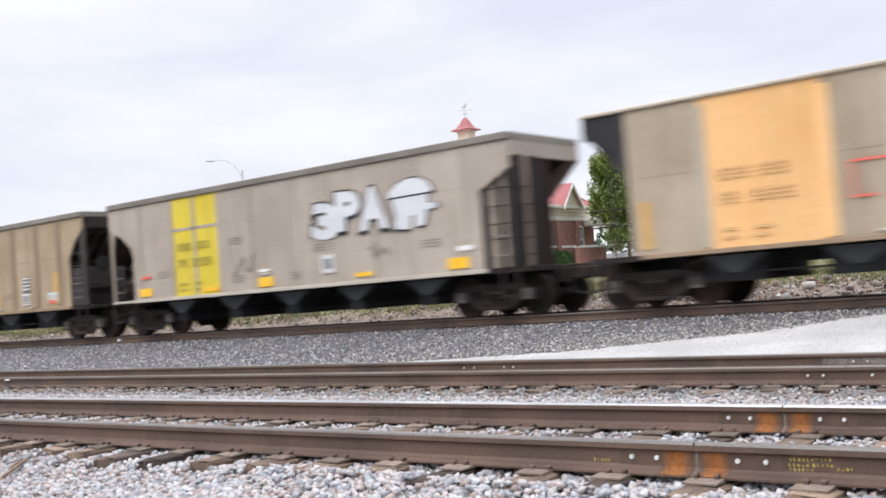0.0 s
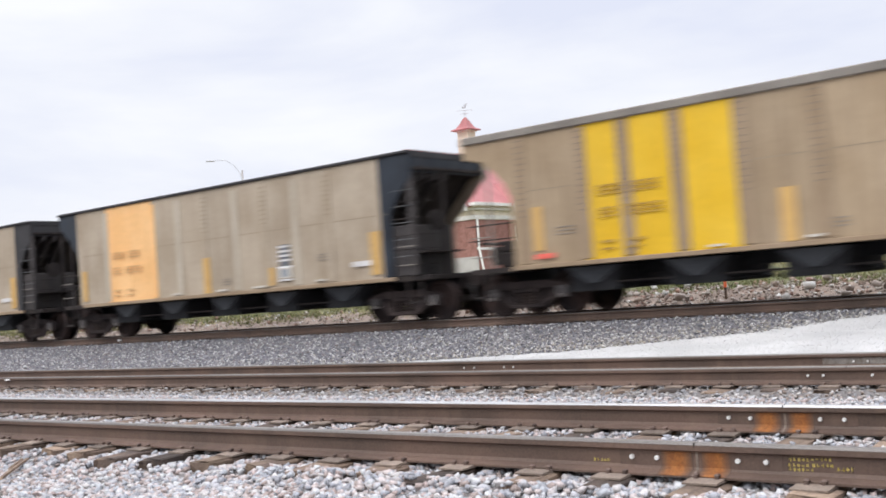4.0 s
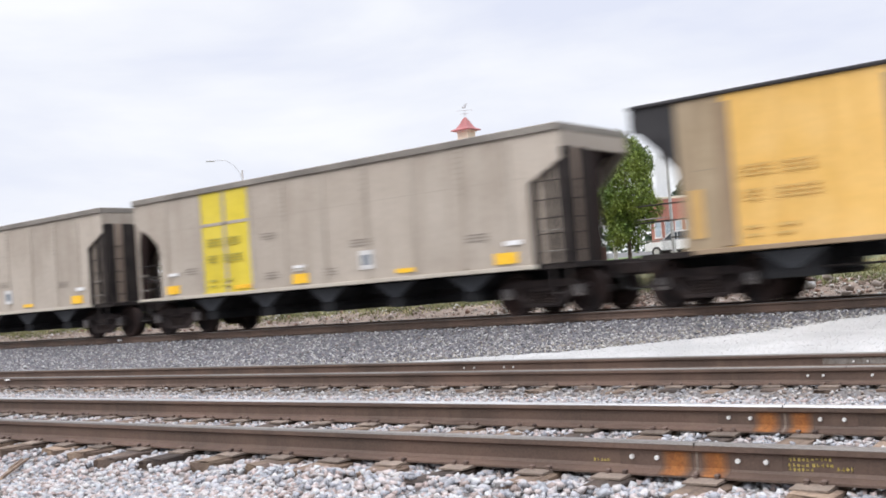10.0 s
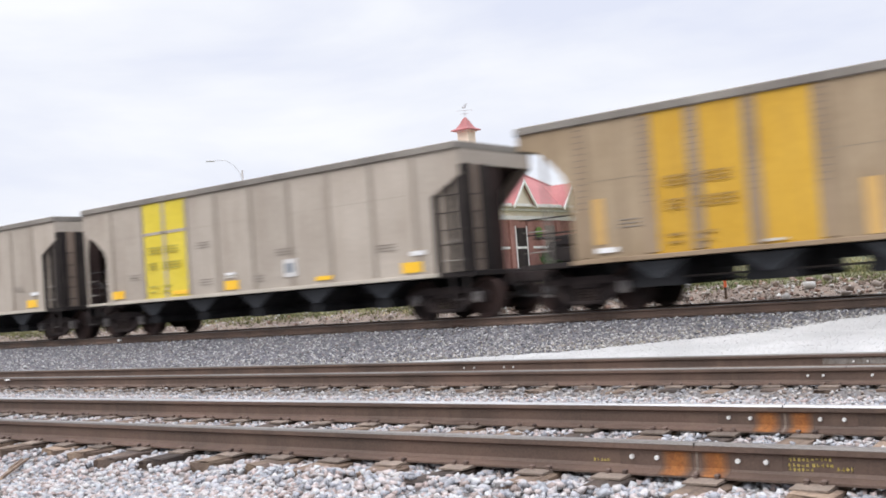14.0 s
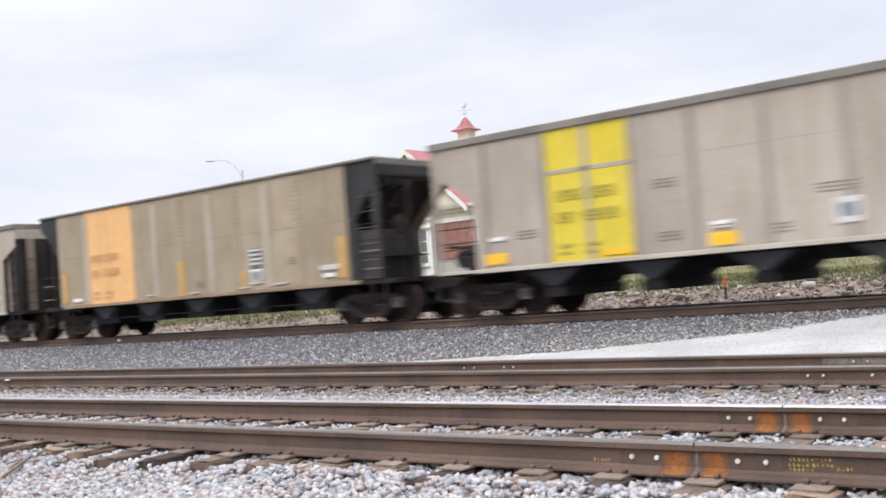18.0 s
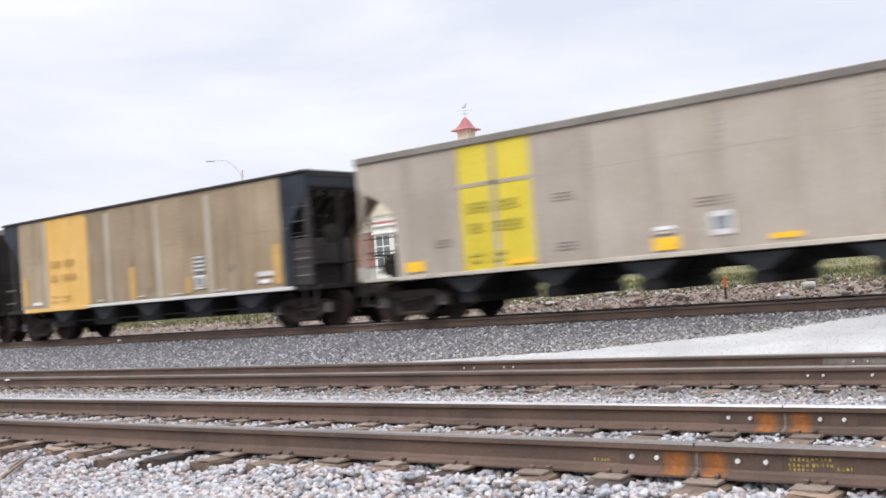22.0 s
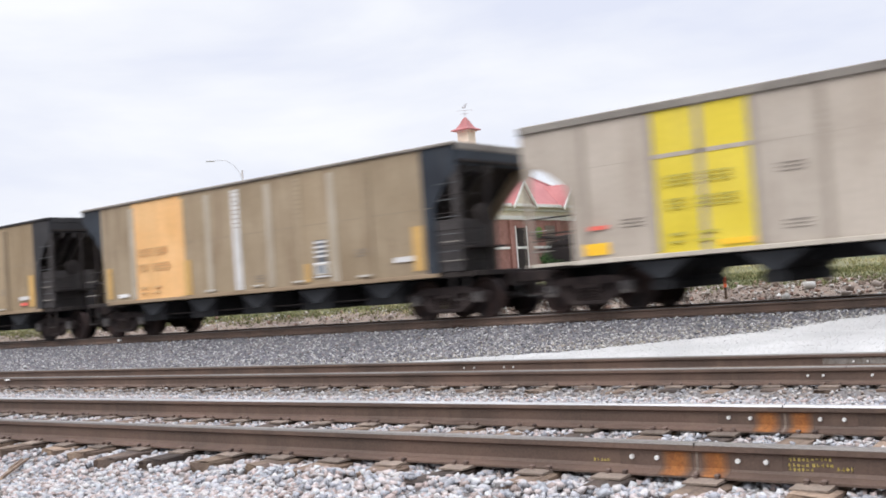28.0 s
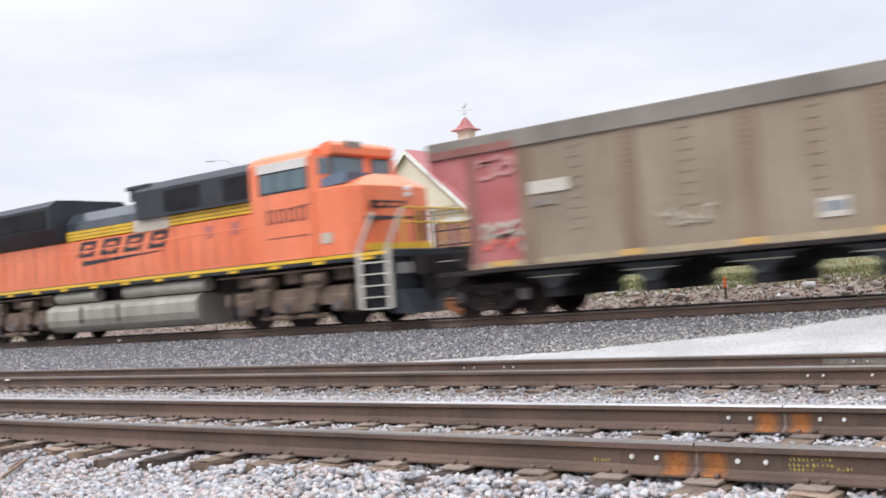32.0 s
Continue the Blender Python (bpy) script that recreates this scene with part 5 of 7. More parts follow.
# where the left end of each car lies along the track when the clock shows 16 s
KNOTS = ([0, 1, 4, 5, 6, 7, 10, 14, 17, 21, 23], [170.28, 154.07, 106.58, 90.57, 74.48, 58.72, 10.67, -53.27, -101.28, -165.45, -197.82])
train = []
for k, (style, opt) in enumerate(ROSTER):
    extra = {q: opt[q] for q in opt if q not in ("graffiti", "scrawl", "red_plate")}
    car, axles = hopper_car(style, k, **extra)
    if "graffiti" in opt:
        graffiti(car)
        scrawl(car, 10.3, 1.5, 0.6, 0.5, m_smudge, 3, "faded grey scrawl")
        scrawl(car, 5.5, 1.45, 0.8, 0.6, m_smudge, 4, "faded grey scrawl")
    if "scrawl" in opt:
        for j in range(5):
            scrawl(car, 11.35 + 0.36 * j, 1.82 + 0.05 * (j % 2), 0.42, 0.52, m_spray, 8 + j, "white sprayed scrawl", 0.045)
    if k == 0:
        part("painted_outline", box(box(box(B(), 5.10, 5.14, YS - 0.034, YS - 0.026, 1.70, 2.34), 5.14, 6.2, YS - 0.034, YS - 0.026, 2.30, 2.34), 5.14, 5.5, YS - 0.034, YS - 0.026, 1.70, 1.74), m_red_mark, car, "thin red sprayed outline")
    if "red_plate" in opt:
        part("end_plate_sign", box(B(), 0.02, 0.70, YS - 0.012, YS - 0.002, 3.38, 3.66), m_red_mark, car, "red sign plate with white lines")
        for z in (3.46, 3.56):
            part("sign_line", box(B(), 0.12, 0.6, YS - 0.016, YS - 0.012, z, z + 0.03), m_white, car)
    if style == "D":
        for x, w, z, h, mat, lab in ((2.60, 0.95, 2.50, 0.26, m_scuff, "pale number board"), (2.65, 0.6, 2.25, 0.18, m_smudge, "dark stencil"), (8.48, 0.5, 1.42, 0.34, m_scuff, "pale stencil panel"), (8.53, 0.4, 1.52, 0.17, m_stencil_mid, "slate stencil"), (11.2, 0.7, 1.45, 0.34, m_cyan, "pale blue label"), (12.6, 0.5, 1.5, 0.25, m_stencil, "white label"), (12.6, 0.8, 1.08, 0.12, m_rust_mark, "amber patch"), (4.6, 0.5, 1.08, 0.12, m_rust_mark, "amber patch"), (7.0, 0.5, 1.08, 0.12, m_rust_mark, "amber patch"), (1.5, 0.6, 1.08, 0.12, m_rust_mark, "amber patch"), (9.4, 0.5, 1.08, 0.12, m_rust_mark, "amber patch")):
            part("label_plate", box(B(), x, x + w, YS - 0.034 if mat is m_stencil_mid else YS - 0.030, YS - 0.012, z, z + h), mat, car, lab)
        for x in (3.7, 6.1, 8.5, 10.8):
            tagged(part("dented_strip", grid_rows(x - 0.14, x + 0.14, 1.7, 3.35, 9, 0.014), m_dent_soft, car, "row of short weld marks"), kind="stuff")
        scrawl(car, 5.5, 1.55, 1.0, 0.4, m_rib_pale, 21, "faint white scrawl", 0.035)
        scrawl(car, 5.7, 1.50, 0.9, 0.4, m_rib_pale, 22, "faint white scrawl", 0.035)
        for j in range(4):
            scrawl(car, 9.75, 1.72 + 0.03 * j, 0.95, 0.22, m_stencil_dark, 40 + j, "blue-black sprayed smear", 0.04)
        scrawl(car, 1.3, 1.5, 0.9, 0.5, m_cream, 23, "pale scrawl on the red end")
        scrawl(car, 1.4, 1.3, 0.9, 0.6, m_cream, 24, "pale scrawl on the red end")
        for j in range(3):
            scrawl(car, 1.32, 1.75 - 0.16 * j, 1.0, 0.30, m_cream if j < 2 else m_red_mark, 60 + j, "blotchy sprayed line on the red end", 0.05)
            scrawl(car, 1.34, 2.95 + 0.14 * j, 0.95, 0.20, m_red_pale, 70 + j, "faded pale line on the red end", 0.045)
        part("rib", box(B(), 1.02, 1.24, YS - 0.022, YS - 0.001, 1.08, 3.50, 0.012), m_rib_red, car, "dull red-brown rib")
        part("chord_paint", box(B(), 0.02, 2.30, -1.664, -1.661, 3.53, 3.70), m_rib_red, car, "red paint run onto the top rail")
        part("brake_rigging", box(tube(B(), (-0.10, -1.18, 0.30), (0.30, -1.18, 0.16), 0.07, 8), -0.16, 0.10, -1.22, -1.10, 0.24, 0.50, 0.03), m_rusty, car, "rusty brake rigging")
    train.append((car, axles, float(np.interp(k, *KNOTS)), WHEEL))


# ---- the locomotive that pushes at the rear ----
def engine():
    e = thing("locomotive", pose(0, YT, ZT), "orange and black diesel locomotive with yellow stripes", "locomotive", "cars of the coal train")
    R_ = 0.533
    part("deck", box(B(), -22.4, -1.35, -1.52, 1.52, 1.52, 1.72, 0.02), m_loco_black, e)
    part("deck_stripe", box(B(), -22.3, -1.40, -1.535, -1.521, 1.62, 1.70), m_loco_yellow, e, "yellow reflective stripe")
    for i in range(13):
        part("reflector", box(B(), -21.5 + 1.6 * i, -21.15 + 1.6 * i, -1.545, -1.522, 1.53, 1.60), m_loco_yellow, e)
    # long hood in its sections
    part("engine_hood", box(B(), -15.5, -5.8, -0.98, 0.98, 1.72, 3.10, 0.04), m_loco, e, "orange hood with door seams")
    part("hood_stripe", box(B(), -15.5, -5.8, -1.0, 1.0, 3.11, 3.40, 0.01), m_loco_yellow, e, "yellow band with thin dark lines")
    for z in (3.19, 3.30):
        part("stripe_line", box(B(), -15.5, -5.8, -1.006, -1.0, z, z + 0.018), m_loco_black, e)
    part("hood_top", prism(B(), [(-1.0, 3.41), (-0.98, 3.66), (-0.72, 3.97), (0.72, 3.97), (0.98, 3.66), (1.0, 3.41)], -15.5, -11.7, "x"), m_loco_gloss, e, "grey-black rounded hood top")
    part("inverter_cabinet", prism(B(), [(-1.12, 3.41), (-1.12, 4.22), (-0.85, 4.45), (0.85, 4.45), (1.12, 4.22), (1.12, 3.41)], -11.6, -5.8, "x"), m_loco_black, e, "black raised cabinet")
    for x0, x1 in ((-10.2, -8.6), (-7.6, -6.2)):
        part("intake_grille", box(B(), x0, x1, -1.14, -1.122, 3.52, 4.12), m_under, e, "dark intake grille")
    part("hood_vent", box(box(B(), -12.07, -11.24, -0.96, -0.55, 4.0, 4.36, 0.03), -12.22, -11.09, -0.99, -0.50, 4.34, 4.46, 0.02), m_loco_black, e, "small black vent hood on the edge of the hood")
    part("exhaust_stack", box(B(), -12.2, -11.5, -0.45, 0.45, 4.0, 4.56, 0.05), m_loco_black, e)
    part("rear_hood", box(B(), -21.8, -15.5, -0.98, 0.98, 1.72, 3.10, 0.04), m_loco, e, "orange rear hood")
    part("radiator", prism(B(), [(-1.0, 3.10), (-1.45, 3.55), (-1.50, 4.25), (-1.2, 4.46), (1.2, 4.46), (1.50, 4.25), (1.45, 3.55), (1.0, 3.10)], -21.6, -15.6, "x"), m_loco_black, e, "black flared radiator section")
    part("radiator_grille", box(B(), -21.4, -15.9, -1.515, -1.49, 3.62, 4.16), m_under, e)
    for i in range(3):
        part("radiator_fan", tube(B(), (-20.4 + 1.7 * i, 0, 4.44), (-20.4 + 1.7 * i, 0, 4.56), 0.7, 20), m_loco_black, e)
    for i in range(16):
        x = -15.2 + 0.58 * i
        part("hood_seam", box(B(), x, x + 0.018, -0.988, -0.979, 1.85, 3.05), m_digit if i % 3 == 0 else m_red, e)
    for i in range(9):
        x = -21.4 + 0.66 * i
        part("hood_seam", box(B(), x, x + 0.018, -0.988, -0.979, 1.85, 3.05), m_digit if i % 3 == 0 else m_red, e)
    for x, w in ((-8.6, 0.25), (-7.5, 0.25)):
        part("hood_latch", box(B(), x, x + w, -1.0, -0.981, 2.62, 2.95), m_red, e)
    # plain shapes for the company mark on the hood
    rng = random.Random(3)
    for i, w in enumerate((1.00, 1.08, 1.02, 0.94)):
        x, b = -14.98 + i * 1.22, B()
        for x0, x1, z0, z1 in ((0.0, 0.20, 2.55, 3.02), (0.20, 0.84 * w, 2.55, 2.65), (0.20, 0.84 * w, 2.92, 3.02), (0.66 * w, 0.84 * w, 2.65, 2.92), (0.30, 0.60, 2.76, 2.82)):
            k0, k1 = (z0 - 2.52) * 0.6, (z1 - 2.52) * 0.6
            prism(b, [(x + k0 + x0, z0), (x + k0 + x1, z0), (x + k1 + x1, z1), (x + k1 + x0, z1)], -0.992, -0.981)
        part("company_mark", b, m_loco_black, e, "black slanted hollow shape of the company mark")
    part("company_swoosh", prism(B(), [(-14.7, 2.28), (-14.7, 2.42), (-10.6, 2.46), (-10.6, 2.44)], -0.992, -0.981), m_loco_black, e, "black tapering bar")
    part("hood_patch", box(B(), -11.9, -10.2, -1.012, -1.0, 3.06, 3.42), m_cream, e, "patched pale paint")
    # cab and nose
    cab = part("cab", prism(B(), [(-1.54, 1.72), (-1.54, 4.20), (-1.42, 4.36), (-1.05, 4.49), (1.05, 4.49), (1.42, 4.36), (1.54, 4.20), (1.54, 1.72)], -6.05, -3.80, "x"), m_loco, e, "orange cab")
    part("cab_front", prism(B(), [(-3.80, -1.53), (-3.62, -1.44), (-3.50, -1.15), (-3.50, 1.15), (-3.62, 1.44), (-3.80, 1.53)], 3.30, 4.24, "z"), m_loco, cab, "orange front wall of the cab")
    part("cab_brow", prism(B(), [(-3.80, 4.20), (-3.80, 4.49), (-3.46, 4.56), (-3.34, 4.46), (-3.36, 4.26), (-3.50, 4.22)], -1.20, 1.10), m_loco, cab, "orange brow over the windscreen")
    part("sun_shade", prism(B(), [(-1.575, 3.97), (-1.575, 4.20), (-1.542, 4.20), (-1.542, 3.97)], -5.72, -3.92, "x"), m_loco_roof, cab, "pale shade panel over the side windows")
    part("window_surround", box(B(), -5.68, -3.92, -1.548, -1.541, 3.42, 3.97), m_loco_black, cab, "black window surround")
    for x0, x1 in ((-5.62, -5.14), (-5.08, -4.60), (-4.54, -3.98)):
        part("side_window", box(B(), x0, x1, -1.556, -1.548, 3.47, 3.93), m_loco_glass, cab, "dark cab side window")
    part("quarter_pane", prism(B(), [(-3.625, -1.446), (-3.515, -1.18), (-3.503, -1.185), (-3.613, -1.451)], 3.74, 4.14, "z"), m_loco_glass, cab, "tinted corner pane")
    for y0, y1 in ((-1.16, 0.06), (0.34, 1.06)):
        w = part("windscreen_frame", box(B(), -3.505, -3.485, y0, y1, 3.70, 4.20), m_loco_black, cab, "black windscreen surround")
        part("windscreen", box(B(), -3.49, -3.472, y0 + 0.05, y1 - 0.05, 3.74, 4.16), m_loco_glass, w, "tinted windscreen")
    # the full-width nose: chamfered corners below, a crowned and sloping top
    low_ring = [(-3.80, -1.50), (-2.72, -1.46), (-2.44, -1.22), (-2.34, -0.60), (-2.34, 0.60), (-2.44, 1.22), (-2.72, 1.46), (-3.80, 1.50)]
    top_ring = [(-3.49, -1.22, 3.62), (-3.00, -1.02, 3.60), (-2.82, -0.86, 3.62), (-2.74, -0.45, 3.68), (-2.74, 0.45, 3.68), (-2.82, 0.86, 3.62), (-3.00, 1.02, 3.60), (-3.49, 1.22, 3.62)]
    b = B()
    base_v = [b.verts.new((x, y, 1.72)) for x, y in low_ring]
    mid_v = [b.verts.new((x, y, 3.34)) for x, y in low_ring]
    top_v = [b.verts.new(p) for p in top_ring]
    for i in range(8):
        k = (i + 1) % 8
        b.faces.new((base_v[i], base_v[k], mid_v[k], mid_v[i]))
        b.faces.new((mid_v[i], mid_v[k], top_v[k], top_v[i]))
    b.faces.new(top_v)
    b.faces.new(base_v[::-1])
    bmesh.ops.recalc_face_normals(b, faces=b.faces)
    part("nose", b, m_loco, cab, "orange full-width nose with a sloping top")
    part("nose_deflector", prism(B(), [(-3.60, 3.40), (-3.60, 3.60), (-3.05, 3.72), (-2.74, 3.70), (-2.80, 3.44)], -1.40, -0.55), m_shield, cab, "blue-grey shield before the windscreen")
    part("number_board", box(B(), -3.62, -3.335, -0.72, -0.10, 4.40, 4.58, 0.02), m_smudge, cab)
    for i in range(4):
        x = -5.45 + i * 0.38
        part("cab_number", box(box(box(box(B(), x, x + 0.07, -1.548, -1.541, 2.66, 3.02), x + 0.07, x + 0.28, -1.548, -1.541, 2.96, 3.02), x + 0.07, x + 0.28, -1.548, -1.541, 2.66, 2.72), x + 0.20, x + 0.28, -1.548, -1.541, 2.72, 2.96), m_digit, cab, "dark maroon digit shape")
    part("cab_door_seam", box(B(), -5.5, -3.95, -1.546, -1.541, 2.28, 2.31), m_digit, cab)
    part("builder_plate", box(B(), -3.62, -3.25, -1.502, -1.488, 2.02, 2.28), m_cream, cab, "pale plate beside the steps")
    part("sill_seam", box(B(), -4.35, -3.85, -1.546, -1.541, 3.02, 3.045), m_digit, cab)
    for y0, y1, z0, z1 in ((-1.08, 0.46, 2.80, 2.84), (-1.0, 0.30, 2.93, 2.97), (-1.0, -0.86, 2.80, 2.97), (-0.50, -0.40, 2.80, 2.97), (0.10, 0.20, 2.80, 2.97)):
        part("nose_mark", box(B(), -2.50, -2.325, max(y0, -1.0), y1, z0, z1), m_loco_black, cab, "black shape of the company mark")
    part("nose_mark", prism(B(), [(-1.15, 2.49), (0.80, 2.56), (0.80, 2.58), (-1.15, 2.60)], -2.45, -2.322, "x"), m_loco_black, cab, "black tapering bar")
    part("nose_stripe", box(B(), -2.46, -2.318, -1.18, 1.18, 1.76, 1.94), m_loco_yellow, cab)
    for z in (3.14, 3.30):
        part("headlight", box(tube(B(), (-2.40, 0.34, z), (-2.30, 0.34, z), 0.07, 12), -2.40, -2.325, 0.22, 0.50, z - 0.055, z + 0.055, 0.02), m_white, cab, "white headlight glass")
    part("nose_door", box(B(), -2.36, -2.33, 0.55, 1.05, 1.98, 2.75), m_digit, cab)
    # ends: pilot, steps, rails
    part("pilot", prism(B(), [(-1.60, 0.24), (-0.98, 0.20), (-1.28, 0.78), (-1.62, 0.78)], -1.38, 1.38), m_loco_black, e, "black snow plough")
    part("end_plate", box(B(), -1.48, -1.42, -1.40, 1.40, 0.78, 1.52), m_loco_black, e, "black front plate")
    part("coupler_pocket", box(B(), -1.42, -1.20, -0.34, 0.34, 0.62, 1.12, 0.03), m_dark, e)
    for y in (-1.2, -0.9, 0.9, 1.2):
        part("hose_bracket", box(B(), -1.42, -1.34, y - 0.05, y + 0.05, 1.15, 1.40), m_tarnish, e)
    part("front_coupler", box(B(), -1.3, -0.72, -0.16, 0.14, 0.70, 1.0, 0.04), m_bogie, e)
    part("mu_hoses", tube(tube(B(), (-1.15, -0.6, 1.3), (-0.8, -0.6, 0.6), 0.035, 6), (-1.15, -0.8, 1.3), (-0.85, -0.8, 0.55), 0.035, 6), m_dark, e)
    for i in range(5):
        part("step", box(B(), -2.32, -1.55, -1.54, -1.25, 0.35 + 0.27 * i, 0.38 + 0.27 * i), m_tarnish, e, "pale step tread")
    part("step_well", box(B(), -2.38, -1.5, -1.25, -1.2, 0.3, 1.52), m_loco_black, e)
    for x in (-2.40, -1.48):
        b = box(B(), x - 0.07, x + 0.07, -1.545, -1.505, 0.36, 1.78, 0.01)
        tube(b, (x, -1.52, 1.76), (x + 0.46, -1.45, 2.62), 0.045, 8)
        part("grab_rail", b, m_tarnish, e, "pale grab rail")
    for y in (-1.0, -0.4, 0.5, 1.4):
        part("rail_post", tube(B(), (-1.42, y, 1.7), (-1.42, y, 2.7), 0.026, 8), m_loco_yellow, e, "dull yellow rail post")
    for z in (2.35, 2.7):
        part("front_handrail", tube(B(), (-1.42, -1.0, z), (-1.42, 1.4, z), 0.022, 8), m_loco_yellow, e, "dull yellow front handrail")
    for i in range(11):
        x = -21.5 + 1.5 * i
        part("rail_post", tube(B(), (x, -1.47, 1.7), (x, -1.47, 2.68), 0.018, 6), m_loco, e)
    part("side_handrail", tube(B(), (-21.8, -1.47, 2.68), (-6.0, -1.47, 2.68), 0.018, 6), m_loco, e)
    # underneath
    part("fuel_tank", prism(B(), [(-1.40, 1.02), (-1.48, 0.90), (-1.48, 0.62), (-1.40, 0.42), (-1.22, 0.27), (-1.0, 0.22), (1.0, 0.22), (1.22, 0.27), (1.40, 0.42), (1.48, 0.62), (1.48, 0.90), (1.40, 1.02), (1.22, 1.12), (-1.22, 1.12)], -16.1, -8.6, "x"), m_loco_silver, e, "dull silver fuel tank")
    for x in (-14.2, -12.3):
        part("tank_strap", box(B(), x, x + 0.12, -1.495, -1.482, 0.5, 1.0), m_dark, e)
    for x0, x1 in ((-15.7, -13.5), (-12.1, -8.3)):
        part("air_reservoir", tube(B(), (x0, -1.22, 1.33), (x1, -1.22, 1.33), 0.19, 16), m_loco_silver, e, "grey air reservoir", smooth=False)
    axles = []
    for c in (-5.1, -18.4):
        for sg in (-1, 1):
            b = prism(B(), [(-2.45, 0.45), (-2.45, 0.80), (-2.0, 1.0), (2.0, 1.0), (2.45, 0.80), (2.45, 0.45), (2.1, 0.38), (1.5, 0.55), (1.0, 0.55), (0.5, 0.40), (-0.5, 0.40), (-1.0, 0.55), (-1.5, 0.55), (-2.1, 0.38)], sg * 1.05, sg * 1.2)
            for x in (-1.75, 0.0, 1.75):
                box(b, x - 0.27, x + 0.27, sg * 1.0, sg * 1.3, 0.36, 0.80, 0.05)
                tube(b, (x, sg * 1.2, 0.53), (x, sg * 1.36, 0.53), 0.17, 12)
            for x in (-0.9, 0.9):
                tube(b, (x, sg * 1.25, 0.60), (x, sg * 1.25, 1.05), 0.13, 10)
                box(b, x - 0.3, x + 0.3, sg * 1.1, sg * 1.35, 0.95, 1.15, 0.04)
            for x in (-2.2, 2.2):
                box(b, x - 0.35, x + 0.35, sg * 1.08, sg * 1.26, 0.62, 0.98, 0.04)
            box(b, -1.2, 1.2, sg * 1.10, sg * 1.22, 0.22, 0.34, 0.03)
            part("truck_side_frame", b, m_loco_brown, e, "dust-brown locomotive truck frame", at=pose(c, 0, 0))
        for x in (-1.2, 0.7):
            part("brake_cylinder", tube(B(), (c + x, -1.3, 1.2), (c + x + 0.65, -1.3, 1.2), 0.15, 10), m_loco_brown, e)
        for x in (-1.75, 0.0, 1.75):
            part("journal_cap", tube(B(), (c + x, -1.36, 0.53), (c + x, -1.40, 0.53), 0.13, 12), m_adapter, e, "scuffed journal cap")
        for x in (-2.2, -0.9, 0.9, 2.2):
            part("brake_hanger", prism(B(), [(c + x - 0.06, 0.30), (c + x + 0.10, 0.32), (c + x + 0.05, 1.02), (c + x - 0.05, 1.02)], -1.34, -1.26), m_dark, e)
        for x in (-2.1, -0.3, 1.5):
            part("traction_duct", box(B(), c + x, c + x + 0.6, -1.15, -0.7, 1.12, 1.48, 0.04), m_loco_brown, e, "dusty motor duct")
        part("air_pipe", tube(B(), (c - 2.6, -1.38, 1.42), (c + 2.6, -1.38, 1.42), 0.025, 6), m_loco_brown, e)
        part("sand_pipe", tube(B(), (c + 2.5, -1.2, 1.5), (c + 2.6, -1.0, 0.3), 0.03, 6), m_dark, e)
        part("truck_core", box(B(), c - 2.3, c + 2.3, -0.55, 0.55, 0.35, 1.2, 0.05), m_dark, e)
        for x in (-1.75, 0.0, 1.75):
            axles.append(axle(e, c + x, R_))
    part("underframe", box(B(), -22.0, -1.0, -0.8, 0.8, 1.1, 1.54), m_dark, e)
    return e, axles, R_


loco, loco_axles, loco_r = engine()
train.append((loco, loco_axles, -197.82, loco_r))


# ---- behind the train: depot, trees, street, town ----
def window(parent, x0, x1, z0, z1, y, frame_mat, pane_mat, cols=2, rows=2, axis="x", sill=True, name="window", deep=0.10, out=-1):
    """A framed window on a wall that faces -y (axis x) or +x (axis y): recess, frame bars and panes."""
    def bar(b, a0, a1, c0, c1, d0, d1):
        return box(b, a0, a1, d0, d1, c0, c1) if axis == "x" else box(b, d0, d1, a0, a1, c0, c1)
    w = part(name, bar(bar(bar(bar(B(), x0 - 0.08, x0, z0 - 0.08, z1 + 0.08, y - 0.05 * -out, y + 0.02 * -out), x1, x1 + 0.08, z0 - 0.08, z1 + 0.08, y - 0.05 * -out, y + 0.02 * -out), x0, x1, z1, z1 + 0.08, y - 0.05 * -out, y + 0.02 * -out), x0, x1, z0 - 0.08, z0, y - 0.05 * -out, y + 0.02 * -out), frame_mat, parent)
    for i in range(cols):
        for j in range(rows):
            pw, ph = (x1 - x0) / cols, (z1 - z0) / rows
            part("pane", bar(B(), x0 + i * pw + 0.025, x0 + (i + 1) * pw - 0.025, z0 + j * ph + 0.025, z0 + (j + 1) * ph - 0.025, y - 0.012 * -out, y - 0.004 * -out), pane_mat, w)
    if cols > 1 or rows > 1:
        b = B()
        for i in range(1, cols):
            bar(b, x0 + i * (x1 - x0) / cols - 0.03, x0 + i * (x1 - x0) / cols + 0.03, z0, z1, y - 0.03 * -out, y)
        for j in range(1, rows):
            bar(b, x0, x1, z0 + j * (z1 - z0) / rows - 0.03, z0 + j * (z1 - z0) / rows + 0.03, y - 0.035 * -out, y)
        part("glazing_bar", b, frame_mat, w)
    if sill:
        part("sill", bar(B(), x0 - 0.12, x1 + 0.12, z0 - 0.18, z0 - 0.08, y - 0.12 * -out, y), frame_mat, w)
    return w


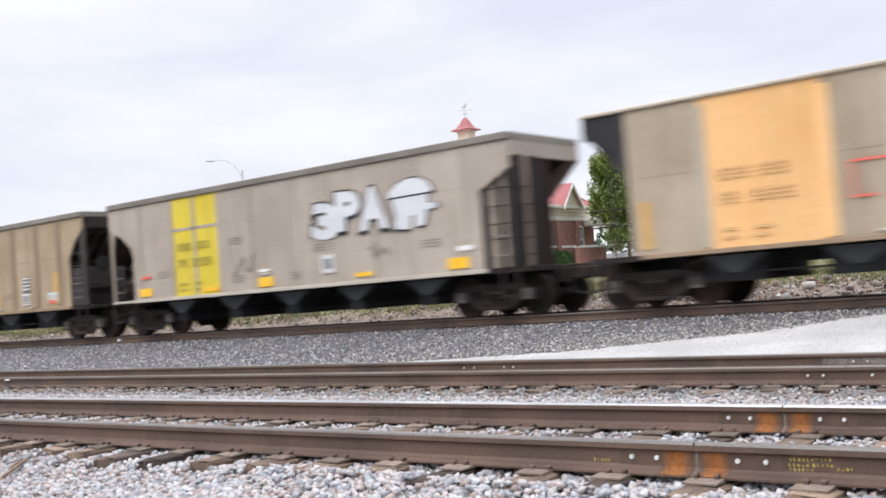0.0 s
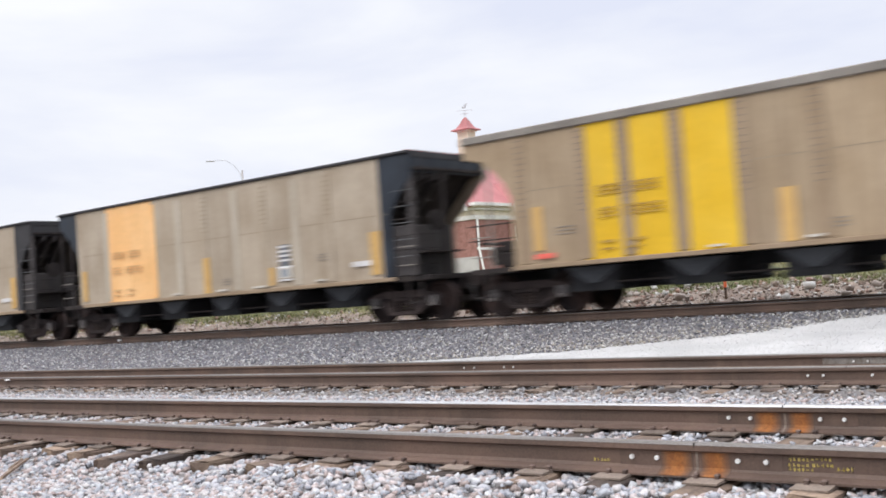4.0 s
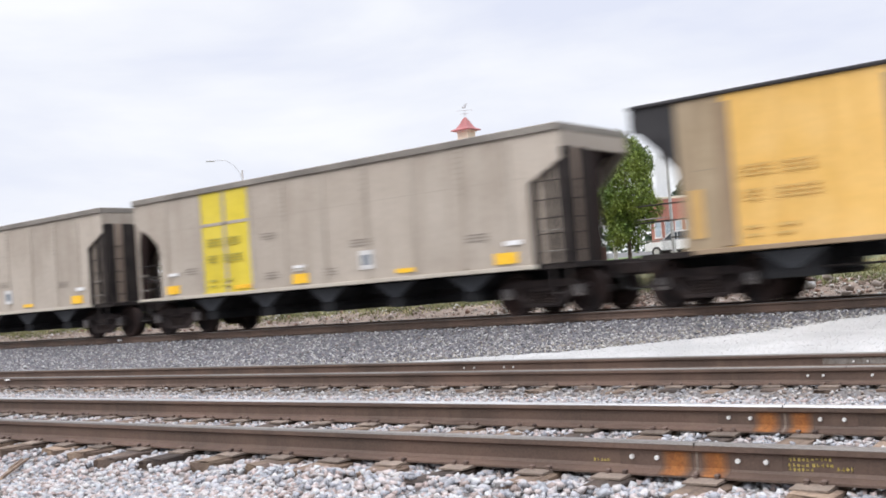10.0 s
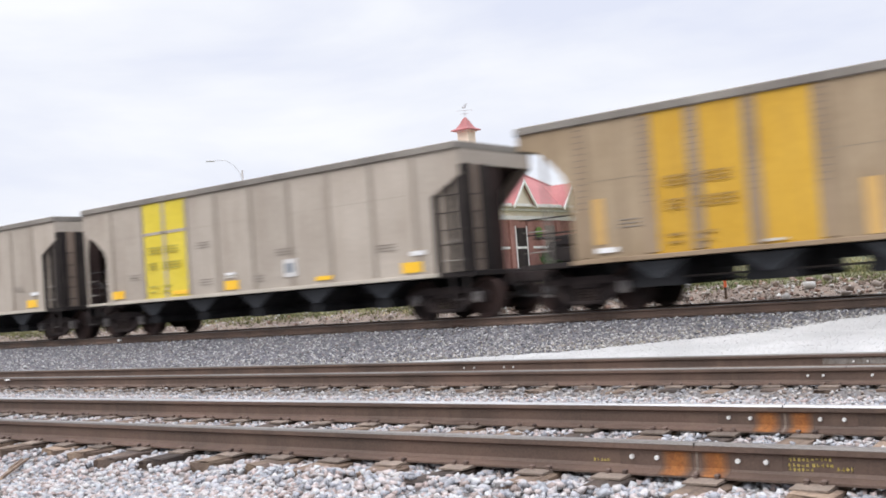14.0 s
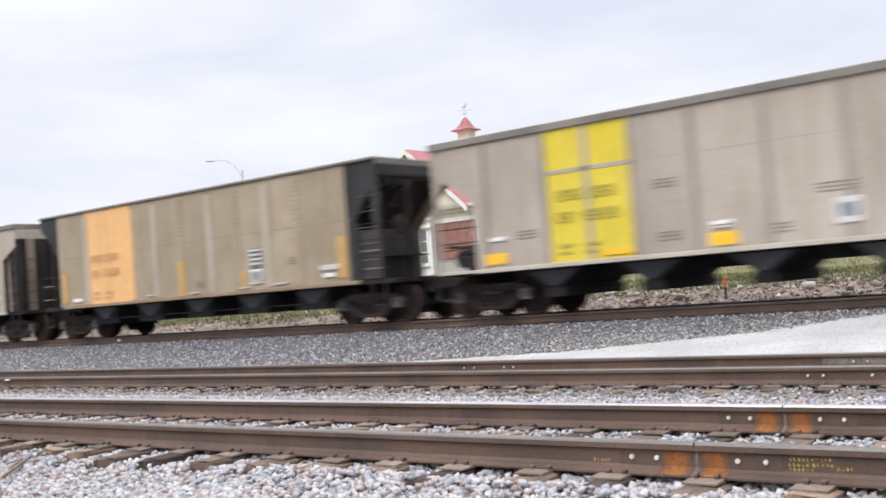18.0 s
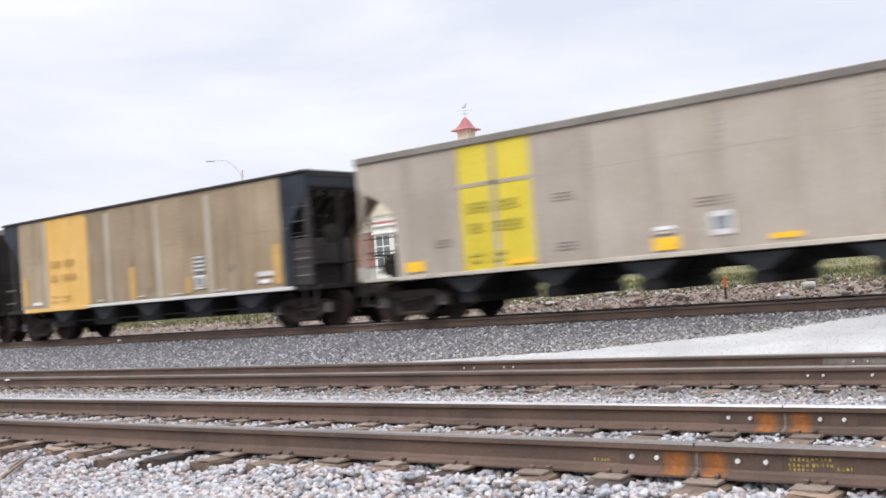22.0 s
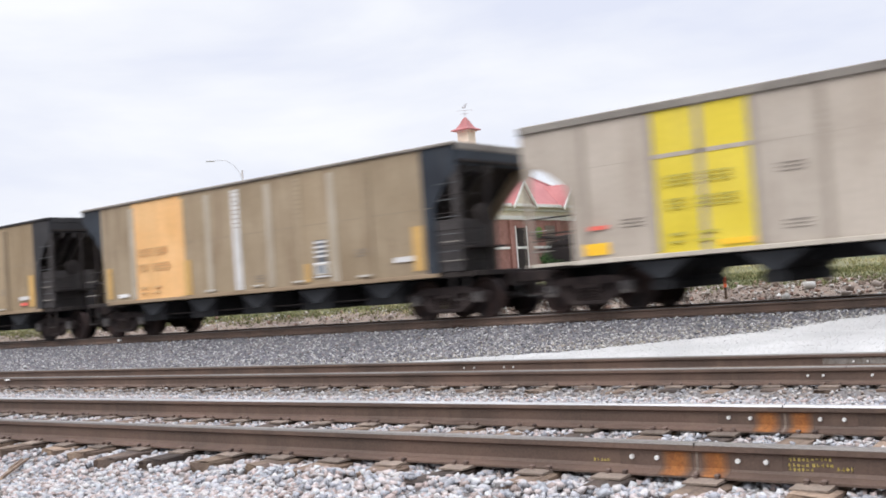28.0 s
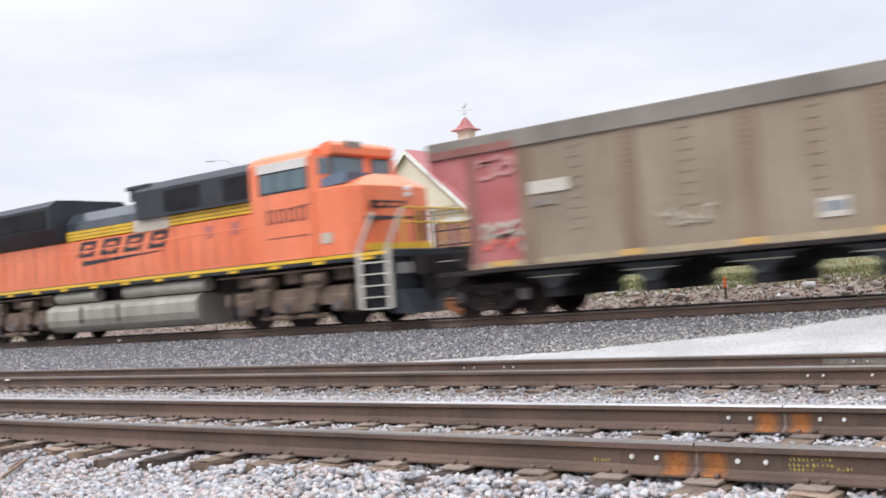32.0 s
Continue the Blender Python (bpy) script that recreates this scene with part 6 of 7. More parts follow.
def depot():
    X1, Y0, Y1, X0, Z0 = -35.8, 48.2, 61.5, -58.0, 1.55
    EV = 5.05                                          # under the eaves
    d = thing("depot_building", pose(0, 0, 0), "brick railway depot with red roof and cream trim", "building")
    part("track_wall", box(B(), X0, X1, Y0, Y0 + 0.35, Z0, EV), m_brick, d, "red brick wall")
    part("end_wall", box(B(), X1 - 0.35, X1, Y0 + 0.35, Y1, Z0, EV), m_brick, d, "red brick wall")
    part("rear_wall", box(B(), X0, X1 - 0.35, Y1 - 0.35, Y1, Z0, EV), m_brick, d)
    part("far_wall", box(B(), X0, X0 + 0.35, Y0 + 0.35, Y1 - 0.35, Z0, EV), m_brick, d)
    part("stone_base", box(B(), X0, X1 + 0.08, Y0 - 0.08, Y0, Z0, Z0 + 1.25), m_concrete, d)
    part("stone_band", box(B(), X1, X1 + 0.06, Y0, Y1, Z0 + 1.62, Z0 + 1.76), m_trim, d, "pale stone band")
    # cornice in three steps
    for i, (o, z0, z1, mat) in enumerate(((0.08, EV - 0.12, EV + 0.14, m_trim), (0.06, EV + 0.14, EV + 0.42, m_stucco), (0.24, EV + 0.42, EV + 0.56, m_trim), (0.34, EV + 0.56, EV + 0.78, m_stucco))):
        part("cornice", box(B(), X0 - o, X1 + o, Y0 - o, Y1 + o, z0, z1, 0.03), mat, d, "cream stepped cornice")
    o, ze, zr = 0.42, EV + 0.78, 9.9
    ym = (Y0 + Y1) / 2
    A_, Bc, C_, D_ = (X0 - o, Y0 - o, ze), (X1 + o, Y0 - o, ze), (X1 + o, Y1 + o, ze), (X0 - o, Y1 + o, ze)
    E_, F_ = (X0 + 6.0, ym, zr), (X1 - 5.0, ym, zr)
    roof = part("roof", solid(B(), [(A_, Bc, F_, E_), (Bc, C_, F_), (C_, D_, E_, F_), (D_, A_, E_), (A_, D_, C_, Bc)]), m_roof, d, "red hipped roof")
    part("eave_trim", box(box(B(), X0 - o - 0.04, X1 + o + 0.04, Y0 - o - 0.06, Y0 - o, ze - 0.12, ze + 0.06), X1 + o, X1 + o + 0.06, Y0 - o - 0.04, Y1 + o, ze - 0.12, ze + 0.06), m_trim, roof)
    # hip and ridge caps
    caps = B()
    for a, b in ((Bc, F_), (E_, F_), (C_, F_), (A_, E_)):
        tube(caps, a, b, 0.09, 6)
    part("ridge_cap", caps, m_roof, roof)

    def gable(xc, yc, half, rise, axis, depth, zb):
        """A cross gable: facing the track (axis x) or facing the street end (axis y)."""
        g_ = thing_part = part("gable", solid(B(), [[(xc - half, yc, zb), (xc + half, yc, zb), (xc, yc, zb + rise)]] if axis == "x" else [[(xc, yc - half, zb), (xc, yc + half, zb), (xc, yc, zb + rise)]]), m_stucco, d, "cream gable front")
        up = Vector((0, 0, 0.05))
        e = 0.22 if axis == "x" else 0.06
        if axis == "x":
            l_, r_, t_ = Vector((xc - half - e, yc - 0.25, zb - e * rise / half)), Vector((xc + half + e, yc - 0.25, zb - e * rise / half)), Vector((xc, yc - 0.25, zb + rise))
            back = Vector((0, depth, 0))
            out = Vector((0, -0.04, 0))
        else:
            l_, r_, t_ = Vector((xc + 0.25, yc - half - e, zb - e * rise / half)), Vector((xc + 0.25, yc + half + e, zb - e * rise / half)), Vector((xc + 0.25, yc, zb + rise))
            back = Vector((-depth, 0, 0))
            out = Vector((0.04, 0, 0))
        part("gable_roof", solid(B(), [(l_ + up, t_ + up, t_ + back + up, l_ + back + up), (t_ + up, r_ + up, r_ + back + up, t_ + back + up), (l_, l_ + back, t_ + back, t_), (t_, t_ + back, r_ + back, r_)]), m_roof, g_, "red gable roof")
        b = B()
        for p, q in ((l_, t_), (t_, r_)):
            dn = Vector((0, 0, -0.26 if axis == "x" else -0.17))
            pts = [p + up + out, q + up + out, q + dn + out, p + dn + out]
            bk = [v - 3 * out for v in pts]
            solid(b, [pts, bk[::-1], (pts[0], bk[0], bk[1], pts[1]), (pts[2], bk[2], bk[3], pts[3]), (pts[1], bk[1], bk[2], pts[2]), (pts[3], bk[3], bk[0], pts[0])])
        part("bargeboard", b, m_trim, g_, "cream bargeboard")
        return g_

    gable(-40.05, Y0 - 0.55, 4.10, 3.66, "x", 6.5, ze + 0.02)
    gable(X1 + 0.45, 52.55, 1.15, 1.45, "y", 4.0, ze)
    gable(X1 + 0.45, 58.15, 1.15, 1.45, "y", 4.0, ze)
    gable(-51.5, Y0 - 1.0, 2.6, 2.4, "x", 5.5, ze + 0.1)
    # bay under the big gable
    bay = part("bay", box(B(), -43.3, -38.75, Y0 - 0.45, Y0, Z0, ze + 0.02), m_trim, d, "white bay front")
    for zb in (EV - 0.35, EV + 0.10):
        part("bay_moulding", box(B(), -43.4, -38.65, Y0 - 0.60, Y0 - 0.45, zb, zb + 0.14, 0.03), m_trim, bay)
    part("bay_band", box(B(), -43.35, -38.69, Y0 - 0.50, Y0 - 0.452, EV + 0.32, EV + 0.44), m_red, bay, "thin red moulding")
    for x in (-42.55, -41.08, -39.62):
        window(bay, x - 0.55, x + 0.55, 2.65, 4.62, Y0 - 0.452, m_trim, m_bay_pane, 2, 3)
    for x in (-46.3, -48.8, -52.2, -55.0):
        window(d, x - 0.55, x + 0.55, 2.7, 4.4, Y0 - 0.002, m_trim, m_pane, 2, 2)
    part("awning", box(B(), -47.2, -45.4, Y0 - 0.6, Y0 - 0.05, 4.5, 4.62), m_trim, d)
    # street end: door, windows, porch posts, hanging sign
    door = part("door", box(B(), X1 + 0.002, X1 + 0.05, 52.2, 53.3, Z0 + 0.3, Z0 + 2.9), m_dark, d, "dark open doorway")
    part("door_frame", box(box(B(), X1 + 0.05, X1 + 0.09, 52.1, 52.2, Z0 + 0.3, Z0 + 3.0), X1 + 0.05, X1 + 0.09, 53.3, 53.4, Z0 + 0.3, Z0 + 3.0), m_trim, door)
    for y in (59.6,):
        window(d, y - 0.45, y + 0.45, 2.9, 4.5, X1 + 0.002, m_trim, m_pane, 2, 2, axis="y", out=1)
    part("downspout", tube(tube(B(), (X1 + 0.10, Y0 + 0.1, EV), (X1 + 0.10, Y0 + 0.1, 3.2), 0.07, 8), (X1 + 0.10, Y0 + 0.1, 3.2), (X1 + 0.35, Y0 + 0.15, Z0), 0.07, 8), m_trim, d, "white downspout")
    for y in (51.7, 53.6, 56.9, 59.2):
        part("pilaster", box(B(), X1, X1 + 0.16, y - 0.22, y + 0.22, Z0, EV - 0.12), m_brick, d, "brick pilaster")
    part("side_porch", box(box(B(), X1, X1 + 2.2, 60.2, 62.8, 4.55, 4.95, 0.05), X1 + 2.0, X1 + 2.2, 60.4, 60.6, Z0, 4.55), m_trim, d, "small white side porch")
    part("wreath", tube(B(), (X1 + 0.12, 54.55, 4.15), (X1 + 0.2, 54.55, 4.15), 0.35, 14), m_leaf, d, "green wreath on the wall")
    # no real depth: a flat brown sheet stands in for the entrance's shade
    recess = part("entrance_recess", box(B(), X1 + 0.004, X1 + 0.05, 55.5, 56.6, Z0 + 0.3, EV - 0.45), m_plate, d, "brown shaded entrance")
    part("entrance_step", box(B(), X1 + 0.05, X1 + 0.7, 55.2, 56.9, Z0, Z0 + 0.3, 0.02), m_concrete, recess)
    # cupola with a weathervane
    cx, cyy = -40.9, ym
    cup = part("cupola", box(B(), cx - 0.42, cx + 0.42, cyy - 0.42, cyy + 0.42, 8.6, 11.30), m_stucco, d, "cream cupola")
    part("cupola_band", box(B(), cx - 0.54, cx + 0.54, cyy - 0.54, cyy + 0.54, 11.28, 11.38, 0.03), m_trim, cup)
    b = B()
    rings = []
    for h, r in ((11.36, 0.73), (11.42, 0.72), (11.54, 0.46), (11.80, 0.29), (12.15, 0.12), (12.26, 0.04)):
        rings.append([b.verts.new((cx + sx * r, cyy + sy * r, h)) for sx, sy in ((-1, -1), (1, -1), (1, 1), (-1, 1))])
    for p, q in zip(rings, rings[1:]):
        for i in range(4):
            b.faces.new((p[i], p[(i + 1) % 4], q[(i + 1) % 4], q[i]))
    b.faces.new(rings[0][::-1])
    b.faces.new(rings[-1])
    part("cupola_roof", b, m_roof, cup, "red bell-shaped cupola roof")
    vane = part("weathervane", tube(B(), (cx, cyy, 12.2), (cx, cyy, 13.1), 0.016, 6), m_pole_grey, cup, "thin metal weathervane")
    ux, uy = 0.78, 0.62
    part("vane_arrow", tube(B(), (cx - ux * 0.55, cyy - uy * 0.5, 12.72), (cx + ux * 0.5, cyy + uy * 0.5, 12.72), 0.014, 6), m_pole_grey, vane)
    b = B()
    prism(b, [(-0.25, 0), (0.05, 0.0), (0.28, 0.42), (0.12, 0.46), (-0.02, 0.18), (-0.22, 0.14)], -0.02, 0.02)
    b.transform(Matrix.Translation((cx, cyy, 12.85)) @ Matrix.Scale(0.72, 4) @ Matrix.Rotation(math.atan2(uy, ux), 4, "Z"))
    part("vane_figure", b, m_pole_grey, vane)
    for a in (0.3, 1.87):
        part("vane_letter_arm", tube(B(), (cx - 0.35 * math.cos(a), cyy - 0.3 * math.sin(a), 12.5), (cx + 0.3 * math.cos(a), cyy + 0.3 * math.sin(a), 12.5), 0.012, 5), m_pole_grey, vane)
    return d


depot()


def leaf_cloud(n, centre, radii, size, rng, shape=None):
    """Many small two-sided leaves in a body of uneven outline."""
    q = rng.normal(size=(n, 3))
    q /= np.linalg.norm(q, axis=1)[:, None]
    p = q * (rng.uniform(0.25, 1.0, n) ** 0.45)[:, None] * (1 + 0.16 * np.sin(q[:, 0] * 7 + 2 * q[:, 2]) * np.cos(q[:, 1] * 6 + 1))[:, None]
    if shape is not None:
        p[:, :2] *= shape(p[:, 2])[:, None]
    p = p * np.array(radii) + np.array(centre)
    u, w = rng.normal(size=(n, 3)), rng.normal(size=(n, 3))
    u /= np.linalg.norm(u, axis=1)[:, None]
    w -= (w * u).sum(1)[:, None] * u
    w /= np.linalg.norm(w, axis=1)[:, None]
    s = size * rng.uniform(0.6, 1.4, n)[:, None]
    v = np.stack([p - u * s, p + w * s * 0.55, p + u * s, p - w * s * 0.55], 1)
    return v.reshape(-1, 3)


def tree(name, x, y, height, crown, material, label, leaves, size, trunk=0.14, low=0.25, shape=None, seed=1, clumps=7):
    rng = np.random.default_rng(seed)
    z = ground_at(x, y)
    t = thing(name, pose(x, y, z - 0.05), label, "tree")
    top = height * 0.8
    part("trunk", tube(B(), (0, 0, 0), (0.1, 0, top), trunk, 10, trunk * 0.25), m_bark, t)
    b = B()
    for i in range(9):
        a, h = rng.uniform(0, 6.28), rng.uniform(low, 0.75) * height
        r = crown * rng.uniform(0.5, 0.85)
        tube(b, (0, 0, h), (r * math.cos(a), r * math.sin(a), h + r * 0.7), trunk * 0.35, 6, 0.01)
    part("limbs", b, m_bark, t)
    vs = []
    zc, rz = height * (1 + low) / 2, height * (1 - low) / 2
    vs.append(leaf_cloud(leaves // 2, (0, 0, zc), (crown * 0.85, crown * 0.85, rz * 0.95), size, rng, shape))
    for i in range(clumps):
        a, h = rng.uniform(0, 6.28), rng.uniform(-0.75, 0.8)
        k = (1 - h * h) ** 0.5 if shape is None else float(shape(np.array([h]))[0]) * (1 - h * h) ** 0.5
        vs.append(leaf_cloud(leaves // (2 * clumps), (crown * 0.72 * k * math.cos(a), crown * 0.72 * k * math.sin(a), zc + h * rz), (crown * 0.42, crown * 0.42, rz * 0.26), size, rng))
    v = np.concatenate(vs)
    part("crown", raw_mesh("crown", v, np.arange(len(v)).reshape(-1, 4), material), material, t)
    return t


tree("upright_tree", -31.75, 58.8, 8.1, 2.2, m_leaf_lime, "dense oval green tree beside the depot", 34000, 0.085, low=0.07, shape=lambda h: np.clip(1.0 - 0.10 * h, 0.4, 1.3), seed=2, clumps=18)
hd = thing("hedge", pose(-34.6, 53.6, ground_at(-34.6, 53.6)), "low clipped green hedge before the depot", "hedge")
hv = leaf_cloud(2600, (0, 1.2, 0.45), (0.45, 1.9, 0.5), 0.07, np.random.default_rng(77))
part("foliage", raw_mesh("foliage", hv, np.arange(len(hv)).reshape(-1, 4), m_hedge), m_hedge, hd)
gw_ = thing("garden_wall", pose(-33.9, 57.2, ground_at(-33.9, 57.2)), "low brick garden wall with a stone cap beside the depot", "wall")
part("bricks", box(B(), -0.15, 0.15, -1.2, 2.2, -0.3, 0.95, 0.02), m_brick, gw_)
part("cap", box(B(), -0.2, 0.2, -1.25, 2.25, 0.95, 1.05, 0.02), m_concrete, gw_)
tree("street_tree", -46.6, 114.0, 5.4, 2.4, m_leaf_tan, "small street tree turning yellow in autumn", 2600, 0.14, trunk=0.09, low=0.35, seed=4)
tree("street_tree", -30.9, 97.0, 5.6, 2.2, m_leaf_tan, "thin young street tree with yellowing leaves", 1700, 0.12, trunk=0.09, low=0.32, seed=5, clumps=5)
tree("far_tree", -70.7, 150.0, 11.0, 2.3, m_leaf_dark, "round dark tree behind the low brick shop", 2200, 0.22, low=0.3, seed=9)
tree("conifer", -38.2, 146.0, 15.5, 2.4, m_leaf_dark, "dark spruce behind the orange building", 3000, 0.22, low=0.1, shape=lambda h: np.clip(0.9 - 0.75 * h, 0.08, 1.6), seed=6)


def facade(name, a, b, base, height, depth, wall, label, windows, cornice=None, shop=None):
    """A town building: front from a to b (facing the camera), storeys of windows, a cornice and a shop front."""
    a, b = Vector(a), Vector(b)
    w = (b - a).length
    ang = math.degrees(math.atan2(b.y - a.y, b.x - a.x))
    t = thing(name, pose(a.x, a.y, base, 0, 0, ang), label, "building", "town buildings")
    part("wall", box(B(), 0, w, 0, depth, -1.0, height), wall, t)
    part("roof", box(B(), 0.2, w - 0.2, 0.3, depth - 0.2, height - 0.1, height + 0.12), m_asphalt, t)
    part("parapet", box(B(), -0.05, w + 0.05, -0.06, 0.3, height, height + 0.3, 0.03), m_trim if cornice is None else cornice, t)
    for (x0, x1, z0, z1, cols, rows, fm, pm) in windows:
        window(t, x0, x1, z0, z1, -0.004, fm, pm, cols, rows)
    return t


wht, drk, pal = m_trim, m_pane, m_pale_pane
# low brick house, the two-storey brick pair, the grey gable wall, the orange building
low = facade("brick_shop", (-66.5, 129.8), (-61.0, 131.75), 4.0, 7.3, 12, m_brick_p, "low worn brick shop with white windows", [(0.5, 1.3, 2.2, 4.2, 1, 2, wht, pal), (1.9, 2.7, 2.2, 4.2, 1, 2, wht, pal), (3.3, 4.1, 2.2, 4.2, 1, 2, wht, pal), (4.7, 5.4, 2.2, 4.2, 1, 2, wht, pal)], m_stucco)
pa = facade("brick_store", (-60.84, 131.85), (-55.26, 133.74), 4.2, 9.1, 14, m_brick_b, "two-storey red brick store with green cornice", [(0.8, 1.5, 5.3, 7.3, 1, 2, wht, pal), (2.2, 2.9, 5.3, 7.3, 1, 2, wht, pal), (3.9, 4.6, 5.3, 7.3, 1, 2, wht, pal), (5.0, 5.6, 5.3, 7.3, 1, 2, wht, pal), (0.9, 1.7, 1.5, 3.8, 1, 2, wht, pal), (2.4, 3.2, 1.5, 3.8, 1, 2, wht, pal), (4.0, 5.6, 0.6, 2.2, 2, 1, wht, pal)], m_green_trim)
part("cornice", box(B(), -0.1, 5.9, -0.25, 0, 8.55, 9.1, 0.05), m_green_trim, pa, "dark green bracketed cornice")
for i in range(4):
    part("lintel", box(B(), 0.6 + i * 1.15, 1.3 + i * 1.15, -0.06, 0, 8.0, 8.15), m_trim, pa)
pb = facade("brick_store", (-55.2, 133.8), (-48.98, 134.92), 4.2, 8.9, 14, m_brick_d, "two-storey deep red brick store with white bracketed cornice", [(0.9, 1.6, 5.6, 6.6, 1, 1, wht, drk), (3.4, 4.0, 4.9, 6.9, 1, 2, wht, drk), (4.5, 5.2, 4.9, 6.9, 1, 2, wht, drk), (5.6, 6.1, 4.9, 6.9, 1, 2, wht, drk), (1.0, 2.6, 0.5, 2.4, 2, 1, wht, pal), (3.4, 5.4, 0.5, 2.6, 3, 1, wht, pal), (3.6, 4.6, 2.9, 3.9, 2, 1, wht, pal), (5.3, 6.0, 2.6, 3.9, 1, 1, wht, pal)], m_chord)
part("cornice", box(B(), 0.0, 6.3, -0.30, 0, 8.35, 8.9, 0.05), m_dark, pb, "dark cornice")
for i in range(13):
    part("bracket", box(B(), 0.3 + i * 0.46, 0.5 + i * 0.46, -0.26, 0, 7.75, 8.3), m_trim, pb, "white bracket")
for x in (0.0, 6.02):
    part("cornice_end", box(B(), x, x + 0.28, -0.38, 0, 7.5, 8.7), m_trim, pb)
gw = facade("grey_house", (-48.9, 135.0), (-46.3, 136.2), 4.2, 8.6, 10, m_grey_wall, "pale grey stuccoed house with a slanting pipe", [], m_grey_wall)
part("drain_pipe", tube(B(), (0.5, -0.08, 7.0), (2.2, -0.08, 4.2), 0.12, 6), m_dark, gw)
ob_ = facade("orange_brick_building", (-36.98, 106.88), (-25.62, 108.24), 3.0, 7.4, 16, m_brick_o, "orange brick building with dark glass and teal shopfront", [(0.9, 7.5, 4.4, 6.9, 4, 1, m_dark, m_pane), (8.3, 11.0, 4.4, 6.9, 2, 1, m_dark, m_pane), (7.0, 8.2, 0.9, 2.4, 1, 1, wht, pal), (5.3, 6.4, 1.3, 1.9, 1, 1, m_pane, pal)], m_concrete)
part("shopfront", box(B(), 0.8, 4.7, -0.10, 0, 0.0, 3.9), m_green_front, ob_, "dark teal shopfront under the lintel")
for x in (2.1, 3.4):
    part("mullion", box(B(), x, x + 0.08, -0.13, -0.10, 0.0, 3.8), m_dark, ob_)
part("canopy", box(B(), 4.7, 11.3, -0.35, 0, 3.6, 3.95), m_chord, ob_, "grey canopy")
part("corner_pier", box(B(), -0.02, 0.32, -0.16, 0, 0, 7.4), m_trim, ob_, "pale corner strip")
for x, h in ((1.2, 0.35), (2.9, 0.45), (6.2, 0.2)):
    part("roof_vent", box(B(), x, x + 0.7, 2.0, 2.7, 7.5, 7.9 + h, 0.05), m_dark, ob_)

# sign board, pole, street lamp, car, kerb stone, stake
s = thing("sign_board", pose(-39.4, 109.1, ground_at(-39.4, 109.1), 0, 0, 38), "white sign panel on a dark stand", "sign")
part("panel", box(B(), -0.3, 1.2, -0.06, 0.06, 1.6, 3.2, 0.02), m_white, s, "white blank panel")
part("side_panel", box(B(), -1.1, -0.3, -0.04, 0.1, 1.3, 3.2, 0.02), m_green_front, s)
part("post", box(B(), 0.3, 0.5, 0.06, 0.2, 0, 1.6), m_dark, s)
p = thing("flag_pole", pose(-31.4, 64.3, ground_at(-31.4, 64.3)), "tall pale metal pole", "pole")
part("shaft", tube(B(), (0, 0, 0), (0, 0, 8.9), 0.13, 12, 0.07), m_pole, p)
part("base", tube(B(), (0, 0, 0), (0, 0, 0.35), 0.24, 12), m_concrete, p)

lamp = thing("street_lamp", pose(-49.9, 43.3, ground_at(-49.9, 43.3)), "street lamp with a thin curved arm", "street lamp")
zl = 8.95 - ground_at(-49.9, 43.3)
part("post", tube(B(), (0, 0, 0), (0, 0, zl + 0.45), 0.09, 10, 0.06), m_pole, lamp)
arm, prev = B(), None
ax = Vector((-0.78, -0.62, 0))
for i in range(9):
    a = i / 8
    q = Vector((0, 0, zl - 0.1)) + ax * (1.75 * a ** 1.35) + Vector((0, 0, 1.28 * math.sin(min(a * 1.25, 1.0) * math.pi / 2)))
    if prev:
        tube(arm, prev, q, 0.017, 6)
    prev = q
part("arm", arm, m_pole_grey, lamp)
h = B()
box(h, -0.28, 0.28, -0.09, 0.09, -0.04, 0.04, 0.03)
h.transform(Matrix.Translation(prev + ax * 0.2) @ Matrix.Rotation(math.atan2(-0.62, -0.78), 4, "Z"))
part("lamp_head", h, m_pole_grey, lamp)


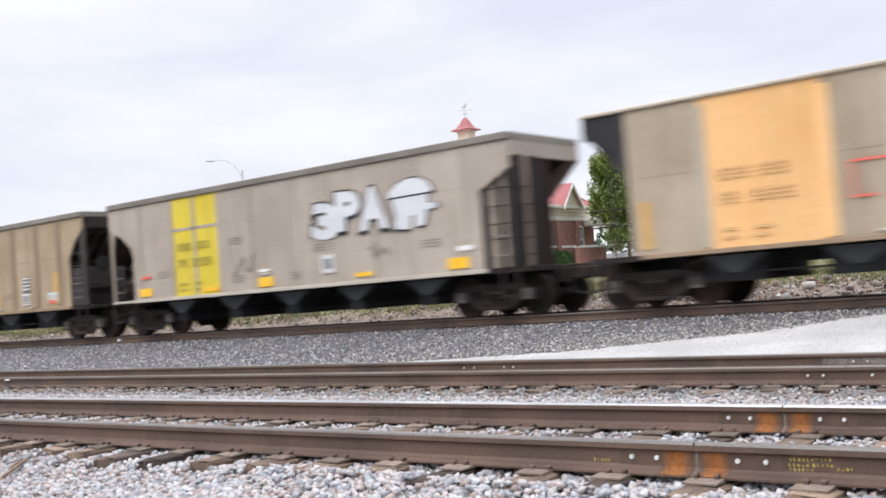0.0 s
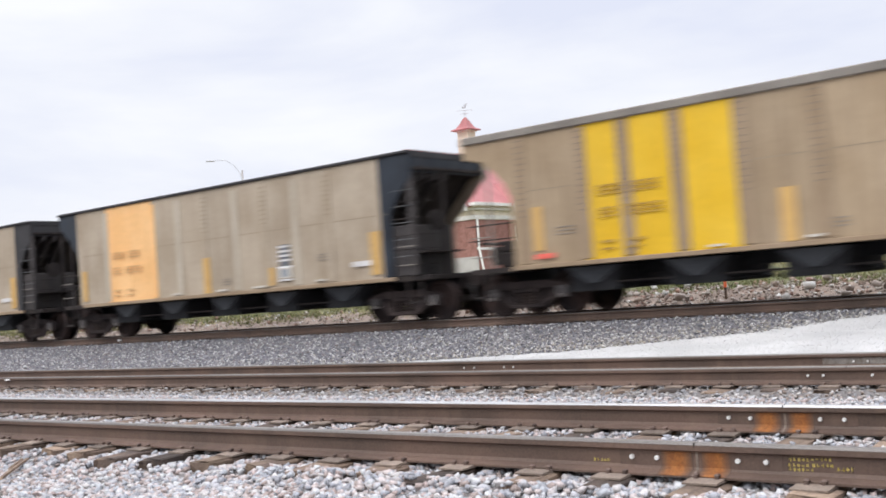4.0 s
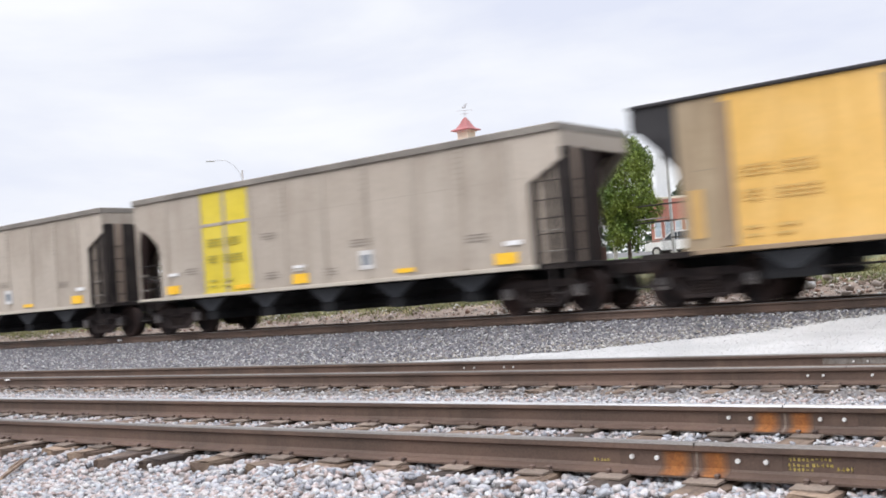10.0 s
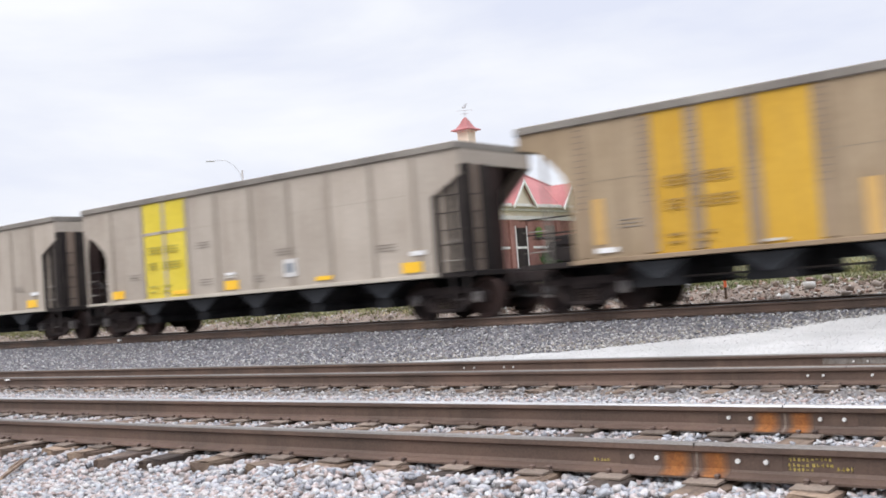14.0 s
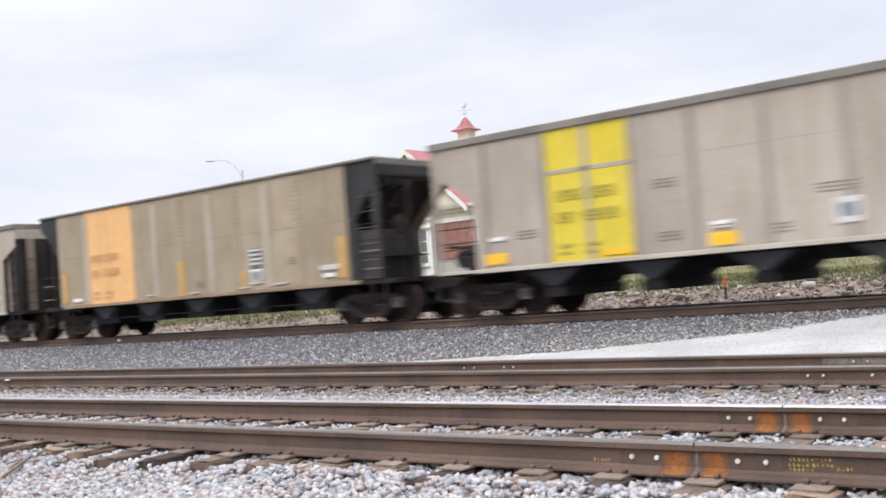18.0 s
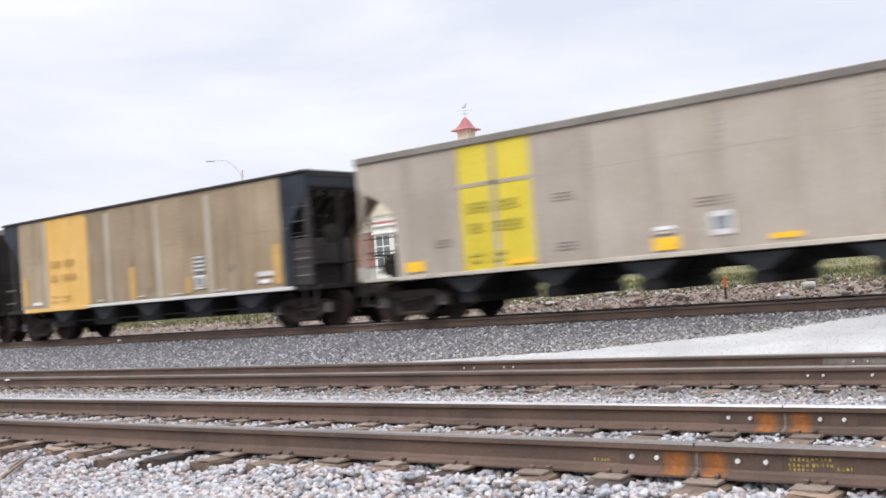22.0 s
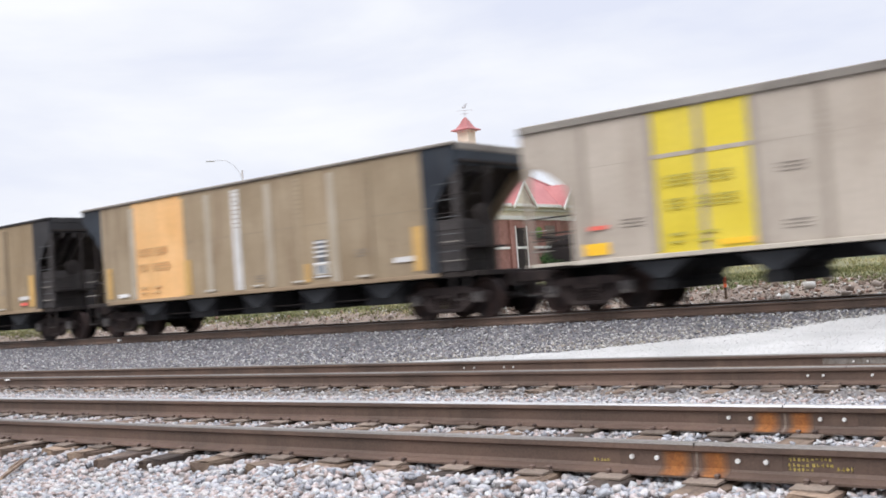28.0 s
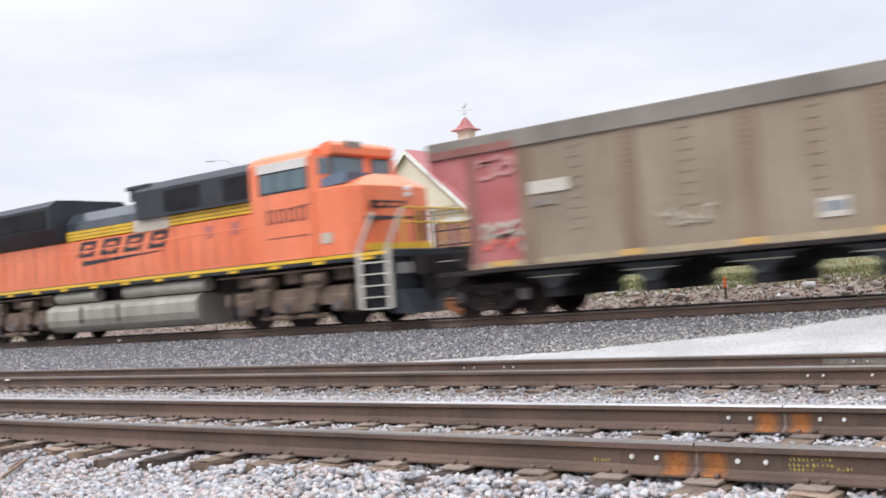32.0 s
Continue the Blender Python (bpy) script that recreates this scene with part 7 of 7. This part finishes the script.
def suv(x, y, turn, label, paint, low=1.0):
    """A parked car; low squeezes its height to that of a saloon."""
    z = ground_at(x, y)
    c = thing("parked_car", pose(x, y, z, 0, 0, turn), label, "car")
    body = [(-2.35, 0.45), (-2.38, 0.95), (-2.25, 1.10), (2.1, 1.05), (2.4, 0.85), (2.42, 0.45)]
    body = [(p, q * low) for p, q in body]
    part("body", prism(B(), body, -0.93, 0.93), paint, c)
    part("cabin", prism(B(), [(-2.20, 1.08 * low), (-1.95, 1.70 * low), (-1.6, 1.78 * low), (0.35, 1.74 * low), (1.25, 1.08 * low)], -0.82, 0.82), paint, c)
    for s_ in (-1, 1):
        for pts in ([(-2.02, 1.12), (-1.84, 1.64), (-1.12, 1.67), (-1.12, 1.12)], [(-1.07, 1.12), (-1.07, 1.67), (-0.14, 1.67), (-0.14, 1.12)], [(-0.09, 1.12), (-0.09, 1.67), (0.32, 1.65), (1.05, 1.12)]):
            part("side_window", prism(B(), [(p, q * low) for p, q in pts], s_ * 0.815, s_ * 0.835), m_pane, c)
        part("tail_light", box(B(), -2.41, -2.25, s_ * 0.60, s_ * 0.90, 0.95 * low, 1.18 * low, 0.03), m_tail, c)
        for wx in (-1.45, 1.5):
            w = part("wheel", tube(B(), (wx, s_ * 0.72, 0.36), (wx, s_ * 0.95, 0.36), 0.36, 18), m_tyre, c)
            part("rim", tube(B(), (wx, s_ * 0.93, 0.36), (wx, s_ * 0.965, 0.36), 0.22, 12), m_pole, w)
    part("rear_window", prism(B(), [(p, q * low) for p, q in ((-2.225, 1.14), (-2.02, 1.62), (-2.0, 1.61), (-2.205, 1.13))], -0.65, 0.65), m_pane, c)
    part("bumper", box(B(), -2.46, -2.30, -0.9, 0.9, 0.45, 0.65, 0.04), paint, c)
    return c


suv(-32.9, 68.6, 182, "white sport utility car parked on the street", m_car_white)
suv(-33.5, 72.4, 182, "low dark saloon car parked behind the white one", m_slate, 0.80)
st = thing("survey_stake", pose(-10.2, 23.4, ground_at(-10.2, 23.4)), "orange-topped wooden survey stake in the rubble", "stake")
part("stake", box(B(), -0.03, 0.03, -0.012, 0.012, -0.1, 0.28, 0.004), m_tie, st)
part("painted_top", box(B(), -0.032, 0.032, -0.014, 0.014, 0.28, 0.52, 0.005), m_stake, st, "bright orange top")


def shrub(x, y, r, h, seed):
    rng = np.random.default_rng(seed)
    t = thing("shrub", pose(x, y, ground_at(x, y) - 0.03), "low rounded pale green shrub on the bank", "shrub", "shrubs on the bank")
    b = B()
    for i in range(7):
        a = rng.uniform(0, 6.28)
        tube(b, (0, 0, 0), (r * 0.6 * math.cos(a), r * 0.6 * math.sin(a), h * 0.7), 0.02, 5, 0.006)
    part("stems", b, m_bark, t)
    v = leaf_cloud(1500, (0, 0, h * 0.52), (r, r, h * 0.5), 0.035, rng)
    part("foliage", raw_mesh("foliage", v, np.arange(len(v)).reshape(-1, 4), m_shrub), m_shrub, t)


for i, (x, y, r, h) in enumerate(((-12.3, 25.9, 0.42, 0.30), (-17.8, 25.6, 0.35, 0.4))):
    shrub(x, y, r, h, 30 + i)
# lawn and street before the town
tagged(sheet("lawn", steps((-52, -8, 4.0)), steps((74, 106, 4.0)), m_lawn, 0.03), "green lawn before the town street", "lawn", kind="structure")
tagged(sheet("street", steps((-90, -44, 4.0)), steps((62, 128, 4.0)), m_asphalt, 0.02), "grey asphalt street beside the depot", "road", kind="structure")
# far woods that close the distance
rng = np.random.default_rng(9)
fv = []
for i in range(150):
    a = radians(rng.uniform(75, 175))
    dd = rng.uniform(230, 320)
    fv.append(leaf_cloud(60, (dd * math.cos(a), dd * math.sin(a), 6 + rng.uniform(2, 4)), (7, 7, rng.uniform(4, 6.5)), 1.1, rng))
fv = np.concatenate(fv)
tagged(new("far_woods", raw_mesh("far_woods", fv, np.arange(len(fv)).reshape(-1, 4), m_leaf_dark)), "dark distant tree line", "trees", kind="stuff")


# ---- what moves: the train rolls past, its wheels turn ----
def travelled(t):
    u = t - 16
    return 11.3988 * u + 0.004889 * u * u - 0.0000737 * u ** 3


def motions():
    for ob, axles, start, r in train:
        walk(ob, [(t, pose(start + travelled(t), YT, ZT)) for t in range(0, 33, 2)])
        # wheels are keyed at every moment while their car is in sight
        t0 = max(0.0, 16 + (-56.0 - start) / 11.4)
        t1 = min(32.0, 16 + (24.0 - start) / 11.4)
        times = [i / FPS for i in range(int(t0 * FPS), int(t1 * FPS) + 1)]
        base = travelled(times[0])
        turns = [(t, math.degrees((travelled(t) - base) / r)) for t in times]
        if times[0] > 0.04:
            turns.insert(0, (0.0, 0.0))
        if times[-1] < 31.96:
            turns.append((32.0, turns[-1][1]))
        for a in axles:
            x, y, z = a.matrix_basis.translation
            walk(a, [(t, pose(x, y, z, 0, turn, 0)) for t, turn in turns])


motions()
